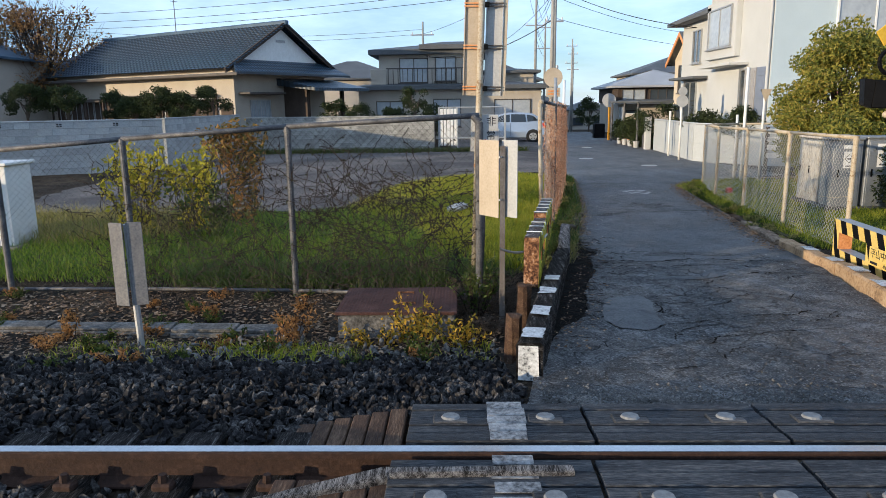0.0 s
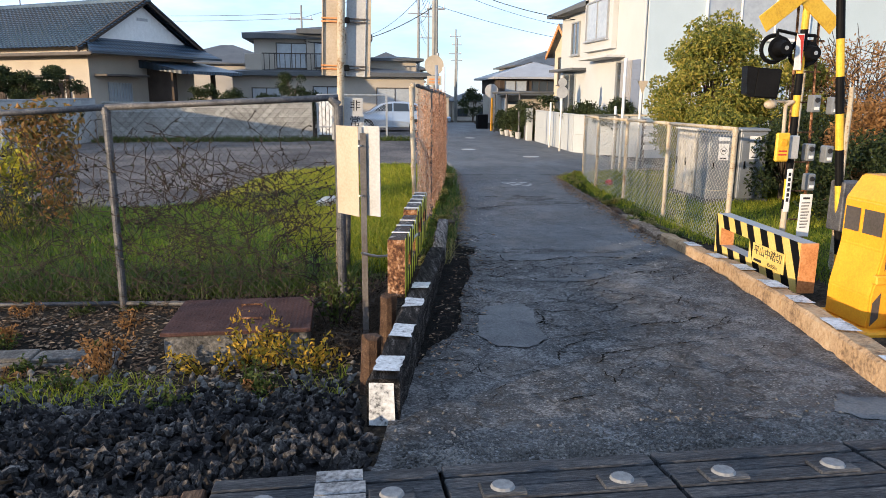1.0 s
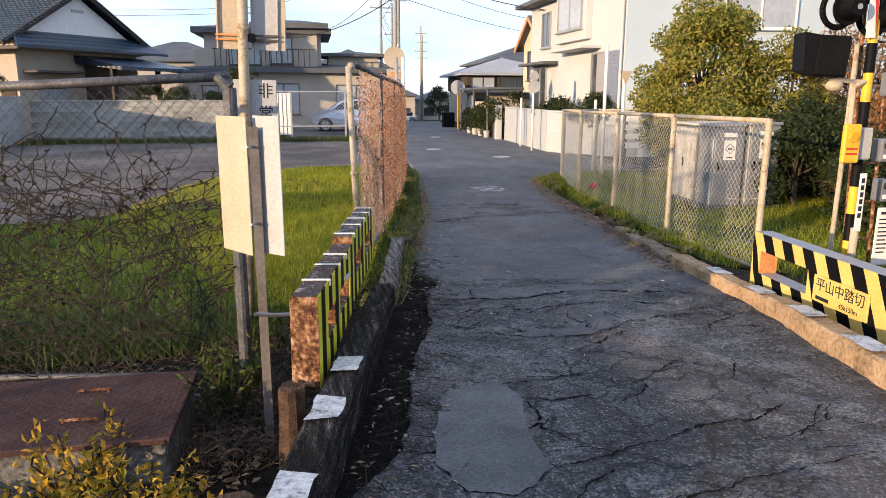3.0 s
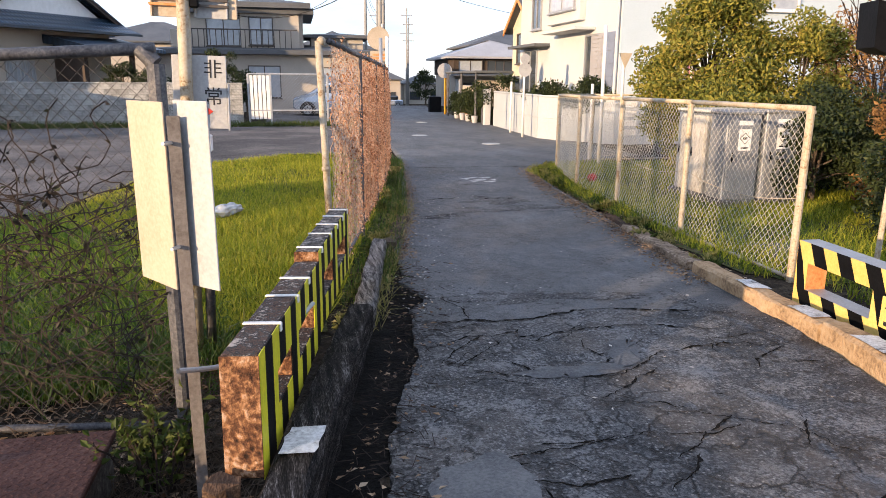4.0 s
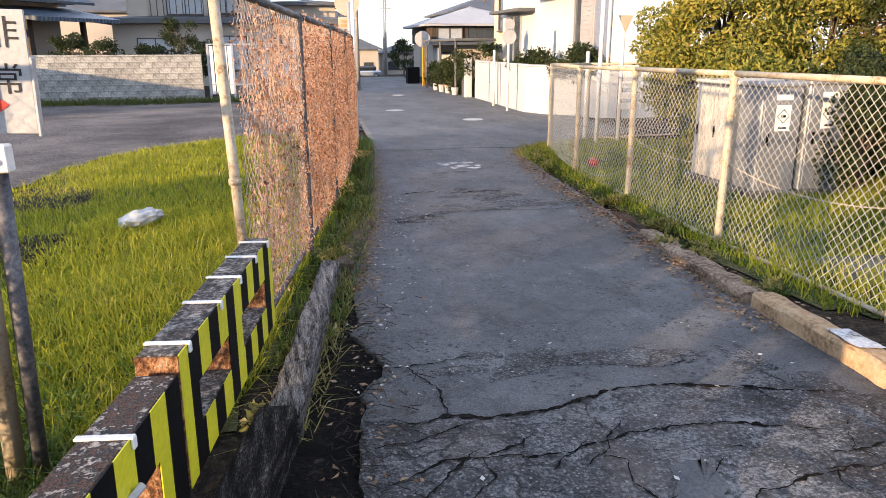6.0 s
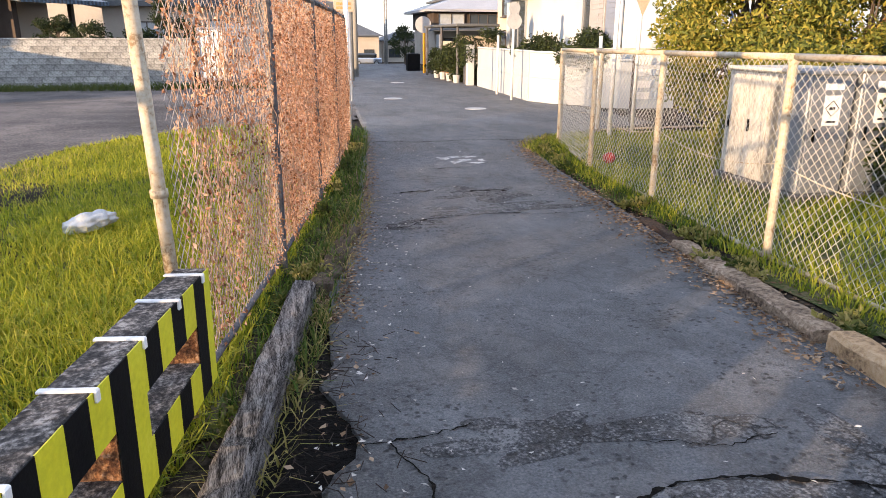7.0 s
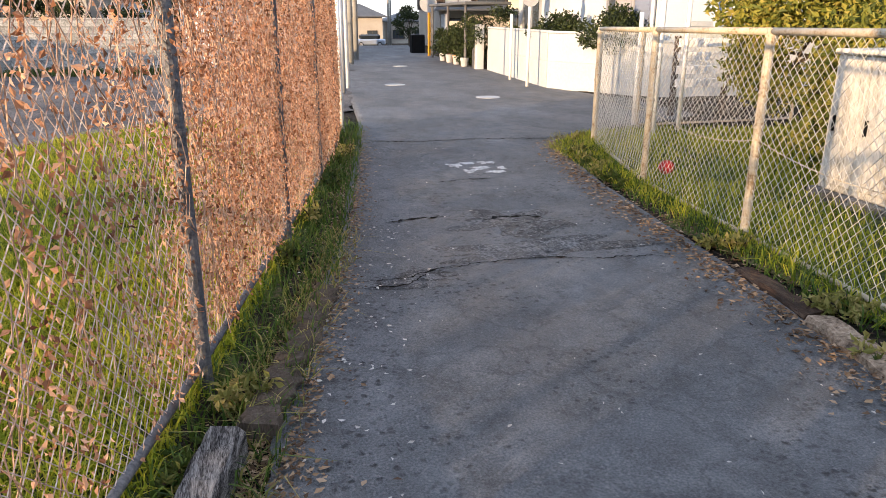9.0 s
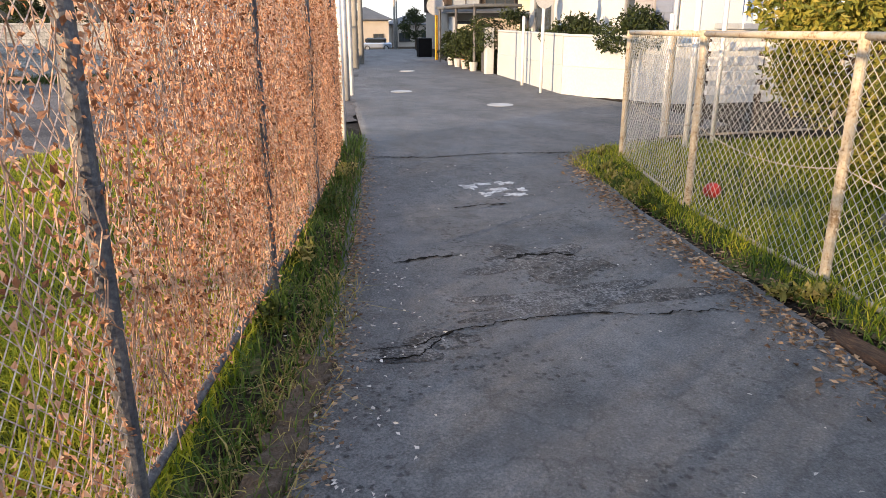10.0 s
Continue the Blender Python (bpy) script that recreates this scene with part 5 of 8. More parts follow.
fenceL = pipe_fence("chainlink_fence", "old pipe fence overgrown with dry orange-brown vines", FL, lb, lt, 0.03, dark_pipe, vine_wire, [(p, b, z + 0.02, 0.03) for p, b, z in zip(FL[1:], lb[1:], lt[1:])], cell=0.054, wire_r=0.0019)
bm = bm_new()
tube(bm, (0.98, 9.27, -0.42), (0.92, 9.2, 1.5), 0.027, None, 12)
tube(bm, (0.949, 9.234, 0.55), (0.948, 9.233, 0.58), 0.034, None, 12)
bmesh.ops.create_icosphere(bm, subdivisions=2, radius=0.034, matrix=Matrix.Translation((0.94, 9.2, 1.5)))
part("post", bm, cream_pipe, fenceL, "pale end post", smooth=True)

FF = [(-9.5, 7.75), (-7.4, 7.8), (-5.35, 7.85), (-3.87, 7.84), (-1.98, 7.72), (0.10, 7.45)]
nb = [-0.62] * 6
ntop = [0.9, 0.95, 1.04, 1.15, 1.27, 1.37]
fenceF = pipe_fence("chainlink_fence", "dull grey pipe fence with rusty mesh and dark vine stems", FF, nb, ntop, 0.036, dark_pipe, rust_wire, [(p, b, z + 0.0, 0.036) for p, b, z in zip(FF[:-1], nb, ntop)], wire_r=0.0014)
bm = bm_new()
tube(bm, (0.10, 7.45, -0.7), (0.10, 7.45, 1.30), 0.042, None, 12)
tube(bm, (0.10, 7.45, 1.30), (0.03, 7.46, 1.37), 0.042, 0.036, 12)
part("post", bm, dark_pipe, fenceF)

# ---------------- sign posts by the crossing ----------------
def bent_plate(bm, x0, x1, z0, z1, y, flange=0.05, thick=0.006):
    box_between(bm, (x0, y, z0), (x1, y + thick, z1), 0.002)


mk = thing("marker_post", "pair of cream sign plates on a rusty angle post", "sign post")
bm = bm_new()
box_between(bm, (0.272, 6.60, -0.65), (0.32, 6.605, 1.10), 0.001, None)
box_between(bm, (0.272, 6.605, -0.65), (0.277, 6.65, 1.10), 0.001, None)
part("post", bm, post_grey, mk, "dull grey-brown angle post")
for x0, y0_, z0, z1, ang, wd in ((0.085, 6.86, 0.42, 1.15, -54, 0.297), (0.29, 6.67, 0.43, 1.155, -43, 0.19)):
    bm = bm_new()
    box_between(bm, (0, -0.004, z0), (wd, 0.004, z1), 0.002)
    if wd > 0.3:
        fl = bm_new()
        box_between(fl, (wd + 0.001, -0.006, z0 + 0.005), (wd + 0.062, 0.0, z1 - 0.005), 0.002)
        fo = part("flange", fl, dark_pipe, mk, "dark bent flange")
        fo.matrix_basis = pose(x0, y0_, 0, 0, 0, ang)
    # the second plate's weaker sunlight is painted as a grey colour
    ob = part("plate", bm, plate_mat if wd > 0.25 else grey_plate, mk, "blank cream plate" if wd > 0.25 else "blank plate, grey to stand for weaker sun on it")
    ob.matrix_basis = pose(x0, y0_, 0, 0, 0, ang)
for zz in (0.6, 1.0):
    bm = bm_new()
    tube(bm, (0.26, 6.56, zz), (0.29, 6.62, zz), 0.008, None, 6)
    part("bolt", bm, galvan, mk)

mk2 = thing("marker_post", "narrow grey marker plate on a thin post among the ballast", "sign post")
bm = bm_new()
tube(bm, (-2.86, 5.72, -0.75), (-2.89, 5.72, 0.54), 0.03, None, 8)
part("post", bm, galvan, mk2)
for x0, ang in ((-3.02, 12), (-2.88, -14)):
    bm = bm_new()
    box_between(bm, (0, -0.004, -0.15), (0.125, 0.004, 0.56), 0.002)
    ob = part("plate", bm, dull_plate, mk2)
    ob.matrix_basis = pose(x0, 5.68, 0, 0, 0, -ang)

sp = thing("sign_post", "tall pale steel post with backs of two long sign panels", "sign post")
def on_post(z):
    return 0.075 + 0.031 * z


SY = 8.30
bm = bm_new()
tube(bm, (on_post(-0.6), SY, -0.6), (on_post(3.6), SY, 3.6), 0.038, None, 20)
part("post", bm, cream_pipe, sp, "pale steel post with rust streaks", smooth=True)
bm = bm_new()
tube(bm, (on_post(0.76), SY, 0.76), (on_post(0.8), SY, 0.80), 0.043, None, 14)
part("collar", bm, rust, sp, "rusty clamp collar")
bm = bm_new()
tube(bm, (on_post(-0.55) + 0.085, SY + 0.02, -0.6), (on_post(0.8) + 0.085, SY + 0.02, 0.80), 0.030, None, 14)
part("stub_post", bm, dark_pipe, sp, "dark secondary post", smooth=True)
bm = bm_new()
box_between(bm, (on_post(0.85) + 0.05, SY - 0.03, 0.80), (on_post(0.85) + 0.135, SY + 0.04, 0.90), 0.006)
swb = part("switch_box", bm, white_paint, sp, "small white box")
bm = bm_new()
tube(bm, (on_post(0.85) + 0.095, SY - 0.031, 0.84), (on_post(0.85) + 0.095, SY - 0.038, 0.84), 0.012, None, 10)
part("keyhole", bm, ink, swb)
for x0, x1, mt, lb_ in ((-0.19, 0.02, plate_mat, "cream back of a sign panel"), (0.055, 0.25, grey_plate, "grey back of a sign panel")):
    bm = bm_new()
    box_between(bm, (x0, -0.006, 0), (x1, 0.006, 2.02), 0.002)
    pn = part("panel", bm, mt, sp, lb_)
    pn.matrix_basis = pose(on_post(1.58), SY + 0.075, 1.58, 0, 1.8, -5)
    for side_x in (x0, x1 - 0.012):
        bm = bm_new()
        box_between(bm, (side_x, -0.030, 0), (side_x + 0.012, -0.0065, 2.02), 0.002)
        part("panel_edge", bm, mt, pn)
    for zc in (0.06, 0.52, 0.98, 1.44):
        for dz in (0.0, 0.032):
            bm = bm_new()
            box_between(bm, (x0 - 0.005, -0.040, zc + dz), (x1 + 0.005, -0.031, zc + dz + 0.016), 0.002)
            part("bracket_rail", bm, orange_dull if mt is plate_mat else brown_alu, pn)
bm = bm_new()
box_between(bm, (0.252, -0.012, 0), (0.30, 0.006, 2.02), 0.002)
pe = part("edge_strip", bm, plate_mat, sp, "cream edge strip of the panel")
pe.matrix_basis = pose(on_post(1.58), SY + 0.075, 1.58, 0, 1.8, -5)
for zc in (1.66, 2.12, 2.58):
    bm = bm_new()
    box_between(bm, (on_post(zc) + 0.035, SY - 0.02, zc - 0.028), (on_post(zc) + 0.085, SY + 0.03, zc + 0.028), 0.006)
    part("clamp", bm, black, sp, "black clamp")
# emergency sign behind the post
es = thing("emergency_sign", "grey sign with black characters and a red arrow", "sign", pose(0.02, SY + 0.05, 0.94, 0, 1.5, -4))
bm = bm_new()
box_between(bm, (0, 0, 0), (0.315, 0.008, 0.43), 0.003)
eplate = part("plate", bm, grey_plate, es)
text_part("sign_text", "非", 0.115, ink, pose(0.235, -0.0015, 0.345, 90, 0, 0), eplate)
text_part("sign_text", "常", 0.115, ink, pose(0.235, -0.0015, 0.185, 90, 0, 0), eplate)
bm = bm_new()
bm.faces.new([bm.verts.new((a_, -0.003, b_)) for a_, b_ in ((0.05, 0.082), (0.165, 0.082), (0.165, 0.055), (0.23, 0.103), (0.165, 0.15), (0.165, 0.124), (0.05, 0.124))])
part("arrow", bm, red_mat, eplate, "red arrow")
bm = bm_new()
box_between(bm, (0.316, -0.01, -0.01), (0.328, 0.02, 0.27), 0.003)
part("edge_strip", bm, galvan, es)
bm = bm_new()
tube(bm, (0.10, 0.02, 0.26), (0.16, 0.02, 0.26), 0.012, None, 8)
part("bracket", bm, galvan, es)


# ---------------- concrete box, trough ----------------
hb = thing("cable_box", "concrete cable box with a rusty chequered steel lid", "cable box")
bm = bm_new()
box_between(bm, (-1.24, 6.18, -0.80), (-0.16, 7.02, -0.40), 0.012)
part("body", bm, dark_concrete, hb)
bm = bm_new()
box_between(bm, (-1.26, 6.16, -0.398), (-0.14, 7.04, -0.365), 0.006)
lid = part("lid", bm, rust_lid, hb, "rusty brown chequered lid")
bm = bm_new()
for i in range(34):
    for j in range(26):
        x = -1.225 + 0.0325 * i
        y = 6.19 + 0.0325 * j
        a = 0.5 if (i + j) % 2 else -0.5
        box(bm, (0, 0, 0), (0.022, 0.006, 0.003), 0, pose(x, y, -0.3645, 0, 0, 45 if (i + j) % 2 else -45))
part("chequer_relief", bm, rust_lid, lid)
for hx, hy in ((-0.62, 6.42), (-0.66, 6.80)):
    bm = bm_new()
    tube(bm, (hx - 0.08, hy, -0.35), (hx + 0.08, hy, -0.35), 0.008, None, 6)
    tube(bm, (hx - 0.08, hy, -0.366), (hx - 0.08, hy, -0.345), 0.008, None, 6)
    tube(bm, (hx + 0.08, hy, -0.366), (hx + 0.08, hy, -0.345), 0.008, None, 6)
    part("lift_handle", bm, rust, lid)

tr = thing("cable_trough", "grey concrete cable trough with lids along the fence", "cable trough", kind="")
for i in range(12):
    x1 = -1.62 - 0.62 * i
    x0 = x1 - 0.61
    y = 6.35 + 0.10 * (-1.62 - x1) * 0.6
    bm = bm_new()
    box_between(bm, (x0, y - 0.12, -0.80), (x1, y + 0.12, -0.60 + random.uniform(-0.006, 0.006)), 0.01)
    part("trough_unit", bm, dark_concrete, tr)
    bm = bm_new()
    box_between(bm, (x0 + 0.005, y - 0.10, -0.598), (x1 - 0.005, y + 0.10, -0.565 + random.uniform(-0.005, 0.005)), 0.006)
    part("lid", bm, dark_concrete, tr)

# pale cabinet behind the front fence
wb = thing("equipment_cabinet", "pale blue-white steel cabinet behind the fence", "cabinet")
bm = bm_new()
box_between(bm, (-7.3, 9.7, -0.42), (-6.45, 10.3, 0.72), 0.01)
part("body", bm, white_paint, wb)
bm = bm_new()
box_between(bm, (-7.35, 9.65, 0.72), (-6.40, 10.35, 0.76), 0.008)
part("roof", bm, white_paint, wb)
bm = bm_new()
box_between(bm, (-7.4, 9.6, -0.62), (-6.35, 10.4, -0.42), 0.01)
part("plinth", bm, dark_concrete, wb)

# ---------------- crossing signal, gate machine, cabinets ----------------
def banded_pole(t, p0, p1, r, bands, first_yellow=True):
    p0, p1 = Vector(p0), Vector(p1)
    d = p1 - p0
    for i in range(bands):
        bm = bm_new()
        tube(bm, p0 + d * (i / bands), p0 + d * ((i + 1) / bands), r + (0.002 if i % 2 else 0), None, 14)
        part("pole_band", bm, (yellow if (i % 2 == 0) == first_yellow else black), t, "yellow band" if (i % 2 == 0) == first_yellow else "black band", smooth=False)


al = thing("crossing_signal", "yellow and black banded crossing signal post with lamps and a crossbuck", "crossing signal")
AX, AY = 4.58, 7.5
banded_pole(al, (AX + 0.03, AY, -0.45), (AX + 0.02, AY, 3.5), 0.034, 19)
# crossbuck
for a, mt in ((36, yellow), (-36, yellow)):
    cb = bm_new()
    box(cb, (0, 0, 0), (1.05, 0.014, 0.17), 0.004)
    o = part("crossbuck_arm", cb, mt, al, "yellow crossbuck arm")
    o.matrix_basis = pose(AX - 0.07, AY - 0.06 + (0.016 if a > 0 else 0), 2.38, 0, a, 8)
# lamps: round backs seen from behind
for lx, lz, ly in ((AX - 0.24, 1.86, AY - 0.03), (AX + 0.10, 1.82, AY + 0.02)):
    bm = bm_new()
    tube(bm, (lx, ly, lz), (lx, ly - 0.02, lz), 0.115, None, 28)
    lp = part("lamp_board", bm, black, al, "black round lamp backboard")
    bm = bm_new()
    tube(bm, (lx, ly - 0.02, lz), (lx, ly - 0.12, lz), 0.085, 0.06, 20)
    part("lamp_housing", bm, black, lp)
    bm = bm_new()
    tube(bm, (lx + 0.0, ly - 0.125, lz), (lx, ly - 0.13, lz), 0.02, None, 10)
    part("lamp_latch", bm, galvan, lp)
    bm = bm_new()
    ring = [Vector((lx - 0.03 + 0.125 * math.cos(b), ly + 0.05, lz + 0.125 * math.sin(b))) for b in [2 * math.pi * i / 24 for i in range(25)]]
    for a, b in zip(ring, ring[1:]):
        tube(bm, a, b, 0.022, None, 6)
    part("lamp_hood", bm, black, lp, "black lamp hood")
bm = bm_new()
tube(bm, (AX - 0.27, AY - 0.03, 2.03), (AX - 0.06, AY, 2.0), 0.016, None, 8)
tube(bm, (AX - 0.06, AY, 2.0), (AX + 0.16, AY + 0.02, 1.99), 0.016, None, 8)
tube(bm, (AX - 0.27, AY - 0.03, 2.03), (AX - 0.27, AY - 0.03, 1.9), 0.014, None, 8)
tube(bm, (AX + 0.16, AY + 0.02, 1.99), (AX + 0.16, AY + 0.02, 1.88), 0.014, None, 8)
part("lamp_bracket", bm, black, al)
# speaker / direction box in black
bm = bm_new()
box_between(bm, (-0.12, -0.1, -0.14), (0.10, 0.1, 0.14), 0.012)
o = part("direction_box", bm, black, al, "black direction indicator box")
o.matrix_basis = pose(AX - 0.33, AY - 0.02, 1.53, 0, 4, -18)
bm = bm_new()
vs = [bm.verts.new(p) for p in ((-0.12, 0.1, 0.14), (-0.12, 0.1, -0.14), (-0.19, 0.14, -0.11), (-0.22, 0.14, 0.15), (-0.12, -0.1, 0.14), (-0.12, -0.1, -0.14), (-0.19, -0.1, -0.11), (-0.22, -0.1, 0.15))]
for q in ((0, 1, 2, 3), (7, 6, 5, 4), (0, 3, 7, 4), (1, 5, 6, 2), (3, 2, 6, 7), (0, 4, 5, 1)):
    bm.faces.new([vs[i] for i in q])
bmesh.ops.recalc_face_normals(bm, faces=bm.faces)
o2 = part("direction_hood", bm, black, o, "black hood")
bm = bm_new()
bmesh.ops.create_uvsphere(bm, u_segments=14, v_segments=8, radius=0.055, matrix=Matrix.Translation((AX - 0.27, AY - 0.03, 1.33)) @ Matrix.Diagonal((1.2, 0.9, 0.8, 1)))
part("horn", bm, plate_mat, al, "cream horn", smooth=True)
bm = bm_new()
tube(bm, (AX - 0.28, AY, 1.36), (AX, AY, 1.36), 0.014, None, 8)
tube(bm, (AX - 0.09, AY - 0.02, 0.85), (AX - 0.10, AY - 0.02, 1.32), 0.018, None, 8)
tube(bm, (AX - 0.10, AY - 0.02, 1.32), (AX - 0.02, AY - 0.02, 1.36), 0.018, None, 8)
part("conduit", bm, plate_mat, al, "cream conduit")
bm = bm_new()
box_between(bm, (AX - 0.08, AY - 0.052, 1.66), (AX, AY - 0.046, 2.0), 0.002)
rp_ = part("warning_strip", bm, white_paint, al, "white strip with a red wedge")
bm = bm_new()
bm.faces.new([bm.verts.new(p) for p in ((AX - 0.075, AY - 0.0535, 1.99), (AX - 0.005, AY - 0.0535, 1.99), (AX - 0.005, AY - 0.0535, 1.68), (AX - 0.04, AY - 0.0535, 1.94))])
part("red_wedge", bm, red_mat, rp_)
# emergency button box
bm = bm_new()
box_between(bm, (AX - 0.24, AY - 0.16, 0.78), (AX - 0.10, AY - 0.12, 1.06), 0.012)
eb = part("button_box", bm, yellow, al, "yellow emergency button box")
bm = bm_new()
tube(bm, (AX - 0.17, AY - 0.16, 0.965), (AX - 0.17, AY - 0.175, 0.965), 0.038, 0.032, 16)
part("button", bm, orange, eb, "orange button")
bm = bm_new()
for i in range(2):
    box_between(bm, (AX - 0.215, AY - 0.1625, 0.84 + 0.035 * i), (AX - 0.125, AY - 0.1605, 0.855 + 0.035 * i))
part("text_bar", bm, red_mat, eb)
bm = bm_new()
box_between(bm, (AX - 0.11, AY - 0.12, 0.80), (AX + 0.03, AY - 0.02, 1.03), 0.01)
part("button_case", bm, grey_plate, al)
# white notice plates
for x0, x1, z0, z1, yy in ((4.405, 4.46, 0.30, 0.72, 7.22), (4.53, 4.66, 0.06, 0.48, 7.16)):
    np_ = bm_new()
    box_between(np_, (x0, yy, z0), (x1, yy + 0.006, z1), 0.002)
    pl = part("notice_plate", np_, white_paint, al, "white notice plate with small print")
    nb_ = bm_new()
    if x1 - x0 > 0.1:
        box_between(nb_, (x0 + 0.03, yy - 0.0015, z1 - 0.05), (x1 - 0.03, yy - 0.0005, z1 - 0.03))
        for i in range(9):
            box_between(nb_, (x0 + 0.02, yy - 0.0015, z1 - 0.09 - 0.03 * i), (x1 - 0.02 - 0.01 * (i % 3), yy - 0.0005, z1 - 0.08 - 0.03 * i))
    else:
        for i in range(6):
            box_between(nb_, (x0 + 0.014, yy - 0.0015, z1 - 0.07 - 0.05 * i), (x1 - 0.014, yy - 0.0005, z1 - 0.035 - 0.05 * i))
    part("text_bar", nb_, ink, pl)
bm = bm_new()
tube(bm, (4.43, 7.25, -0.45), (4.44, 7.25, 0.32), 0.028, None, 10)
part("plate_post", bm, plate_mat, al, "pale plate post")
# ladder and frame behind the mast
bm = bm_new()
for lx in (AX + 0.07, AX + 0.30):
    tube(bm, (lx + 0.05, AY + 0.12, -0.4), (lx - 0.08, AY + 0.12, 2.9), 0.014, None, 6)
for i in range(10):
    z = -0.15 + 0.3 * i
    tube(bm, (AX + 0.09, AY + 0.12, z), (AX + 0.33, AY + 0.12, z), 0.009, None, 6)
part("ladder", bm, rust, al, "rusty steel ladder")
for bx, bz in ((AX + 0.20, 1.34), (AX + 0.41, 1.32), (AX + 0.20, 0.86), (AX + 0.40, 0.84), (AX + 0.24, 0.56)):
    bm = bm_new()
    box(bm, (bx, AY - 0.02, bz), (0.085, 0.10, 0.17), 0.012, None, 2)
    jb = part("junction_box", bm, cab_grey, al, "pale junction box")
    bm = bm_new()
    tube(bm, (bx, AY - 0.072, bz + 0.035), (bx, AY - 0.086, bz + 0.035), 0.026, 0.022, 14)
    part("box_window", bm, ink, jb)
    bm = bm_new()
    box(bm, (bx, AY - 0.073, bz - 0.045), (0.05, 0.006, 0.03), 0.001)
    part("box_label", bm, white_paint, jb)

gm = thing("gate_machine", "bright orange crossing gate machine with black stripes", "gate machine", pose(0.22, 0, -0.05))
prof = [(3.72, -0.22), (3.72, 0.02), (3.78, 0.36), (3.78, 0.70), (3.90, 0.88), (4.45, 0.88), (4.45, -0.22)]
bm = bm_new()
y0, y1 = 5.38, 5.85
a = [bm.verts.new((x, y0, z)) for x, z in prof]
b = [bm.verts.new((x, y1, z)) for x, z in prof]
bm.faces.new(a)
bm.faces.new(list(reversed(b)))
for i in range(len(prof)):
    j = (i + 1) % len(prof)
    bm.faces.new((a[i], b[i], b[j], a[j]))
bmesh.ops.recalc_face_normals(bm, faces=bm.faces)
bmesh.ops.bevel(bm, geom=list(bm.edges), offset=0.012, segments=2, affect="EDGES")
part("housing", bm, orange, gm)
bm = bm_new()
box_between(bm, (3.66, 5.30, -0.34), (4.55, 5.95, -0.22), 0.02)
part("base", bm, orange, gm, "orange base plate")
bm = bm_new()
vs0 = [(3.86, 0.36), (4.5, 0.36), (4.5, -0.20), (3.86, -0.20)]
box_between(bm, (3.88, 5.28, -0.20), (4.5, 5.38, 0.30), 0.02)
part("front_cover", bm, orange, gm)
for x0, x1, mt in ((3.885, 3.985, black), (4.09, 4.20, black), (4.28, 4.38, black)):
    bm = bm_new()
    box_between(bm, (x0, 5.272, -0.19), (x1, 5.279, 0.28), 0.002)
    part("stripe", bm, mt, gm, "black stripe")
for q in (((3.80, 0.44), (3.86, 0.52), (3.86, 0.30), (3.80, 0.22)), ((3.74, -0.02), (3.80, 0.06), (3.80, -0.14), (3.74, -0.2)), ((3.92, 0.56), (4.10, 0.70), (4.10, 0.44), (3.92, 0.36))):
    bm = bm_new()
    bm.faces.new([bm.verts.new((x, 5.376, z)) for x, z in q])
    part("stripe", bm, brown_alu, gm, "dark stripe")
bm = bm_new()
for q in (((5.42, 0.46), (5.62, 0.46), (5.62, 0.64), (5.42, 0.64)), ((5.66, 0.46), (5.82, 0.46), (5.82, 0.64), (5.66, 0.64))):
    bm.faces.new([bm.verts.new((3.776, y, z)) for y, z in q])
part("stripe", bm, brown_alu, gm, "dark stripe")
for hz in (0.62, 0.2):
    bm = bm_new()
    box(bm, (3.88, 5.368, hz), (0.05, 0.02, 0.04), 0.004)
    part("latch", bm, rust, gm)
bm = bm_new()
box(bm, (3.755, 5.36, 0.16), (0.09, 0.06, 0.07), 0.01)
part("side_cap", bm, orange, gm)
# raised gate arm beside the signal
ga = thing("crossing_gate", "raised yellow and black crossing gate pole", "crossing gate")
banded_pole(ga, (4.93, 7.0, -0.42), (4.42, 7.0, 3.6), 0.036, 12, True)
bm = bm_new()
box_between(bm, (4.80, 6.92, 0.15), (5.05, 7.12, 0.62), 0.01)
part("arm_drive", bm, dark_pipe, ga, "dark drive box")
bm = bm_new()
tube(bm, (5.05, 7.3, -0.45), (5.04, 7.3, 1.5), 0.024, None, 8)
tagged(part("pipe_post", bm, cream_pipe), "pale thin pipe post beside the signal", "post")
bm = bm_new()
tube(bm, (5.33, 8.55, -0.45), (5.36, 8.55, 1.7), 0.022, None, 8)
tagged(part("pipe_post", bm, cream_pipe), "pale pipe post behind the fence end", "post")


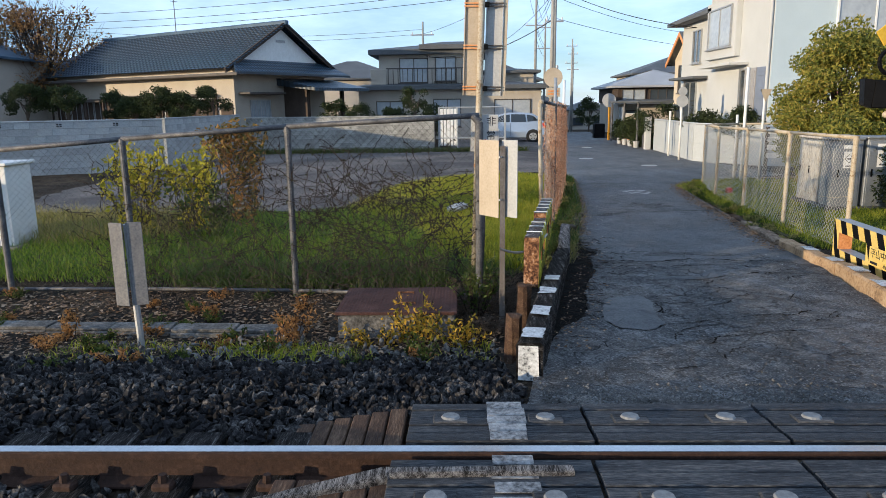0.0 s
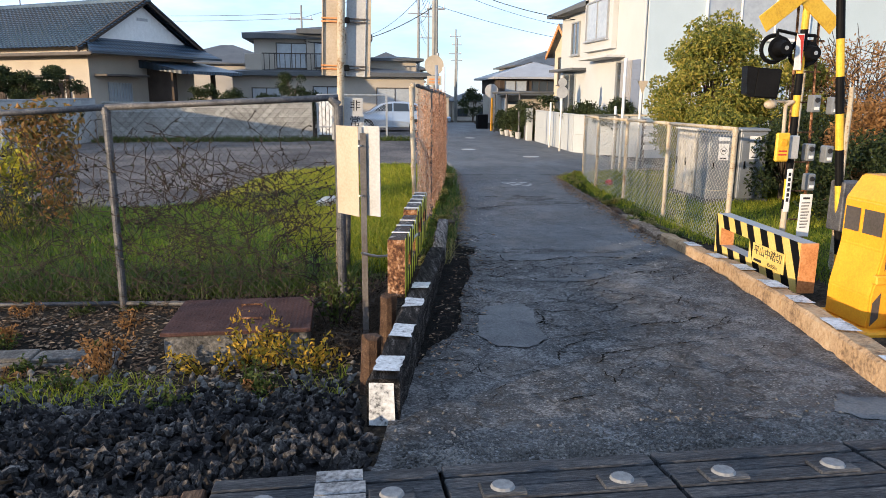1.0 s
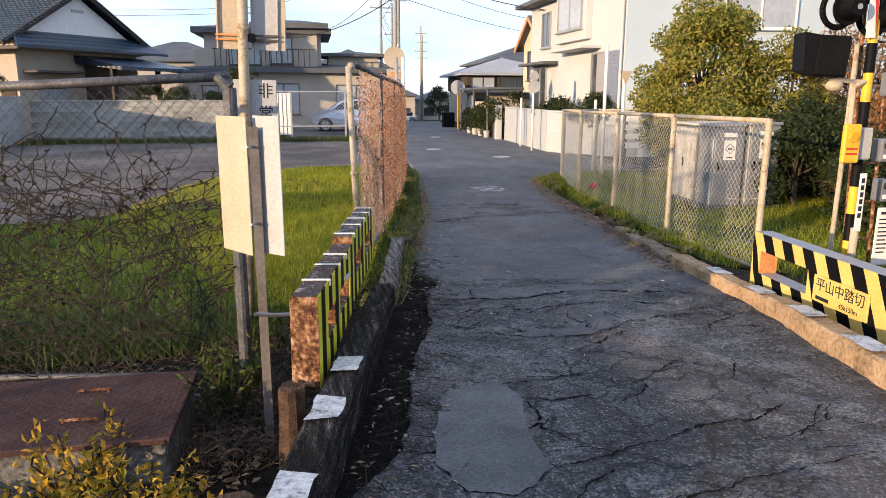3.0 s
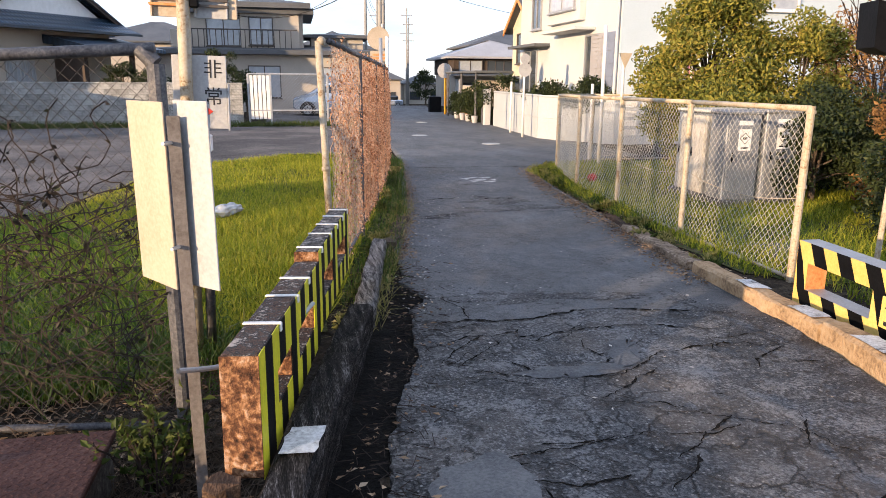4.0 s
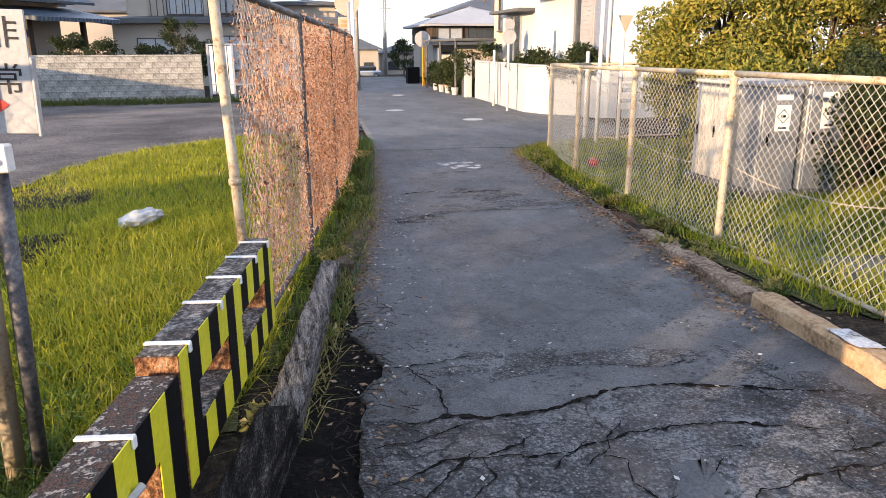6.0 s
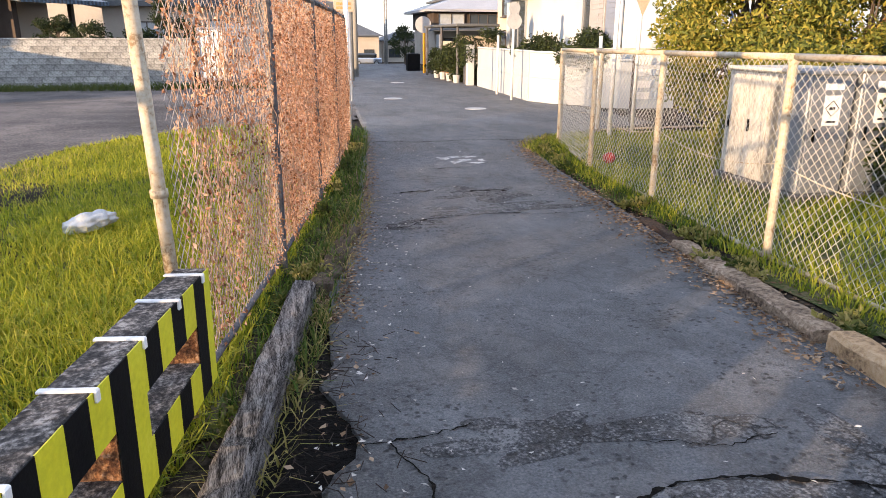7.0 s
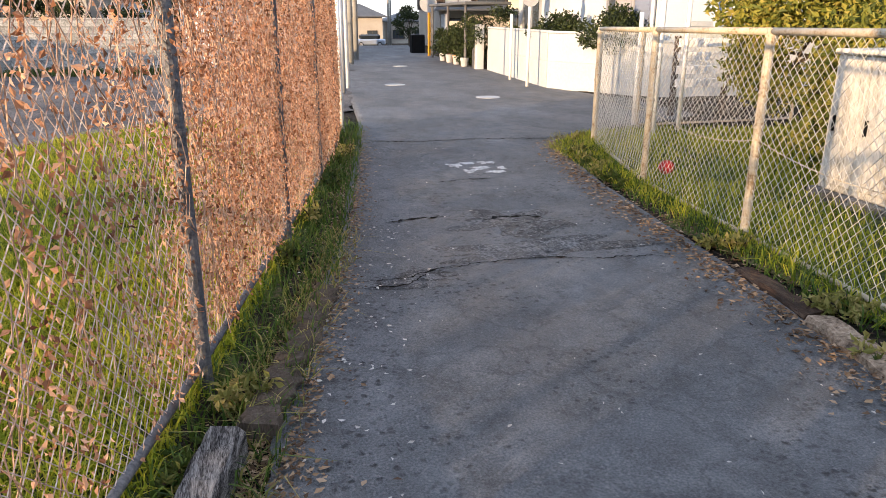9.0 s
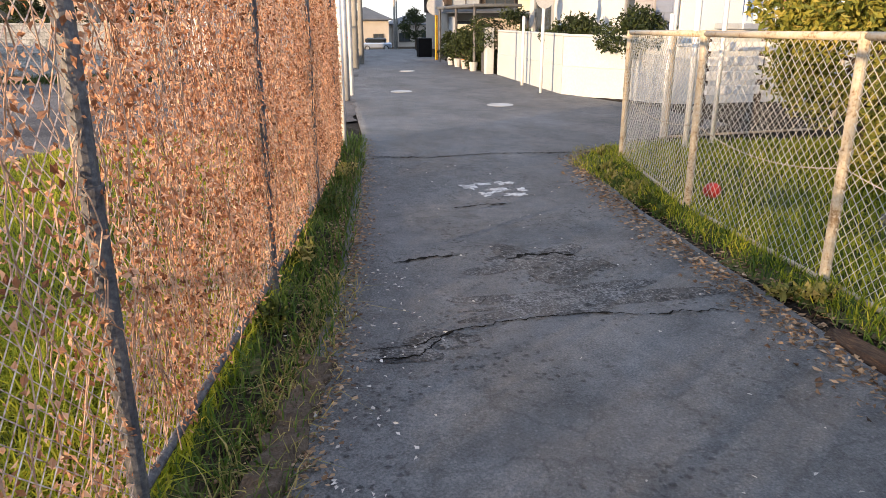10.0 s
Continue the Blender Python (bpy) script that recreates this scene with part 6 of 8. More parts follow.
def cabinet(m, w, d, h, mat, label, sign=True, doors=1):
    t = thing("relay_cabinet", label, "cabinet", m, "trackside cabinets")
    bm = bm_new()
    box_between(bm, (-w / 2, -d / 2, 0.12), (w / 2, d / 2, h), 0.012)
    part("body", bm, mat, t)
    bm = bm_new()
    box_between(bm, (-w / 2 - 0.02, -d / 2 - 0.03, h), (w / 2 + 0.02, d / 2 + 0.02, h + 0.045), 0.012)
    part("roof", bm, mat, t)
    bm = bm_new()
    box_between(bm, (-w / 2 - 0.06, -d / 2 - 0.06, -0.1), (w / 2 + 0.06, d / 2 + 0.06, 0.12), 0.012)
    part("plinth", bm, dark_concrete, t, "concrete plinth")
    for k in range(doors):
        x0 = -w / 2 + 0.03 + k * (w - 0.06) / doors
        x1 = x0 + (w - 0.06) / doors - 0.01
        bm = bm_new()
        box_between(bm, (x0, -d / 2 - 0.012, 0.18), (x1, -d / 2 - 0.001, h - 0.04), 0.004)
        dr = part("door", bm, mat, t)
        bm = bm_new()
        box_between(bm, (x0 + 0.05, -d / 2 - 0.03, h * 0.5), (x0 + 0.075, -d / 2 - 0.012, h * 0.5 + 0.13), 0.004)
        part("handle", bm, black, dr)
        if sign:
            cx = (x0 + x1) / 2 + 0.02
            bm = bm_new()
            box_between(bm, (cx - 0.09, -d / 2 - 0.016, h - 0.47), (cx + 0.09, -d / 2 - 0.0125, h - 0.19), 0.001)
            sg = part("sign", bm, white_paint, dr, "white sign with a diamond")
            bm = bm_new()
            for s in range(4):
                a0, a1 = math.pi / 2 * s, math.pi / 2 * (s + 1)
                pz = h - 0.31
                tube(bm, (cx + 0.072 * math.cos(a0), -d / 2 - 0.0165, pz + 0.072 * math.sin(a0)), (cx + 0.072 * math.cos(a1), -d / 2 - 0.0165, pz + 0.072 * math.sin(a1)), 0.0045, None, 4)
            box_between(bm, (cx - 0.03, -d / 2 - 0.018, h - 0.325), (cx + 0.03, -d / 2 - 0.0155, h - 0.295))
            part("diamond", bm, ink, sg)
            bm = bm_new()
            box_between(bm, (cx - 0.05, -d / 2 - 0.018, h - 0.445), (cx + 0.05, -d / 2 - 0.0155, h - 0.425))
            part("text_bar", bm, ink, sg)
            bm = bm_new()
            box_between(bm, (cx - 0.1, -d / 2 - 0.016, h - 0.14), (cx + 0.1, -d / 2 - 0.0125, h - 0.08), 0.001)
            part("label_plate", bm, white_paint, dr)
    return t


cabinet(pose(6.50, 12.40, -0.44, 0, 0, -3), 0.48, 0.42, 1.25, cab_grey, "grey steel relay cabinet with a white diamond sign")
cabinet(pose(7.04, 12.36, -0.44, 0, 0, -3), 0.48, 0.42, 1.27, cab_grey, "grey steel relay cabinet with a white diamond sign")
cabinet(pose(6.72, 13.14, -0.44, 0, 0, -90), 0.76, 0.84, 1.24, cab_cream, "mottled cream concrete cabinet with two doors", False, 2)

# stacked pale planks at the side lane
fence_w = thing("plank_fence", "low fence of pale horizontal planks with dark gaps", "fence")
for i in range(4):
    for k in range(2):
        bm = bm_new()
        box_between(bm, (8.0 + 0.95 * k, 18.9, 0.0 + 0.21 * i), (8.9 + 0.95 * k, 18.96, 0.13 + 0.21 * i), 0.006)
        part("plank", bm, white_paint, fence_w)
for k in range(3):
    bm = bm_new()
    box_between(bm, (7.97 + 0.93 * k, 18.96, -0.5), (8.05 + 0.93 * k, 19.04, 0.8), 0.006)
    part("post", bm, dark_wood, fence_w)

for (px, py, h, r) in ((6.60, 17.0, 2.25, 0.035), (6.75, 17.85, 1.15, 0.03), (7.15, 17.3, 1.75, 0.03)):
    bm = bm_new()
    tube(bm, (px, py, -0.6), (px, py, h), r, None, 12)
    tagged(part("white_post", bm, white_paint, smooth=True), "white painted thin post by the side lane", "post", "white posts")
bm = bm_new()
vs = [bm.verts.new(p) for p in ((7.02, 17.26, 1.75), (7.30, 17.26, 1.75), (7.16, 17.26, 1.45))]
f = bm.faces.new(vs)
r = bmesh.ops.extrude_face_region(bm, geom=[f])
bmesh.ops.translate(bm, vec=(0, 0.006, 0), verts=[v for v in r["geom"] if isinstance(v, bmesh.types.BMVert)])
bmesh.ops.recalc_face_normals(bm, faces=bm.faces)
tagged(part("triangle_sign", bm, plate_mat), "back of a pale triangular road sign", "sign")

bm = bm_new()
bmesh.ops.create_icosphere(bm, subdivisions=2, radius=0.075, matrix=Matrix.Translation((5.4, 14.5, -0.31)) @ Matrix.Diagonal((1.1, 0.9, 0.95, 1)))
tagged(part("red_cap", bm, red_mat, smooth=True), "faded red plastic cap in the grass", "cap")
tagged(flat_patch("concrete_slab", [(4.95, 9.3), (5.9, 9.2), (6.0, 10.0), (5.0, 10.15)], patch_mat, 0.09, ""), "pale concrete slab in the grass", "slab")

# crumpled plastic bag
bm = bm_new()
bmesh.ops.create_icosphere(bm, subdivisions=4, radius=1.0)
for v in bm.verts:
    n = v.co.normalized()
    k = 1 + 0.28 * noise.noise(n * 2.3) + 0.12 * noise.noise(n * 6.0)
    v.co = Vector((n.x * k * 0.20, n.y * k * 0.11, max(n.z, -0.55) * k * 0.085))
bmesh.ops.transform(bm, matrix=pose(-0.15, 12.5, -0.33, 0, -8, 25), verts=bm.verts)
bm2 = part("plastic_bag", bm, plastic_bag, smooth=True)
tagged(bm2, "crumpled white plastic bag lying in the grass", "bag")

# ---------------- houses and walls ----------------
def window(t, m, w, h, frame_mat, pane_mat, cols=2, sill=True, shutters=False, bars=0):
    """A window on a wall: m puts its lower left corner on the wall, x along it, -y outwards, z up."""
    fr = bm_new()
    d = 0.07
    e = 0.05
    box_between(fr, (0, -d, 0), (w, 0.02, e))
    box_between(fr, (0, -d, h - e), (w, 0.02, h))
    box_between(fr, (0, -d, e), (e, 0.02, h - e))
    box_between(fr, (w - e, -d, e), (w, 0.02, h - e))
    for i in range(1, cols):
        box_between(fr, (w * i / cols - e / 2, -d + 0.015, e), (w * i / cols + e / 2, 0.02, h - e))
    win = part("window", fr, frame_mat, t)
    win.matrix_basis = m
    for i in range(cols):
        pb = bm_new()
        box_between(pb, (w * i / cols + e / 2, -0.028, e), (w * (i + 1) / cols - e / 2, -0.012, h - e))
        part("pane", pb, pane_mat, win)
    if sill:
        sb = bm_new()
        box_between(sb, (-0.06, -0.13, -0.05), (w + 0.06, 0.0, 0.0), 0.01)
        part("sill", sb, frame_mat, win)
    for i in range(bars):
        bb = bm_new()
        x = w * (i + 0.5) / bars
        box_between(bb, (x - 0.012, -0.11, 0.02), (x + 0.012, -0.09, h - 0.02))
        part("bar", bb, frame_mat, win)
    return win


def facing(x, y, z, angle):
    """A wall pose whose outward side (-y of the wall) is turned by angle degrees."""
    return pose(x, y, z, 0, 0, angle)


def wall_box(t, lo, hi, mat, label="", name="wall"):
    b = bm_new()
    box_between(b, lo, hi, 0.01)
    return part(name, b, mat, t, label)


def hip_roof(t, x0, x1, y0, y1, z, rise, over, mat, ridge_in=None, along_y=True, thick=0.12, name="roof"):
    b = bm_new()
    x0, x1, y0, y1 = x0 - over, x1 + over, y0 - over, y1 + over
    if along_y:
        k = (x1 - x0) / 2 if ridge_in is None else ridge_in
        top = [((x0 + x1) / 2, y0 + k, z + rise), ((x0 + x1) / 2, y1 - k, z + rise)]
    else:
        k = (y1 - y0) / 2 if ridge_in is None else ridge_in
        top = [(x0 + k, (y0 + y1) / 2, z + rise), (x1 - k, (y0 + y1) / 2, z + rise)]
    e = [b.verts.new(p) for p in ((x0, y0, z), (x1, y0, z), (x1, y1, z), (x0, y1, z))]
    u = [b.verts.new(p) for p in ((x0, y0, z - thick), (x1, y0, z - thick), (x1, y1, z - thick), (x0, y1, z - thick))]
    r = [b.verts.new(p) for p in top]
    if along_y:
        for q in ((e[0], e[1], r[0]), (e[1], e[2], r[1], r[0]), (e[2], e[3], r[1]), (e[3], e[0], r[0], r[1])):
            b.faces.new(q)
    else:
        for q in ((e[3], e[0], r[0]), (e[0], e[1], r[1], r[0]), (e[1], e[2], r[1]), (e[2], e[3], r[0], r[1])):
            b.faces.new(q)
    for i in range(4):
        j = (i + 1) % 4
        b.faces.new((u[i], u[j], e[j], e[i]))
    b.faces.new(list(reversed(u)))
    bmesh.ops.recalc_face_normals(b, faces=b.faces)
    return part(name, b, mat, t)


def block_wall(name, p0, p1, z0, z1, mat, label, holes=False, course=0.19, unit=0.39):
    """A wall of separate concrete blocks from p0 to p1 with recessed joints and a coping."""
    t = thing(name, label, "wall", kind="structure")
    d = math.hypot(p1[0] - p0[0], p1[1] - p0[1])
    a = math.degrees(math.atan2(p1[1] - p0[1], p1[0] - p0[0]))
    t.matrix_basis = pose(p0[0], p0[1], z0, 0, 0, a)
    h = z1 - z0
    rows = max(1, int(round(h / course)))
    ch = h / rows
    cols = max(1, int(round(d / unit)))
    cw = d / cols
    b = bm_new()
    box_between(b, (0, 0.010, -0.2), (d, 0.110, h - 0.01))
    part("core", b, mat, t)
    b = bm_new()
    box(b, (0, 0, 0), (cw - 0.008, 0.12, ch - 0.008), 0.006)
    me = bpy.data.meshes.new("block")
    b.to_mesh(me)
    b.free()
    me.materials.append(mat)
    for i in range(rows):
        for k in range(cols):
            shared("block", me, pose(cw * (k + 0.5) + (cw * 0.5 if i % 2 and k < cols - 1 else 0), 0.06 + random.uniform(-0.002, 0.002), ch * (i + 0.5)), t)
    b = bm_new()
    box_between(b, (-0.01, -0.01, h), (d + 0.01, 0.13, h + 0.05), 0.01)
    part("coping", b, mat, t)
    if holes:
        for k in range(1, cols, 4):
            b = bm_new()
            for q in range(4):
                an = math.pi / 2 * q + math.pi / 4
                box(b, (cw * (k + 0.5) + 0.06 * math.cos(an), -0.003, ch * (rows - 0.5) + 0.035 * math.sin(an)), (0.06, 0.012, 0.035), 0.004)
            part("pierced_ornament", b, ink, t, "dark pierced openings")
    return t


# house with the blue tiled roof
hA = thing("tiled_house", "one-storey house with a blue-grey tiled hip-and-gable roof", "house", pose(-10.75, 34.0, -0.88, 0, 0, 58) @ Matrix.Diagonal((0.76, 1.0, 1.0, 1.0)))
wall_box(hA, (0, 0, 0), (8.2, 17.0, 4.2), house_cream, "cream rendered wall")


def tiled_slope(t, y0, y1, xa, za, xb, zb, name="roof_slope"):
    """Roof slope from the ridge (xb, zb) to the eave (xa, za), with rows of rounded tiles."""
    L = math.hypot(xb - xa, zb - za)
    rows = int(L / 0.26)
    cols = int((y1 - y0) / 0.28)
    vs, fs = [], []
    nxp, nzp = (za - zb) / L, (xb - xa) / L
    if nzp < 0:
        nxp, nzp = -nxp, -nzp
    for i in range(rows):
        for lipp in (0, 1):
            f = (i + lipp * 0.999) / rows
            lift = 0.06 * (1 - lipp)
            for j in range(cols * 4 + 1):
                y = y0 + (y1 - y0) * j / (cols * 4)
                w = (0.0, 0.05, 0.075, 0.05)[j % 4]
                hgt = lift + w
                vs.append((xa + (xb - xa) * f + nxp * hgt, y, za + (zb - za) * f + nzp * hgt))
    n = cols * 4 + 1
    for r_ in range(rows * 2 - 1):
        for j in range(n - 1):
            a = r_ * n + j
            fs.append((a, a + 1, a + n + 1, a + n))
    ob = mesh_part(name, vs, fs, roof_tiles, t, "rows of rounded blue-grey tiles")
    ob["kind"] = "stuff"
    return ob


tiled_slope(hA, -0.5, 15.0, -1.0, 4.05, 4.1, 6.35)
tiled_slope(hA, -0.5, 15.0, 9.2, 4.05, 4.1, 6.35)
b = bm_new()
vs = [b.verts.new(p) for p in ((-1.0, 14.95, 4.05), (-1.0, 18.0, 4.05), (9.2, 18.0, 4.05), (9.2, 14.95, 4.05), (4.1, 14.95, 6.35))]
for q in ((0, 1, 4), (1, 2, 4), (2, 3, 4)):
    b.faces.new([vs[i] for i in q])
part("roof_hip", b, roof_tiles, hA)
b = bm_new()
box_between(b, (3.95, -0.6, 6.32), (4.25, 15.1, 6.56), 0.06)
part("ridge_tiles", b, roof_blue, hA)
b = bm_new()
vs = [b.verts.new(p) for p in ((0.6, -0.02, 4.55), (7.6, -0.02, 4.55), (4.1, -0.02, 6.2))]
b.faces.new(vs)
gab = part("gable", b, white_paint, hA, "white plastered gable")
b = bm_new()
box_between(b, (3.7, -0.06, 5.5), (4.5, -0.03, 5.62))
part("gable_vent", b, grey_plate, gab)
for sx in (1, -1):
    b = bm_new()
    p0 = Vector((4.1, -0.45, 6.38))
    p1 = Vector((4.1 - sx * 5.15, -0.45, 4.02))
    dd = p1 - p0
    nn = Vector((dd.z, 0, -dd.x)).normalized() * 0.11
    q = [p0 + nn, p1 + nn, p1 - nn, p0 - nn]
    va = [b.verts.new(v) for v in q] + [b.verts.new(v + Vector((0, 0.10, 0))) for v in q]
    for fidx in ((0, 1, 2, 3), (7, 6, 5, 4), (0, 4, 5, 1), (1, 5, 6, 2), (2, 6, 7, 3), (3, 7, 4, 0)):
        b.faces.new([va[i] for i in fidx])
    bmesh.ops.recalc_face_normals(b, faces=b.faces)
    part("bargeboard", b, dark_wood, hA, "dark bargeboard")
# skirt eave below the gable
b = bm_new()
vs = [b.verts.new(p) for p in ((-1.1, -1.15, 3.95), (9.3, -1.15, 3.95), (8.2, 0.0, 4.6), (0.0, 0.0, 4.6), (-1.1, -1.15, 3.85), (9.3, -1.15, 3.85), (8.2, 0.0, 4.1), (0, 0, 4.1))]
for q in ((0, 1, 2, 3), (4, 7, 6, 5), (0, 4, 5, 1), (1, 5, 6, 2), (0, 3, 7, 4)):
    b.faces.new([vs[i] for i in q])
bmesh.ops.recalc_face_normals(b, faces=b.faces)
part("skirt_roof", b, roof_tiles, hA, "tiled skirt roof")
b = bm_new()
box_between(b, (-1.08, -1.2, 3.78), (-0.98, 18.0, 3.92), 0.02)
part("gutter", b, brown_alu, hA)
b = bm_new()
box_between(b, (-0.98, -0.9, 3.90), (9.1, 17.9, 3.94))
part("soffit", b, house_tan, hA)
for y0_, y1_, z_ in ((1.2, 9.5, 2.9), (10.3, 15.5, 2.7)):
    b = bm_new()
    box_between(b, (-0.75, y0_, z_), (0.0, y1_, z_ + 0.1), 0.02)
    part("canopy", b, brown_alu, hA, "dark window canopy")
    for k in range(4):
        window(hA, pose(0.0, y0_ + 0.2 + (k + 1) * (y1_ - y0_ - 0.4) / 4, 0.9, 0, 0, -90), (y1_ - y0_ - 0.4) / 4 - 0.08, 1.9, galvan, window_glass, 2)
# dark panel over the front wall stands in for the veranda's shade
b = bm_new()
box_between(b, (-0.035, 1.25, 0.2), (0.0, 15.6, 2.88))
part("veranda_shade", b, dark_wood, hA, "dark panel put in for the veranda's shade")
for k in range(9):
    b = bm_new()
    box_between(b, (-0.72, 1.4 + 1.72 * k, 0.2), (-0.62, 1.5 + 1.72 * k, 2.9))
    part("veranda_post", b, dark_wood, hA)
b = bm_new()
box_between(b, (-0.05, 0.15, 0.3), (0.0, 1.0, 2.5))
part("shutter_box", b, dark_wood, hA)
window(hA, pose(1.2, 0.0, 1.7, 0, 0, 0), 1.7, 1.0, galvan, curtain_glass, 2, bars=8)
b = bm_new()
box_between(b, (0.3, -0.8, 2.95), (3.4, 0, 3.05), 0.02)
part("canopy", b, brown_alu, hA)
wall_box(hA, (4.2, -1.6, 0), (4.5, 0, 3.4), dark_wood, "dark porch timber", "porch_post")
wall_box(hA, (7.7, -1.6, 0), (7.9, -1.4, 3.4), dark_wood, "", "porch_post")
b = bm_new()
vs = [b.verts.new(p) for p in ((3.6, -2.6, 3.25), (9.0, -2.6, 3.25), (9.0, 0.0, 3.75), (3.6, 0, 3.75), (3.6, -2.6, 3.1), (9.0, -2.6, 3.1), (9, 0, 3.4), (3.6, 0, 3.4))]
for q in ((0, 1, 2, 3), (4, 7, 6, 5), (0, 4, 5, 1), (1, 5, 6, 2), (0, 3, 7, 4)):
    b.faces.new([vs[i] for i in q])
bmesh.ops.recalc_face_normals(b, faces=b.faces)
part("porch_roof", b, roof_tiles, hA, "tiled porch roof")
b = bm_new()
tube(b, (2.5, 6.5, 6.3), (2.5, 6.5, 8.2), 0.03, 0.02, 6)
tube(b, (2.2, 6.5, 7.9), (2.8, 6.5, 7.9), 0.015, None, 5)
part("antenna", b, dark_pipe, hA, "roof antenna")
wall_box(hA, (8.2, 3.0, 0), (11.5, 9.0, 4.0), house_tan)
hip_roof(hA, 8.2, 11.5, 3.0, 9.0, 4.1, 0.8, 0.5, roof_blue)

# two-storey tan house with a balcony
hB = thing("tan_house", "two-storey tan house with dark eaves and a balcony", "house")
wall_box(hB, (-5.9, 41.6, -0.5), (4.6, 48, 2.5), house_tan, "tan rendered wall")
wall_box(hB, (-4.8, 42.6, 2.5), (1.2, 48, 4.55), house_tan, "tan rendered wall")
hip_roof(hB, -4.8, 1.2, 42.6, 48, 4.62, 0.5, 0.55, roof_grey, along_y=False, thick=0.28)
hip_roof(hB, -5.9, 4.6, 41.6, 48, 2.55, 0.4, 0.55, roof_grey, along_y=False, thick=0.22)
wall_box(hB, (-1.9, 42.3, 2.5), (1.0, 42.7, 4.75), house_tan, "", "bay_wall")
hip_roof(hB, -1.9, 1.1, 42.2, 44.0, 4.85, 0.25, 0.5, roof_grey, along_y=False, thick=0.25)
wall_box(hB, (1.6, 44, 2.5), (4.4, 47, 3.35), house_cream, "cream upper wall")
hip_roof(hB, 1.6, 4.4, 44, 47, 3.45, 0.2, 0.4, roof_grey, along_y=False, thick=0.15)
for x, w, z, h in ((-3.6, 1.7, 2.75, 1.4), (-1.5, 1.2, 2.8, 1.4)):
    window(hB, pose(x, 42.6 if x < -2 else 42.3, z), w, h, brown_alu, curtain_glass, 2)
for x, w, z, h in ((-4.9, 1.6, 0.2, 1.5), (-1.6, 1.6, 0.2, 1.6), (1.9, 2.1, -0.2, 1.95)):
    window(hB, pose(x, 41.6, z), w, h, brown_alu, curtain_glass, 2)
bal = bm_new()
box_between(bal, (-5.2, 41.7, 2.65), (-4.3, 41.78, 3.5), 0.01)
part("balcony_panel", bal, house_cream, hB, "pale balcony panel")
for i in range(18):
    b = bm_new()
    x = -4.2 + 0.28 * i
    box_between(b, (x, 41.72, 2.65), (x + 0.04, 41.76, 3.5))
    part("baluster", b, brown_alu, hB)
b = bm_new()
box_between(b, (-4.3, 41.7, 3.5), (0.9, 41.78, 3.56), 0.01)
part("balcony_rail", b, brown_alu, hB)

# white house at the side lane
h1 = thing("white_house", "two-storey white rendered house with a shuttered corner window", "house")
wall_box(h1, (9.2, 21.95, -0.5), (17.5, 27.4, 5.6), house_white, "white rendered wall")
# south face gets a blue sheet that paints its shade over the white wall
b = bm_new()
box_between(b, (9.21, 21.93, -0.5), (17.49, 21.946, 5.58))
part("south_shade_sheet", b, house_shaded, h1, "south side of the white wall, shade put into its blue")
wall_box(h1, (9.55, 27.4, -0.5), (16.5, 31.8, 4.75), house_white, "white rendered wall")
hip_roof(h1, 9.2, 17.5, 21.95, 27.4, 5.62, 1.3, 0.5, roof_grey, along_y=False, thick=0.14)
hip_roof(h1, 9.55, 16.5, 27.4, 31.8, 4.78, 1.2, 0.55, roof_grey, along_y=False, thick=0.14)
wall_box(h1, (9.0, 24.4, 2.95), (9.2, 27.2, 4.9), house_white, "projecting bay", "bay")
WEST = -90
window(h1, pose(9.0, 26.9, 3.3, 0, 0, WEST), 2.2, 1.35, galvan, curtain_glass, 2)
window(h1, pose(9.2, 24.2, 0.95, 0, 0, WEST), 1.0, 1.55, galvan, window_glass, 1)
for k, (y, w) in enumerate(((23.75, 0.85), (22.82, 0.72))):
    b = bm_new()
    box_between(b, (0, -0.06, 0), (w, 0, 1.72), 0.008)
    mt = shutter_mat if k == 0 else surface("blue_shutter", [(0.3, (0.16, 0.19, 0.25)), (0.7, (0.22, 0.25, 0.32))], 2, 40, 0.5)
    o = part("shutter", b, mt, h1, "grey louvred shutter" if k == 0 else "blue-grey shutter")
    o.matrix_basis = pose(9.2, y, 0.78, 0, 0, WEST)
    for i in range(14):
        b = bm_new()
        box_between(b, (0.05, -0.075, 0.08 + 0.115 * i), (w - 0.05, -0.06, 0.15 + 0.115 * i))
        part("louvre", b, mt, o)
b = bm_new()
box_between(b, (8.55, 23.6, 2.62), (9.2, 26.6, 2.70), 0.01)
part("canopy", b, house_white, h1, "thin white canopy")
window(h1, pose(9.55, 30.3, 3.0, 0, 0, WEST), 1.0, 1.3, galvan, window_glass, 2)
window(h1, pose(9.55, 31.2, 0.6, 0, 0, WEST), 1.6, 1.7, galvan, window_glass, 2)
b = bm_new()
box_between(b, (8.9, 28.2, 2.35), (9.55, 31.4, 2.45), 0.01)
part("canopy", b, roof_grey, h1)
for y in (27.55, 21.99):
    b = bm_new()
    tube(b, (9.42 if y > 25 else 9.13, y, -0.4), (9.42 if y > 25 else 9.13, y, 4.9), 0.045, None, 8)
    part("downpipe", b, house_white, h1, "white downpipe")
window(h1, pose(11.0, 21.93, 3.1), 3.4, 1.75, white_paint, curtain_glass, 3)
b = bm_new()
box_between(b, (9.9, 21.0, 0.9), (12.6, 21.9, 1.0), 0.01)
part("balcony_floor", b, galvan, h1)
